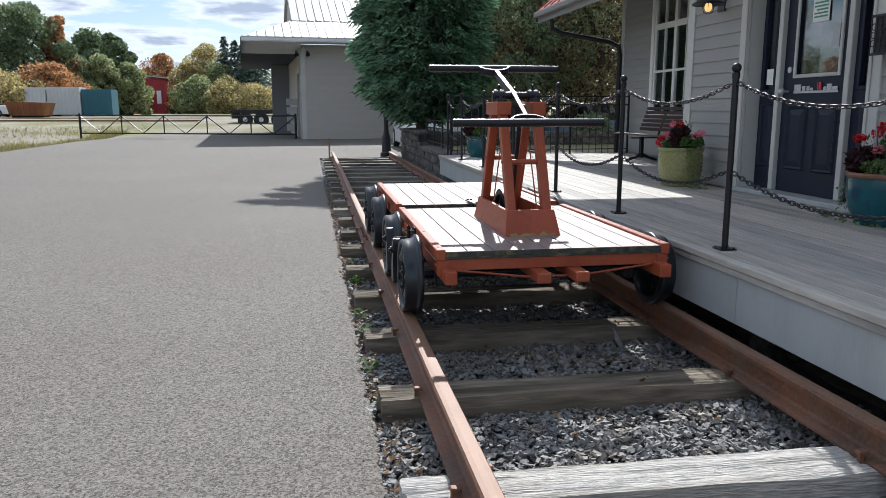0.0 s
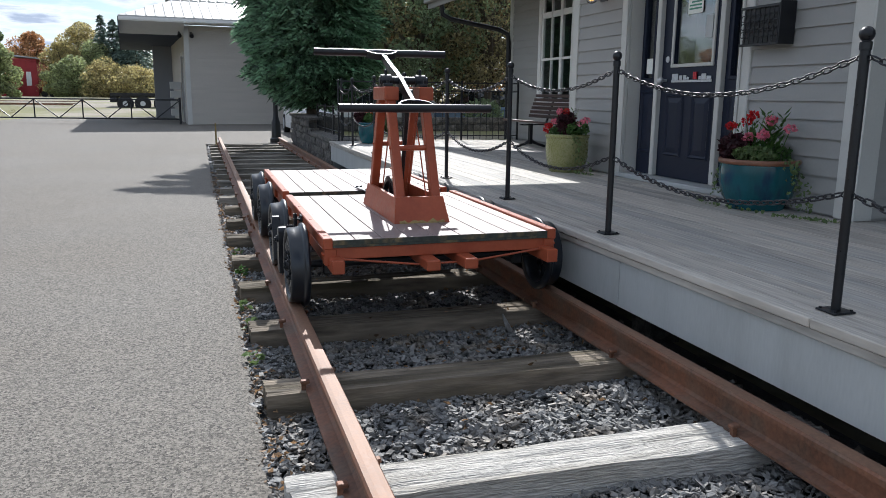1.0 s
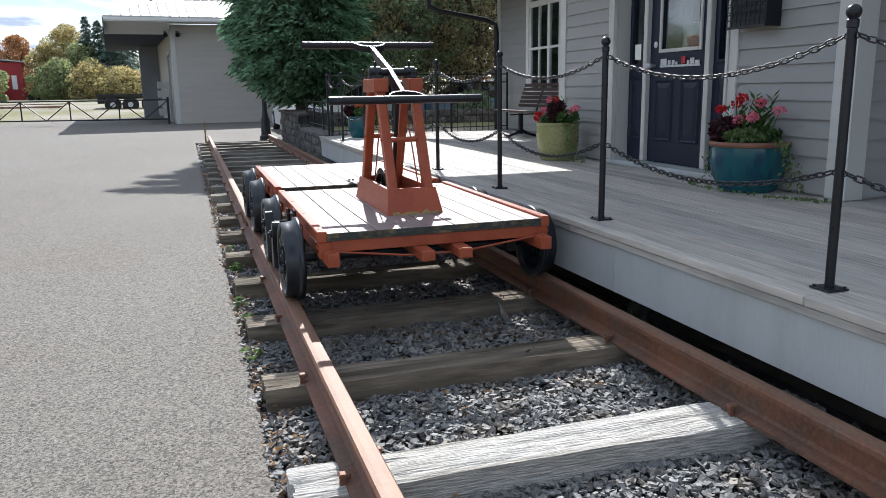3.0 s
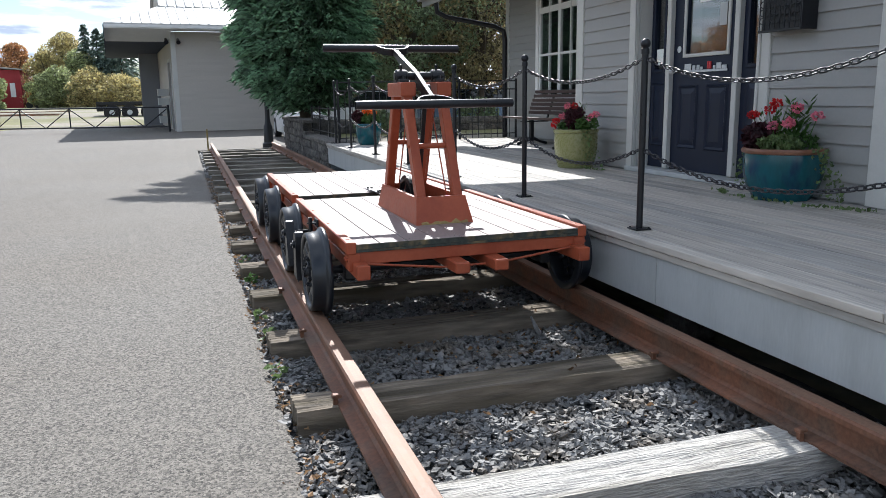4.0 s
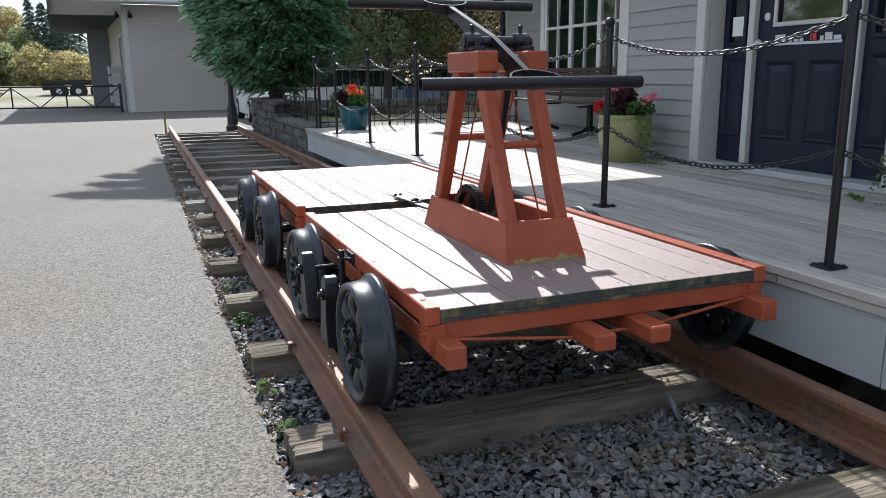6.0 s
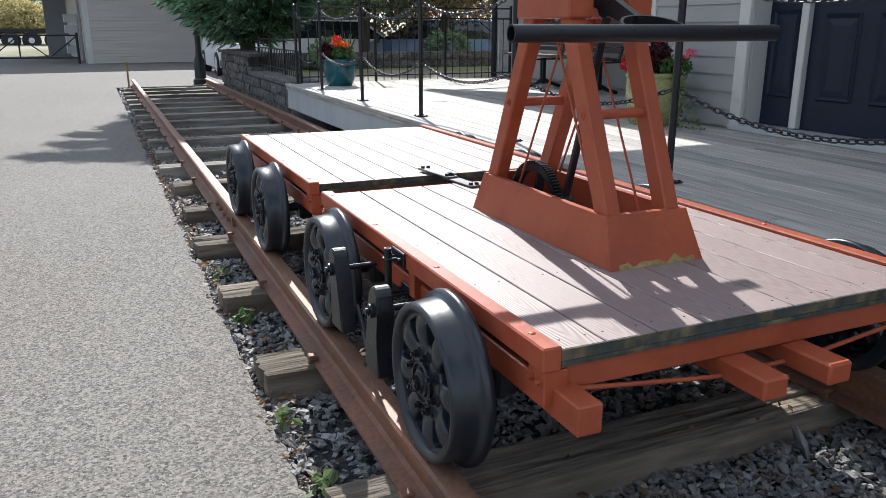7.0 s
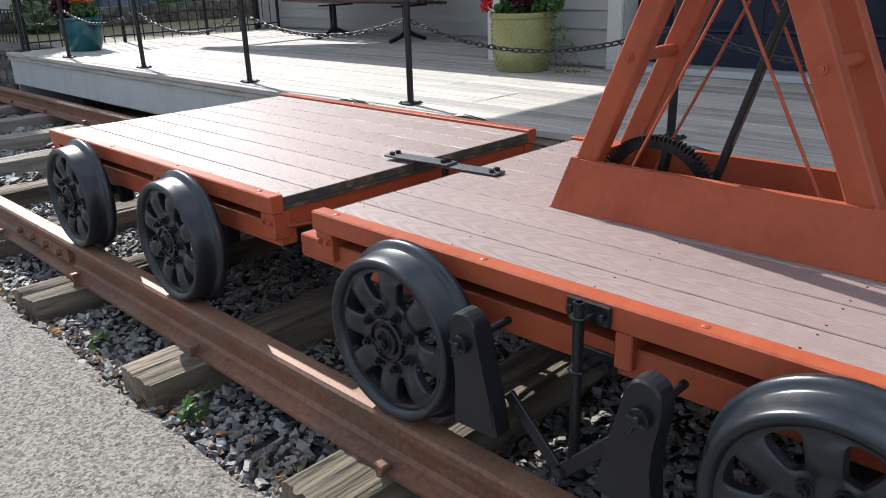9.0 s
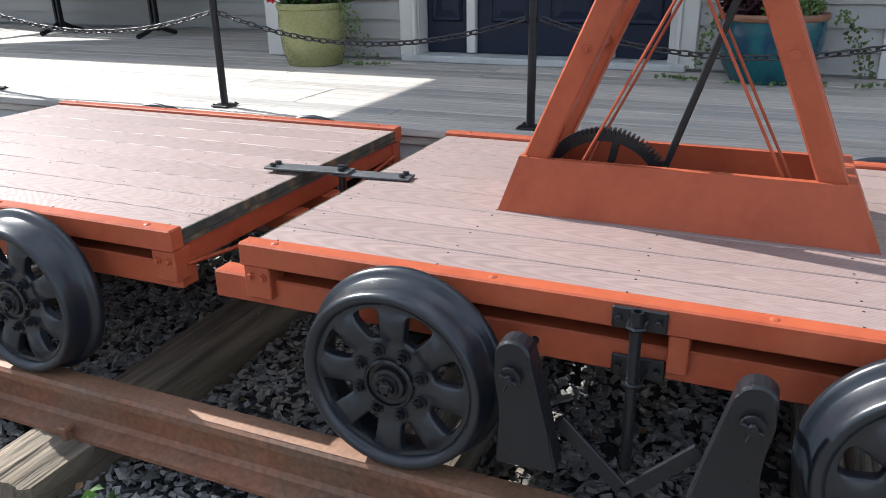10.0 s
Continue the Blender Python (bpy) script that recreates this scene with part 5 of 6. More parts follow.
def leaf_part(name, r, centres, size, material, parent, label="", **kw):
    vs, fs = leaf_quads(r, np.asarray(centres) - np.array(base_of(parent)), size, **kw)
    ob = new(name, cloud_mesh(name, [tuple(v) for v in vs], fs, material))
    ob.parent = parent
    return tagged(ob, label) if label else ob


def blob(r, c, rad, n):
    p = r.normal(size=(n, 3))
    p /= np.linalg.norm(p, axis=1, keepdims=True)
    return np.asarray(c) + p * np.asarray(rad) * (r.uniform(0.35, 1.0, n) ** 0.5)[:, None]


def make_conifer():
    """Dense drooping conifer: trunk, limbs, thousands of feathery sprays."""
    cx, cy, top = 2.55, 18.3, 6.3
    t = thing("conifer_tree", (cx, cy, 0.1), "dense dark green conifer with drooping feathery sprays", "tree")
    part("trunk", rod(B(), (cx, cy, -0.1), (cx, cy, top - 0.5), 0.17, 0.03, 12), BARK, t)
    r = np.random.RandomState(11)

    def radius(z):
        u = (z - 1.15) / (top - 1.15)
        return 1.30 * (max(0.0, min(1.0, u / 0.14)) ** 0.6) * max(0.02, 1 - max(0, u - 0.60) / 0.42) ** 0.62

    bm = B()
    for k in range(46):
        z = 1.3 + 4.6 * k / 46
        a = k * 2.399
        rr = radius(z) * 0.8
        rod(bm, (cx, cy, z), (cx + rr * math.cos(a), cy + rr * math.sin(a), z + 0.15), 0.03, 0.008, 5)
    part("limbs", bm, BARK, t)
    vs, fs = [], []
    n = 26000
    clumps = []
    for k in range(1050):
        z = 1.15 + (top - 1.15) * r.uniform(0, 1) ** 1.1
        a = r.uniform(0, 2 * math.pi)
        lump = 1 + 0.16 * noise.noise((math.cos(a) * 2.3, math.sin(a) * 2.3, z * 1.5)) + 0.10 * r.normal()
        rr = radius(z) * min(1.14, lump) * (r.uniform(0.86, 1.0) if k % 6 else r.uniform(0.5, 0.8))
        clumps.append((z, a, rr, r.uniform(-0.35, 0.15), r.uniform(0.12, 0.20)))
    # unseen long boughs added high on the yard's side to cast shadow streaks
    for z, a, far in ((4.6, 3.05, 0.45), (5.0, 3.25, 0.65), (5.3, 3.0, 0.6), (5.55, 3.35, 0.95), (5.8, 3.2, 1.1), (6.0, 3.1, 0.9)):
        for u in (0.0, 0.2, 0.4, 0.6, 0.8, 1.0):
            for _ in range(2):
                clumps.append((z + 0.05 * r.normal() - 0.15 * u, a + 0.03 * r.normal(), radius(z) + far * u, -0.1, 0.10))
    for k in range(n):
        z, a, rr, sag, spread = clumps[k % len(clumps)]
        out = np.array((math.cos(a), math.sin(a), 0.0))
        tang = np.array((-math.sin(a), math.cos(a), 0.0))
        back = abs(r.normal(0, 1.0)) * spread
        p = np.array((cx, cy, z)) + out * (rr - back) + tang * r.normal(0, 0.75) * spread + np.array((0, 0, -sag * back * 0.8 + r.normal(0, 0.22) * spread))
        ln = r.uniform(0.18, 0.36)
        dirn = out * r.uniform(0.7, 1.2) + tang * r.normal(0, 0.35) + np.array((0, 0, sag + r.normal(0, 0.16)))
        dirn /= np.linalg.norm(dirn)
        side = np.cross(dirn, (0, 0, 1)) + r.normal(0, 0.35, 3)
        side /= np.linalg.norm(side) + 1e-9
        droop = np.array((0, 0, -0.5 * ln))
        for i in range(6):
            f = i / 6
            base = p + dirn * ln * f + droop * f * f
            tip = base + dirn * ln * 0.42 + side * (ln * 0.34 * (1 - 0.5 * f) * (1 if i % 2 else -1)) + droop * 0.25
            wdt = side * 0.022 + np.array((0, 0, 0.016))
            q = len(vs)
            vs += [tuple(base - wdt), tuple(base + wdt + dirn * 0.05), tuple(tip)]
            fs.append((q, q + 1, q + 2))
    core = []
    for k in range(5000):
        z = 1.3 + (top - 1.7) * r.uniform(0, 1)
        a, rr = r.uniform(0, 2 * math.pi), radius(z) * 0.74 * r.uniform(0.2, 1) ** 0.5
        core.append((cx + rr * math.cos(a), cy + rr * math.sin(a), z))
    leaf_part("inner_foliage", r, core, 0.20, CYP, t)
    base = np.array(base_of(t))
    ob = new("crown", cloud_mesh("crown", [tuple(np.array(v) - base) for v in vs], fs, CYP))
    ob.parent = t


make_conifer()


def broad_tree(loc, h, w, material, seed, label, n=2600, leaf=0.42, low=0.22, group="trees beyond the yard"):
    t = thing("tree", loc, label, "tree", group)
    r = np.random.RandomState(seed)
    x, y, z = loc
    bm = rod(B(), (x, y, z - 0.3), (x + 0.2, y, z + h * 0.55), 0.05 * h * 0.45, 0.02 * h * 0.4, 9)
    for k in range(7):
        a = k * 2.4 + seed
        rod(bm, (x + 0.1, y, z + h * (0.28 + 0.04 * k)), (x + 0.36 * w * math.cos(a), y + 0.36 * w * math.sin(a), z + h * (0.5 + 0.05 * k)), 0.012 * h, 0.004 * h, 6)
    part("trunk", bm, BARK, t)
    pts = []
    m = 34
    for k in range(m):
        u = k / m
        zz = z + h * (low + (0.93 - low) * u)
        ring = w * 0.42 * math.sin(math.pi * min(1, 0.28 + 0.68 * u)) * r.uniform(0.35, 1.2)
        a = k * 2.4 + seed
        rad = w * r.uniform(0.09, 0.22)
        pts.append(blob(r, (x + ring * math.cos(a), y + ring * math.sin(a), zz), (rad, rad, rad * 0.75), n // m))
    leaf_part("crown", r, np.concatenate(pts), leaf, material, t, long=1.3)
    return t


def at_az(deg, d):
    a = radians(deg)
    return d * math.sin(a), d * math.cos(a)


WOODS = [(-23.5, 92, 11.0, 13, TREED), (-18.6, 96, 12.0, 11, TREED), (-16.6, 97, 11.3, 5, TREEO), (-14.6, 104, 10.0, 8, TREED), (-13.2, 99, 9.6, 5.2, TREED), (-12.3, 96, 6.0, 4.6, TREEG), (-14.0, 94, 6.4, 5, TREEG), (-10.2, 126, 9.2, 8, TREEO), (-8.45, 120, 7.6, 8, TREEY),
         (-7.3, 124, 10.6, 8, TREEY), (-6.3, 118, 7.4, 8, TREEG), (-5.0, 119, 6.4, 8, TREEG), (-3.9, 124, 7.0, 6, TREEY), (-7.9, 108, 4.6, 7, TREEG), (-6.05, 107, 4.2, 8, TREEY), (-4.2, 106, 3.4, 8, TREEY), (-2.6, 122, 5.2, 8, TREEG),
         (-26.5, 80, 12, 12, TREEG), (-3.4, 105, 2.8, 8, TREEY), (-20.8, 84, 4.5, 9, TREEY), (1.6, 118, 6, 9, TREEG), (-17, 88, 5, 8, TREEO),
         (-34, 70, 11, 11, TREEO), (-41, 66, 12, 11, TREEG), (-48, 62, 11, 11, TREEY), (-55, 60, 12, 12, TREEO), (-62, 58, 11, 11, TREEG), (-70, 58, 12, 12, TREED), (-79, 58, 11, 12, TREEO), (-88, 60, 12, 12, TREEG)]
for i, (az, d, h, w, m_) in enumerate(WOODS):
    tx, ty = at_az(az, d)
    lab = {"tree_dark": "tall dark green tree at the yard's edge", "tree_green": "green leafy tree at the yard's edge", "tree_yellow": "yellowing autumn tree at the yard's edge", "tree_orange": "orange autumn tree at the yard's edge"}[m_.name]
    if az < -30:
        h *= 0.62
    broad_tree((tx, ty, ground_z(tx, ty)), h, w, m_, 20 + i, lab, 22000 if m_ is TREED else 12000, 0.23 if m_ is TREED else 0.20, 0.06)


def spruce(loc, h, w, seed):
    """Pointed conifer: whorls of drooping boughs with ragged gaps."""
    t = thing("spruce_tree", loc, "dark blue-green pointed conifer at the yard's edge", "tree", "trees beyond the yard")
    r = np.random.RandomState(seed)
    part("trunk", rod(B(), (loc[0], loc[1], loc[2] - 0.3), (loc[0], loc[1], loc[2] + h), 0.22, 0.03, 8), BARK, t)
    pts, fcs = [], []
    for k in range(260):
        u = r.uniform(0.1, 0.99)
        a = r.uniform(0, 6.28)
        ln = w * 0.5 * (1.02 - u) ** 0.8 * r.uniform(0.55, 1.15) + 0.12
        d = np.array((math.cos(a), math.sin(a), 0.0))
        sd = np.array((-math.sin(a), math.cos(a), 0.0))
        for i in range(14):
            f = r.uniform(0.15, 1)
            c = np.array((0, 0, u * h)) + d * ln * f + np.array((0, 0, -0.35 * ln * f * f)) + sd * r.normal(0, 0.16 * ln * (1.1 - f) + 0.05)
            e, g = d * 0.26 + r.normal(0, 0.08, 3), sd * 0.11 + r.normal(0, 0.05, 3)
            q = len(pts)
            pts += [tuple(c - g), tuple(c + e + np.array((0, 0, -0.12))), tuple(c + g)]
            fcs.append((q, q + 1, q + 2))
    ob = new("crown", cloud_mesh("crown", pts, fcs, SPRUCE))
    ob.parent = t


for i, (az, d, h, w) in enumerate(((-6.0, 118, 11.0, 4.6), (-5.3, 117, 10.4, 4.4), (-4.5, 114, 10.8, 6.4), (-3.9, 112, 9.8, 6.4), (-4.9, 116, 9.6, 5.4), (-3.4, 115, 8.4, 5.4))):
    tx, ty = at_az(az, d)
    spruce((tx, ty, ground_z(tx, ty)), h, w, 90 + i)
NEAR = [(5.7, 20.8, 6.2, 4.4, TREED), (7.5, 20.2, 6.5, 5.0, TREEM), (7.2, 25.5, 7.5, 6.5, TREEM), (10.5, 29.0, 9.0, 8.0, TREER), (8.4, 31.5, 8.5, 7.0, TREEM), (13.5, 33.0, 10, 9.0, TREER), (9.0, 37.0, 10, 9.0, TREEM), (16.5, 27.0, 9, 8, TREEM)]
for i, (x, y, h, w, m_) in enumerate(NEAR):
    close = y < 22
    broad_tree((x, y, 0), h, w, m_, 60 + i, "shady autumn tree behind the station garden", 20000 if close else 12000, 0.066 if close else 0.11, 0.30 if close else 0.2, "trees behind the station")


def make_grass():
    r = np.random.RandomState(3)
    vs, fs = [], []
    for k in range(15000):
        x, y = (r.uniform(-34, -9.7), r.uniform(24, 50)) if k % 3 else (-9.7 - abs(r.normal(0, 0.6)), r.uniform(22, 44))
        z = ground_z(x, y)
        h = r.uniform(0.06, 0.26) * (1.3 if noise.noise((x * 0.3, y * 0.3, 0)) > 0 else 0.6)
        a = r.uniform(0, 6.28)
        wx, wy = 0.016 * math.cos(a), 0.016 * math.sin(a)
        q = len(vs)
        vs += [(x - wx, y - wy, z), (x + wx, y + wy, z), (x + r.normal(0, 0.1), y + r.normal(0, 0.1), z + h)]
        fs.append((q, q + 1, q + 2))
    ob = new("dry_grass", cloud_mesh("dry_grass", vs, fs, leaf_mat("straw_grass", (0.25, 0.225, 0.09), 0.5)))
    tagged(ob, "tall dry grass and weeds beside the pavement", "grass", kind="stuff")


make_grass()


def make_weeds():
    r = np.random.RandomState(9)
    for x, y, n, m_, lab in ((0.30, 5.98, 22, LEAF, "small green weed growing between the stones"), (0.25, 3.95, 18, LEAFP, "yellowing weed at the pavement's edge"), (0.28, 4.55, 14, LEAFP, "yellowing weed at the pavement's edge"), (0.27, 4.98, 12, LEAFP, "yellowing weed at the pavement's edge"), (0.30, 6.66, 12, LEAFP, "yellowing weed at the pavement's edge")):
        t = thing("weed", (x, y, -0.03), lab, "weed", "weeds along the track")
        leaf_part("leaves", r, blob(r, (x, y, 0.015), (0.05, 0.05, 0.035), n), 0.028, m_, t, flat=0.5)
    vs, fs = [], []
    for k in range(1500):
        y = r.uniform(1.8, 14)
        x = asphalt_edge(y) + r.normal(0.035, 0.05) if k % 4 else r.uniform(0.3, 2.0)
        v, _ = leaf_quads(r, np.array([(x, y, -0.008 if x < 0.45 else -0.015)]), 0.017, flat=0.85)
        q = len(vs)
        vs += [tuple(p) for p in v]
        fs += [(q, q + 1, q + 2), (q, q + 2, q + 3)]
    for k in range(150):
        x, y = (r.normal(1.45, 0.3), r.normal(4.0, 0.25)) if k % 2 else (r.uniform(0.5, 2.0), r.uniform(2.9, 6.5))
        near = min(TIE_Y, key=lambda q: abs(q - y))
        v, _ = leaf_quads(r, np.array([(x, y, 0.075 if abs(near - y) < 0.1 else -0.012)]), 0.02, flat=0.8)
        q = len(vs)
        vs += [tuple(p) for p in v]
        fs += [(q, q + 1, q + 2), (q, q + 2, q + 3)]
    ob = new("fallen_leaves", cloud_mesh("fallen_leaves", vs, fs, leaf_mat("dead_leaf", (0.22, 0.135, 0.07), 0.8)))
    tagged(ob, "scattered brown fallen leaves along the pavement edge", "leaves", kind="stuff")


make_weeds()

# ---- pots with flowers ----


def make_pot(name, x, y, r0, r1, h, glaze, rim, label, plants, seed):
    t = thing(name, (x, y, PLAT), label, "planter")
    hh = h
    prof = [(r0 * 0.97, 0.0), (r0, 0.01), (r0 + (r1 - r0) * 0.55, hh * 0.25), (r0 + (r1 - r0) * 0.88, hh * 0.55), (r1 * 0.975, hh * 0.78), (r1 * 0.965, hh * 0.90), (r1 * 0.95, hh * 0.905)]
    inner = [(r1 * 0.90, hh * 0.95), (r1 * 0.86, hh * 0.84)]
    bm = lathe(B(), prof + inner, (x, y, PLAT + 0.002), "z", 40)
    part("body", bm, glaze, t, smooth=True)
    bm = lathe(B(), [(r1 * 0.955, hh * 0.895), (r1 * 1.0, hh * 0.91), (r1 * 1.02, hh * 0.955), (r1 * 1.0, hh * 1.0), (r1 * 0.95, hh * 1.005), (r1 * 0.90, hh * 0.98), (r1 * 0.90, hh * 0.90)], (x, y, PLAT + 0.002), "z", 40, True)
    part("rim", bm, rim, t, smooth=True)
    part("soil", lathe(B(), [(r1 * 0.87, hh * 0.86), (r1 * 0.87, hh * 0.88)], (x, y, PLAT + 0.002), "z", 24), SOIL, t)
    r = np.random.RandomState(seed)
    top = PLAT + hh
    for kind, dx, dy, dz, rad, n, size in plants:
        c = (x + dx * r1, y + dy * r1, top + dz)
        if kind == "green":
            leaf_part("foliage", r, blob(r, c, rad, n), size, LEAF, t)
        elif kind == "pale":
            leaf_part("foliage", r, blob(r, c, rad, n), size, LEAFP, t)
        elif kind == "upright":
            pts, fcs = [], []
            for k in range(n):
                a = r.uniform(0, 6.28)
                foot = np.array((c[0] + 0.4 * rad[0] * math.cos(a), c[1] + 0.4 * rad[1] * math.sin(a), top - 0.02))
                head = np.array((c[0] + rad[0] * math.cos(a), c[1] + rad[1] * math.sin(a), top + rad[2] * r.uniform(0.65, 1)))
                for u in np.linspace(0.25, 1, 13):
                    p = foot + (head - foot) * u
                    g = r.uniform(0, 6.28)
                    d = np.array((math.cos(g), math.sin(g), r.uniform(0.5, 1.2))) * size * (1.1 - 0.35 * u)
                    w = np.array((-math.sin(g), math.cos(g), 0)) * size * 0.17
                    q = len(pts)
                    pts += [tuple(p - np.array((x, y, PLAT))), tuple(p + d * 0.5 - w - np.array((x, y, PLAT))), tuple(p + d - np.array((x, y, PLAT))), tuple(p + d * 0.5 + w - np.array((x, y, PLAT)))]
                    fcs.append((q, q + 1, q + 2, q + 3))
            ob = new("upright_foliage", cloud_mesh("upright_foliage", pts, fcs, LEAF))
            ob.parent = t
        elif kind == "dark":
            leaf_part("burgundy_foliage", r, blob(r, c, rad, n), size, LEAFD, t, long=2.0)
        elif kind == "spike":
            bm = B()
            for k in range(n):
                a = r.uniform(0, 6.28)
                rod(bm, (c[0], c[1], top), (c[0] + rad[0] * math.cos(a), c[1] + rad[1] * math.sin(a), c[2] + rad[2] * r.uniform(0.6, 1)), size, size * 0.3, 5)
            part("plumes", bm, LEAFP, t)
        else:
            m_ = {"red": FLRED, "pink": FLPINK, "orange": FLORANGE}[kind]
            leaf_part("flower_head", r, blob(r, c, rad, n), size, m_, t, long=1.1)
            part("stem", rod(B(), (x + dx * r1 * 0.6, y + dy * r1 * 0.6, top - 0.03), (c[0], c[1], c[2] - 0.01), 0.003, seg=5), LEAF, t)
    return t


def trailing(t, r, start, end, n, label="trailing vine with small round leaves"):
    pts = [Vector(start).lerp(Vector(end), u) + Vector((r.normal(0, 0.02), r.normal(0, 0.02), 0)) for u in np.linspace(0, 1, n)]
    leaf_part("vine", r, np.array([tuple(p) for p in pts]), 0.026, LEAFP, t, label, long=1.0)


H = (0.042, 0.042, 0.034)
gp = make_pot("green_planter", 3.68, 7.44, 0.18, 0.224, 0.385, GREENPOT, GREENPOT, "glazed olive green planter with red and pink flowers", [
    ("green", 0, 0.1, 0.03, (0.17, 0.18, 0.06), 300, 0.03), ("upright", -0.1, 0.5, 0.0, (0.06, 0.07, 0.16), 5, 0.05), ("upright", 0.0, 0.0, 0.0, (0.05, 0.05, 0.27), 5, 0.05), ("dark", -0.15, -0.15, 0.10, (0.09, 0.10, 0.13), 480, 0.035),
    ("pink", -0.3, 0.75, 0.13, H, 70, 0.02), ("red", -0.5, 1.0, 0.08, H, 70, 0.02), ("pink", -0.2, 0.42, 0.23, H, 70, 0.02), ("red", -0.2, -0.22, 0.23, H, 70, 0.02), ("red", -0.6, 0.95, 0.04, H, 60, 0.02),
    ("pink", 0.1, -1.05, 0.12, H, 60, 0.02), ("pink", 0.2, -1.35, 0.15, H, 60, 0.02), ("green", 0.1, -0.8, 0.06, (0.12, 0.12, 0.07), 160, 0.03), ("spike", 0, 0, 0.05, (0.10, 0.14, 0.26), 9, 0.004)], 31)
rv = np.random.RandomState(41)
for k in range(3):
    trailing(gp, rv, (3.64, 7.19 - 0.02 * k, 0.94), (3.62 + 0.05 * k, 7.11 - 0.05 * k, 0.60), 28)
trailing(gp, rv, (3.6, 7.20, 0.58), (3.7, 6.92, 0.57), 24)
bp_ = make_pot("teal_planter", 3.81, 4.685, 0.190, 0.272, 0.350, TEALPOT, RIMPOT, "large teal glazed planter with brown rim and mixed flowers", [
    ("green", 0.2, 0.0, 0.04, (0.17, 0.20, 0.07), 260, 0.03), ("upright", 0.1, -0.25, 0.0, (0.07, 0.08, 0.33), 7, 0.075), ("upright", 0.0, 0.12, 0.0, (0.06, 0.07, 0.25), 5, 0.06), ("upright", -0.1, 0.5, 0.0, (0.06, 0.09, 0.25), 5, 0.05), ("dark", -0.35, 0.52, 0.065, (0.11, 0.115, 0.10), 520, 0.032), ("pale", -0.45, -0.30, 0.035, (0.12, 0.16, 0.06), 380, 0.024),
    ("red", -0.2, 0.98, 0.22, H, 60, 0.02), ("red", 0.0, 0.40, 0.30, H, 60, 0.02), ("red", 0.0, 0.62, 0.25, H, 34, 0.018), ("pink", -0.2, -0.55, 0.27, H, 80, 0.02), ("pink", -0.3, -0.42, 0.17, H, 80, 0.022), ("pink", 0.0, -1.0, 0.22, H, 60, 0.02), ("pink", -0.3, 0.12, 0.15, H, 60, 0.02),
    ("spike", 0, 0.4, 0.08, (0.12, 0.16, 0.26), 8, 0.004)], 33)
for k in range(3):
    trailing(bp_, rv, (3.79, 4.37 - 0.02 * k, 0.92), (3.77 + 0.03 * k, 4.23 - 0.03 * k, 0.60), 34)
    trailing(bp_, rv, (3.73, 4.95 + 0.01 * k, 0.90), (3.70 + 0.02 * k, 5.02 + 0.02 * k, 0.62), 18)
trailing(bp_, rv, (3.62, 4.25, 0.575), (3.85, 3.95, 0.57), 40)
trailing(bp_, rv, (3.60, 5.02, 0.575), (3.7, 5.20, 0.57), 30)
trailing(bp_, rv, (3.55, 4.9, 0.575), (3.62, 4.4, 0.572), 26)
make_pot("teal_patio_pot", 2.66, 12.40, 0.155, 0.21, 0.33, TEALPOT, TEALPOT, "teal patterned pot with orange flowers and pale plumes", [
    ("green", 0, 0, 0.05, (0.17, 0.17, 0.10), 360, 0.035), ("dark", -0.8, 0, 0.10, (0.09, 0.09, 0.12), 260, 0.035), ("orange", -0.1, 0, 0.20, (0.08, 0.08, 0.05), 150, 0.024), ("orange", 0.3, 0, 0.16, (0.08, 0.08, 0.05), 150, 0.024), ("red", -0.2, -0.2, 0.25, (0.06, 0.06, 0.04), 90, 0.022), ("pale", 0.3, -0.2, 0.08, (0.08, 0.08, 0.08), 160, 0.03), ("spike", 0.4, 0, 0.10, (0.14, 0.1, 0.24), 12, 0.012)], 35)

# ---- bench, lamp, letter box ----


def make_bench():
    t = thing("bench", (4.95, 10.5, PLAT), "dark brown slatted bench on black cast iron legs", "bench")
    y0, y1 = 9.52, 11.76
    for k in range(5):
        x = 4.68 + 0.085 * k
        part("seat_slat", box(B(), x, x + 0.07, y0, y1, PLAT + 0.385 - 0.008 * k, PLAT + 0.412 - 0.008 * k, 0.005), SLAT, t)
    for k in range(6):
        z = PLAT + 0.44 + 0.062 * k
        x = 5.10 + 0.022 * k
        part("back_slat", box(B(), x, x + 0.025, 9.82, 11.70, z, z + 0.050, 0.005), SLAT, t)
    for y in (9.86, 11.04):
        bm = B()
        tube(bm, [(4.62, y, PLAT + 0.015), (4.75, y, PLAT + 0.05), (4.85, y, PLAT + 0.10)], [0.022, 0.02, 0.03], 8)
        tube(bm, [(5.10, y, PLAT + 0.015), (4.98, y, PLAT + 0.05), (4.86, y, PLAT + 0.10)], [0.022, 0.02, 0.03], 8)
        box(bm, 4.825, 4.875, y - 0.035, y - 0.012, PLAT + 0.05, PLAT + 0.36, 0.004)
        box(bm, 4.825, 4.875, y + 0.012, y + 0.035, PLAT + 0.05, PLAT + 0.36, 0.004)
        box(bm, 4.68, 5.12, y - 0.03, y + 0.03, PLAT + 0.335, PLAT + 0.352, 0.004)
        bar(bm, (5.10, y, PLAT + 0.36), (5.25, y, PLAT + 0.80), 0.04, 0.016)
        part("leg", bm, BLACK, t)
    return t


make_bench()


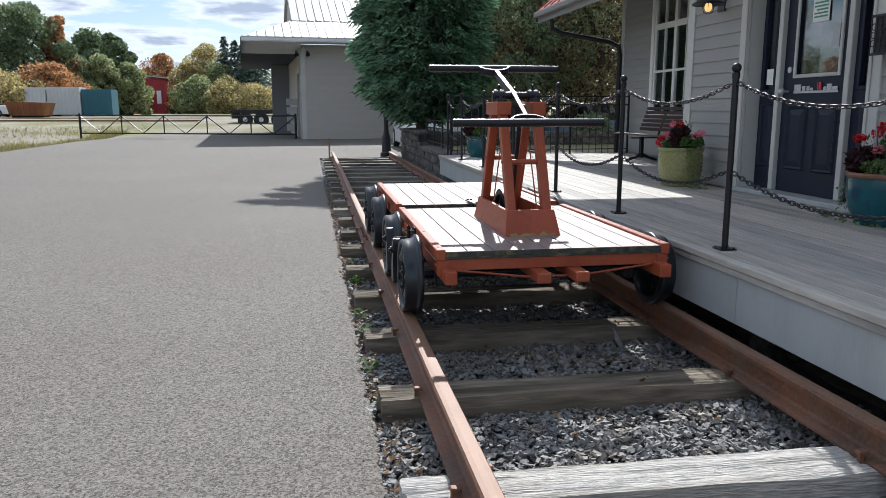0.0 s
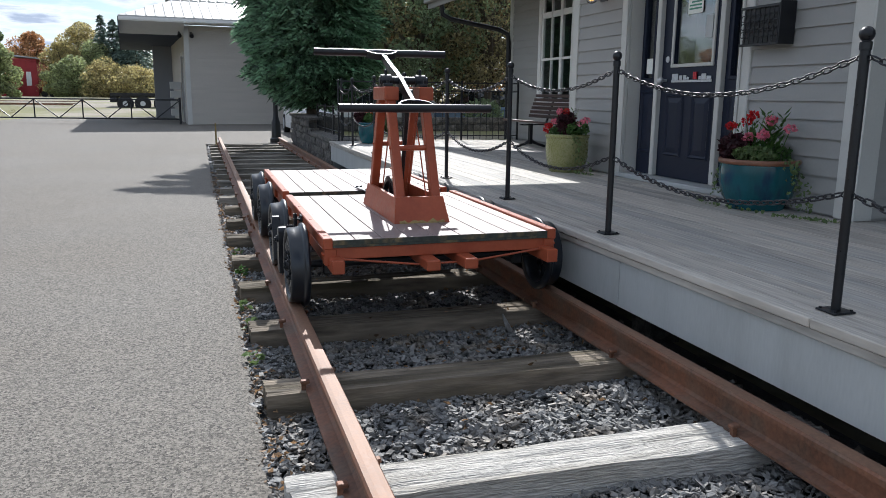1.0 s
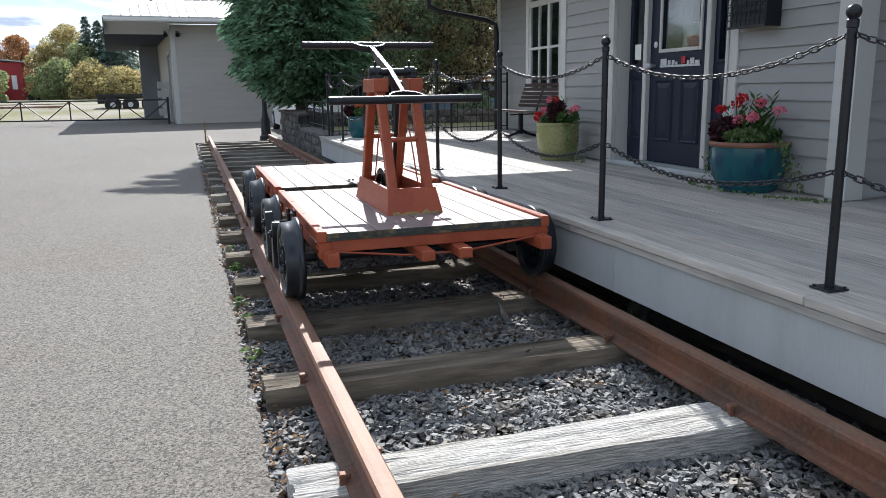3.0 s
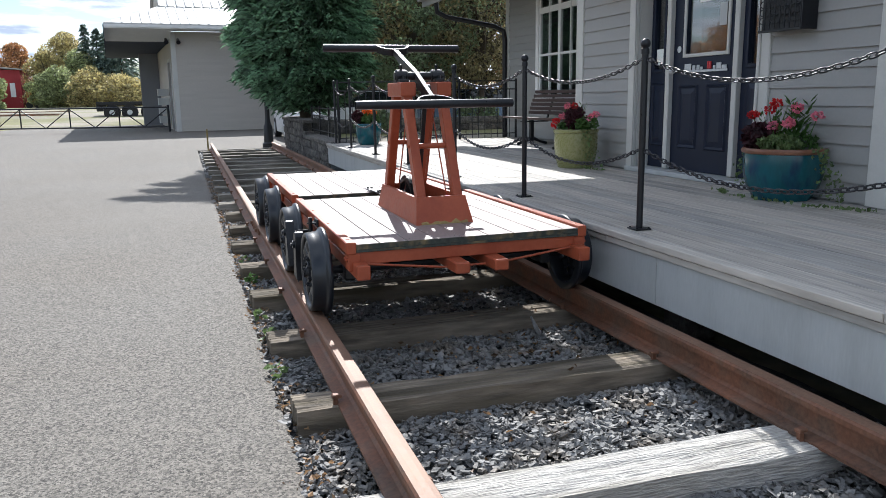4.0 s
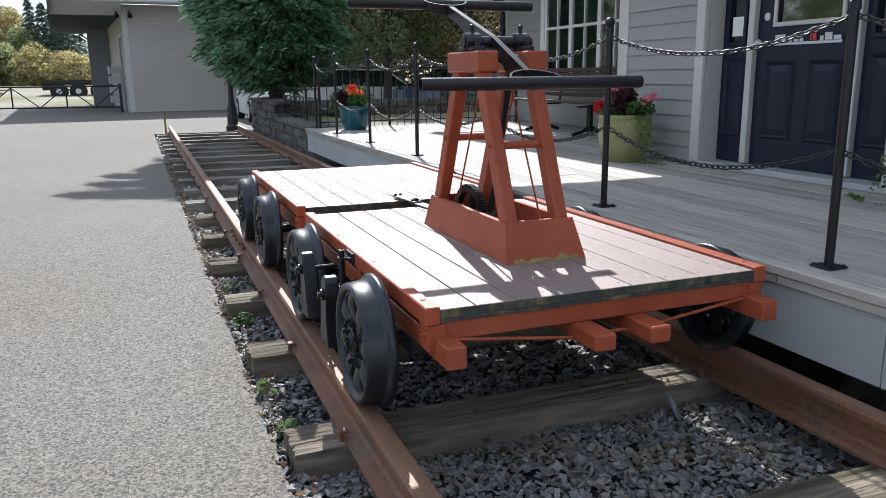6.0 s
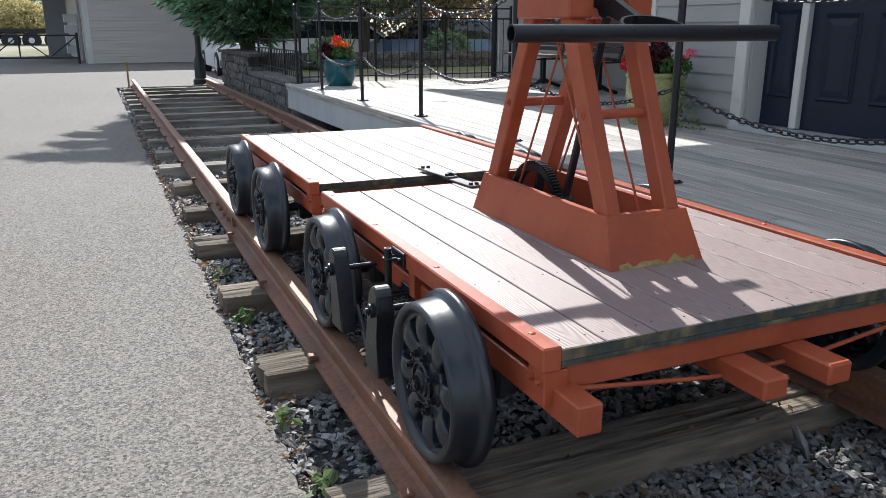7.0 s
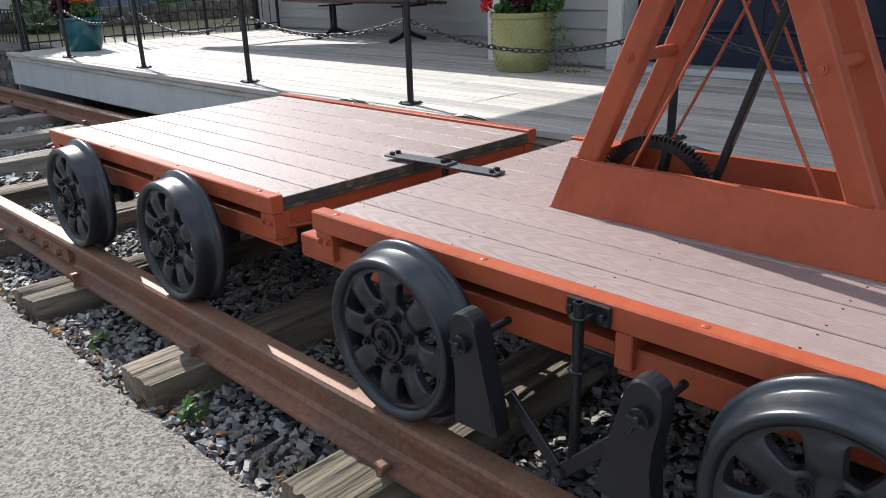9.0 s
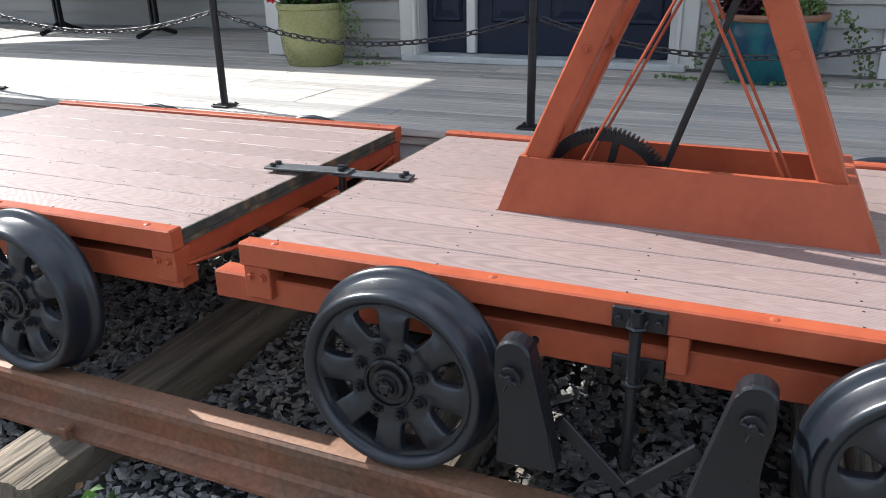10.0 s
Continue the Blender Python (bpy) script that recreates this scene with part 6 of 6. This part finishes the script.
def make_lamp():
    t = thing("wall_lamp", (BX, 7.24, 2.35), "dark gooseneck wall lamp with a glowing amber bulb", "lamp")
    bm = box(B(), BX - 0.03, BX - 0.012, 7.28, 7.42, 2.26, 2.46, 0.006)
    part("wall_plate", bm, BLACK, t)
    bm = tube(B(), [(BX - 0.02, 7.24, 2.36), (BX - 0.09, 7.24, 2.42), (BX - 0.17, 7.24, 2.44), (BX - 0.22, 7.24, 2.40)], 0.014, 8)
    part("arm", bm, BLACK, t, smooth=True)
    bm = lathe(B(), [(0.03, 0.10), (0.045, 0.095), (0.07, 0.06), (0.15, 0.02), (0.155, 0.005), (0.148, 0.005), (0.06, 0.05), (0.03, 0.06)], (BX - 0.22, 7.24, 2.30), "z", 24, True)
    part("shade", bm, BLACK, t, smooth=True)
    glow = bpy.data.materials.new("bulb_glow")
    glow.use_nodes = True
    b = glow.node_tree.nodes["Principled BSDF"]
    b.inputs["Base Color"].default_value = (0.9, 0.6, 0.2, 1)
    b.inputs["Emission Color"].default_value, b.inputs["Emission Strength"].default_value = (1.0, 0.55, 0.16, 1), 1.0
    part("bulb", ball(B(), (BX - 0.22, 7.24, 2.285), (0.035, 0.035, 0.045), 12), glow, t, smooth=True)
    bm = B()
    for k in range(6):
        a = math.pi / 3 * k
        tube(bm, [(BX - 0.22 + 0.055 * math.cos(a) * f, 7.24 + 0.055 * math.sin(a) * f, z) for f, z in ((1, 2.325), (1.1, 2.285), (0.9, 2.24), (0.2, 2.222))], 0.003, 5)
    part("bulb_cage", bm, BLACK, t)


make_lamp()


def make_letter_box():
    y0, y1, z0, z1, x0, x1 = 4.665, 5.05, 1.70, 1.95, BX - 0.155, BX - 0.02
    t = thing("letter_box", (BX, 4.9, z0), "black iron wall box with a scrolled grille front", "letter box")
    part("box_body", box(B(), x0 + 0.02, x1, y0, y1, z0, z1, 0.006), BLACK, t)
    for zz in (z0 - 0.012, z1 - 0.006):
        part("grille_rail", box(B(), x0 - 0.004, x0 + 0.012, y0 - 0.01, y1 + 0.01, zz, zz + 0.018, 0.002), BLACK, t)
    for k in range(9):
        y = y0 + (y1 - y0) * k / 8
        part("grille_bar", rod(B(), (x0, y, z0), (x0, y, z1), 0.0045, seg=6), BLACK, t)
    for k in range(8):
        yc = y0 + (y1 - y0) * (k + 0.5) / 8
        bm = B()
        for zc in (z0 + 0.07, z0 + 0.125, z0 + 0.18):
            tube(bm, [(x0, yc + 0.022 * math.cos(a), zc + 0.022 * math.sin(a)) for a in (2 * math.pi * i / 10 for i in range(10))], 0.0035, 5, True)
        part("grille_scroll", bm, BLACK, t)
    part("side_plate", box(B(), x0 + 0.0, x1, y0 - 0.012, y0 - 0.002, z0 - 0.01, z1 + 0.03, 0.003), BLACK, t)


make_letter_box()

# ---- iron railings and block wall at the platform's end ----


def make_railing(name, a, b, z0, h, posts, label):
    a, b = Vector(a), Vector(b)
    t = thing(name, (a.x, a.y, z0), label, "railing")
    d = (b - a)
    n = int(d.length / 0.115)
    for z in (0.08, h - 0.14, h):
        bm = rod(B(), (a.x, a.y, z0 + z), (b.x, b.y, z0 + z), 0.011 if z > 0.1 else 0.009, seg=6)
        part("rail_bar", bm, BLACK, t)
    me = finish("picket", rod(B(), (0, 0, 0.0), (0, 0, h - 0.14), 0.0065, seg=6), BLACK)
    for k in range(1, n):
        p = a.lerp(b, k / n)
        piece("picket", me, t, (p.x, p.y, z0 + 0.01))
    me = finish("railing_post", box(B(), -0.016, 0.016, -0.016, 0.016, 0, h + 0.04, 0.003), BLACK)
    for k in range(posts + 1):
        p = a.lerp(b, k / posts)
        piece("railing_post", me, t, (p.x, p.y, z0))
    return t


make_railing("iron_railing", (2.30, 13.0, 0), (5.45, 13.0, 0), PLAT, 0.98, 3, "black iron railing with slim pickets across the platform end")
make_railing("iron_railing", (2.36, 13.25, 0), (2.36, 16.2, 0), 0.60, 0.50, 3, "low black iron railing on the block wall")


def make_block_wall():
    t = thing("block_wall", (2.2, 13.06, -0.1), "split-face grey concrete block retaining wall", "retaining wall", kind="structure")
    r = random.Random(12)
    bms = []
    for v in range(5):
        bm = box(B(), 0, 0.28, 0.006, 0.394, 0.004, 0.146)
        bmesh.ops.subdivide_edges(bm, edges=bm.edges, cuts=2, use_grid_fill=True)
        for q in bm.verts:
            if q.co.x < 0.14:
                q.co.x += 0.018 * noise.noise((q.co.y * 9 + v * 7, q.co.z * 11, 0.3)) - (0.012 if 0.05 < q.co.y < 0.35 and 0.03 < q.co.z < 0.12 else 0)
        bms.append(finish("block", bm, BLOCK))
    for c in range(7):
        z = -0.10 + 0.15 * c - 0.01
        y = (16.0 if c > 3 else 13.06) + (0.2 if c % 2 else 0)
        if c == 6:
            continue
        while y < 19.6 - 0.38:
            piece("block", bms[r.randrange(5)], t, (2.175 + r.uniform(-0.006, 0.006), y, z))
            y += 0.4
    part("coping", box(B(), 2.16, 2.60, 13.06, 16.0, 0.495, 0.575, 0.012), BLOCK, t)
    part("coping", box(B(), 2.15, 2.60, 16.0, 19.6, 0.795, 0.865, 0.012), BLOCK, t)
    part("earth_fill", box(B(), 2.47, 12.0, 13.06, 19.5, -0.1, 0.54), DIRT, t)
    # garden wall behind the railing
    for c in range(2):
        y = 2.6
        x = 2.7 + (0.2 if c else 0)
        while x < 9:
            piece("block", bms[r.randrange(5)], t, (x, 16.6, 0.54 + 0.15 * c), (0, 0, math.pi / 2))
            x += 0.4
    return t


make_block_wall()


def make_shrubs():
    r = np.random.RandomState(77)
    for i, (x, y, rad, m_) in enumerate(((3.6, 16.2, 0.40, TREED), (6.5, 17.6, 0.5, TREED), (8.2, 17.8, 0.55, TREED), (9.6, 17.6, 0.6, TREEG))):
        t = thing("garden_shrub", (x, y, 0.54), "low shrub in the garden bed behind the railing", "shrub", "garden shrubs")
        leaf_part("leaves", r, blob(r, (x, y, 0.54 + rad * 0.7), (rad, rad, rad * 0.75), 700), 0.07, m_, t)


make_shrubs()

# ---- street lamp, gate and yard things ----


def make_street_lamp():
    x, y = 2.03, 21.9
    t = thing("street_lamp", (x, y, 0), "black iron lamp post with a stepped base", "street lamp")
    bm = lathe(B(), [(0.17, 0.0), (0.17, 0.10), (0.13, 0.14), (0.12, 0.55), (0.09, 0.62), (0.075, 0.70), (0.065, 0.80), (0.055, 3.2), (0.07, 3.25), (0.05, 3.3)], (x, y, 0), "z", 16)
    part("post", bm, BLACK, t, smooth=True)
    bm = lathe(B(), [(0.06, 3.3), (0.14, 3.4), (0.19, 3.75), (0.05, 3.95), (0.03, 4.05)], (x, y, 0), "z", 8)
    part("lantern", bm, BLACK, t)
    t = thing("marker_stake", (0.42, 21.3, 0), "thin yellowish wooden stake at the rail's end", "stake")
    part("stake", box(B(), 0.40, 0.44, 21.28, 21.32, -0.05, 0.55, 0.005), WORN, t)


make_street_lamp()


def make_gate():
    a, b = Vector((-10.6, 38.2, 0)), Vector((-0.75, 34.9, 0))
    t = thing("yard_gate", tuple(a), "long black tubular steel gate with diagonal braces", "gate")
    for z in (0.22, 1.02):
        part("gate_rail", rod(B(), (a.x, a.y, z), (b.x, b.y, z), 0.03, seg=8), BLACK, t)
    n = 5
    for k in range(n + 1):
        p = a.lerp(b, k / n)
        w = 0.05 if k in (0, n) else 0.028
        part("gate_upright", rod(B(), (p.x, p.y, -0.1 if k in (0, n) else 0.22), (p.x, p.y, 1.12 if k in (0, n) else 1.02), w, seg=8), BLACK, t)
    for k in range(n):
        p, q = a.lerp(b, k / n), a.lerp(b, (k + 1) / n)
        m = p.lerp(q, 0.5)
        part("brace", rod(B(), (p.x, p.y, 1.0), (m.x, m.y, 0.22), 0.022, seg=6), BLACK, t)
        part("brace", rod(B(), (q.x, q.y, 1.0), (m.x, m.y, 0.22), 0.022, seg=6), BLACK, t)


make_gate()


def make_container(az, d, ln, h, material, label, yaw=0.0):
    x, y = at_az(az, d)
    z = ground_z(x, y)
    t = thing("freight_container", (x, y, z), label, "container", "containers in the yard")
    bm = box(B(), x - ln / 2, x + ln / 2, y, y + 2.4, z + 0.15, z + 0.15 + h)
    part("container_body", bm, material, t)
    bm = B()
    n = int(ln / 0.3)
    for k in range(n):
        xx = x - ln / 2 + 0.1 + k * 0.3
        box(bm, xx, xx + 0.14, y - 0.05, y - 0.003, z + 0.3, z + h)
    part("ribs", bm, material, t)
    bm = B()
    for s in (-0.42, 0.42):
        box(bm, x + s * ln - 0.25, x + s * ln + 0.25, y + 0.1, y + 2.2, z - 0.1, z + 0.15)
    part("skid", bm, TYRE, t)


make_container(-18.1, 80.5, 1.85, 2.45, CONTW, "pale grey freight container standing in the yard")
make_container(-16.4, 80, 2.85, 2.5, CONTW, "white ribbed freight container standing in the yard")
make_container(-14.4, 79.5, 2.65, 2.3, CONTT, "teal freight container standing in the yard")


def make_yard():
    x, y = at_az(-18.6, 70)
    z = ground_z(x, y)
    t = thing("scrap_bin", (x, y, z), "rusty orange open steel bin", "skip")
    part("bin_body", prism(B(), [(x - 1.3, z + 0.15), (x + 1.25, z + 0.15), (x + 1.6, z + 1.15), (x - 1.6, z + 1.25)], "y", y, y + 2), DUMP, t)
    for k in range(6):
        xx = x - 1.2 + 0.45 * k
        part("rib", box(B(), xx, xx + 0.10, y - 0.09, y - 0.004, z + 0.15, z + 1.15), DUMP, t)
    part("bin_skids", box(B(), x - 1.2, x + 1.1, y + 0.2, y + 1.8, z - 0.1, z + 0.15), TYRE, t)
    # red barn beyond
    x, y = at_az(-10.7, 118)
    z = ground_z(x, y)
    t = thing("red_barn", (x, y, z), "tall red barn among the autumn trees", "building")
    part("wall", box(B(), x - 1.9, x + 1.5, y, y + 6, z - 0.2, z + 4.9), BARNRED, t)
    part("roof", prism(B(), [(x - 2.1, z + 5.25), (x + 1.7, z + 4.9), (x + 1.7, z + 5.05), (x - 2.1, z + 5.45)], "y", y - 0.3, y + 6.2), ROOFMETAL, t)
    part("lean_to", box(B(), x - 2.6, x - 0.9, y - 2.0, y - 0.02, z - 0.2, z + 2.0), BARNRED, t)
    part("lean_to_roof", prism(B(), [(x - 2.8, z + 2.0), (x - 0.7, z + 2.3), (x - 0.7, z + 2.45), (x - 2.8, z + 2.15)], "y", y - 2.2, y - 0.02), ROOFMETAL, t)
    for k in range(4):
        part("board_seam", box(B(), x - 1.2 + 0.7 * k, x - 1.14 + 0.7 * k, y - 0.03, y - 0.002, z, z + 4.85), BARNRED, t)
    part("window", box(B(), x + 0.2, x + 0.8, y - 0.05, y - 0.004, z + 1.4, z + 3.2), WHITE, t)
    # yellow track machines
    for i, (az, d, s) in enumerate(((-9.4, 112, 0.5), (-8.3, 111, 0.6), (-7.3, 110, 0.55), (-6.5, 112, 0.5))):
        x, y = at_az(az, d)
        z = ground_z(x, y)
        t = thing("track_machine", (x, y, z), "yellow railway maintenance machine with an open frame", "machine", "yellow machines in the yard")
        part("chassis", box(B(), x - 1.5 * s, x + 1.5 * s, y, y + 1.6, z + 0.45, z + 0.9, 0.05), TYRE if i % 2 else YELLOW, t)
        part("cab", box(B(), x - 0.2 * s, x + 1.1 * s, y + 0.1, y + 1.5, z + 0.9, z + 1.9 * s + 0.4, 0.06), YELLOW, t)
        part("cab_window", box(B(), x - 0.05 * s, x + 0.9 * s, y + 0.06, y + 0.098, z + 1.4, z + 1.9), CARGLASS, t)
        for k in range(3):
            part("frame_post", rod(B(), (x - 1.3 * s + 0.45 * k, y + 0.2, z + 0.9), (x - 1.3 * s + 0.45 * k, y + 0.2, z + 2.1), 0.06, seg=6), YELLOW, t)
        part("frame_bar", rod(B(), (x - 1.4 * s, y + 0.2, z + 2.1), (x + 0.2 * s, y + 0.2, z + 2.1), 0.06, seg=6), YELLOW, t)
        for xx in (-0.95, 0.95):
            part("machine_wheel", rod(B(), (x + xx * s, y - 0.05, z + 0.36), (x + xx * s, y + 0.2, z + 0.36), 0.40, seg=14), TYRE, t)
    # flatbed trailer beside the freight house
    x, y, z = -3.75, 56.5, 0.05
    t = thing("flatbed_trailer", (x, y, z), "dark flatbed trailer with three axles", "trailer")
    part("bed", box(B(), x - 1.9, x + 2.3, y, y + 2.4, z + 0.98, z + 1.22, 0.03), TYRE, t)
    part("bed", box(B(), x - 1.9, x - 1.5, y, y + 2.4, z + 0.6, z + 0.975, 0.03), TYRE, t)
    for xx in (-0.95, 0.15, 1.35):
        w = part("trailer_wheel", rod(B(), (x + xx, y - 0.1, z + 0.52), (x + xx, y + 0.3, z + 0.52), 0.52, seg=20), TYRE, t)
        part("rim", rod(B(), (x + xx, y - 0.13, z + 0.52), (x + xx, y - 0.101, z + 0.52), 0.17, seg=14), SILVER, w)
    # low rails and ballast across the yard
    bm = B()
    for k, yy in enumerate((57.0, 58.5, 63.0)):
        prism(bm, [(-90, ground_z(-60, yy + 12) + 0.02), (-8, ground_z(-12, yy) + 0.06), (-8, ground_z(-12, yy) + 0.12), (-90, ground_z(-60, yy + 12) + 0.1)], "y", yy, yy + 0.12)
    t = tagged(part("yard_tracks", bm, RUST), "rusty yard rails crossing the dry grass", "rails", kind="structure")


make_yard()


def make_car(x, y, z, yaw, paint, label):
    t = thing("parked_car", (x, y, z), label, "car", "cars parked beyond the garden")
    t.rotation_euler = (0, 0, yaw)

    def p(name, bm, m_, parent=t, lab="", smooth=False):
        ob = new(name, finish(name, bm, m_, smooth))
        ob.parent = parent
        return tagged(ob, lab) if lab else ob

    def hull(bm, rows):
        """Rows of (y, half width, z low, z high)."""
        rings = [[bm.verts.new(q) for q in ((-w, yy, a), (w, yy, a), (w, yy, (a + b) / 2), (w * 0.93, yy, b), (-w * 0.93, yy, b), (-w, yy, (a + b) / 2))] for yy, w, a, b in rows]
        for r0, r1 in zip(rings, rings[1:]):
            for k in range(6):
                bm.faces.new((r0[k], r0[(k + 1) % 6], r1[(k + 1) % 6], r1[k]))
        bm.faces.new(rings[0]), bm.faces.new(rings[-1])
        return bm

    p("body", hull(B(), [(-2.2, 0.72, 0.42, 0.72), (-2.1, 0.84, 0.26, 0.86), (-1.2, 0.90, 0.22, 0.98), (0.9, 0.90, 0.22, 1.02), (2.0, 0.86, 0.26, 1.0), (2.18, 0.76, 0.42, 0.92)]), paint, smooth=False)
    p("cabin", hull(B(), [(-1.15, 0.72, 0.97, 1.0), (-0.45, 0.70, 0.99, 1.42), (0.9, 0.70, 1.0, 1.46), (1.75, 0.70, 0.99, 1.05)]), CARGLASS)
    p("roof_panel", box(B(), -0.62, 0.62, -0.5, 1.0, 1.43, 1.475, 0.015), paint)
    for sx in (-1, 1):
        for wy in (-1.35, 1.35):
            w = p("wheel", rod(B(), (sx * 0.72, wy, 0.32), (sx * 0.915, wy, 0.32), 0.32, seg=20), TYRE)
            p("rim", rod(B(), (sx * 0.916, wy, 0.32), (sx * 0.925, wy, 0.32), 0.20, seg=12), SILVER, w)
        p("headlight", box(B(), sx * 0.62 - 0.14, sx * 0.62 + 0.14, -2.19, -2.10, 0.62, 0.76, 0.02), WHITE)
        p("pillar", bar(B(), (sx * 0.70, -1.1, 0.98), (sx * 0.66, -0.45, 1.43), 0.04, 0.05), paint)
    return t


wx, wy = at_az(-20.9, 75)
make_car(wx, wy, ground_z(wx, wy), 1.5, CARW, "white car parked far off in the yard")
for x, y, yaw, paint, lab in ((3.75, 26.4, 0.0, CARW, "white car parked behind the conifer"), (6.0, 23.5, 1.45, CARW, "white car parked beyond the garden wall"), (10.6, 24.2, 1.6, CARB, "blue-grey car parked beyond the garden wall"), (8.6, 21.8, 1.5, CARB, "blue-grey car parked beyond the garden wall")):
    make_car(x, y, 0.0, yaw, paint, lab)
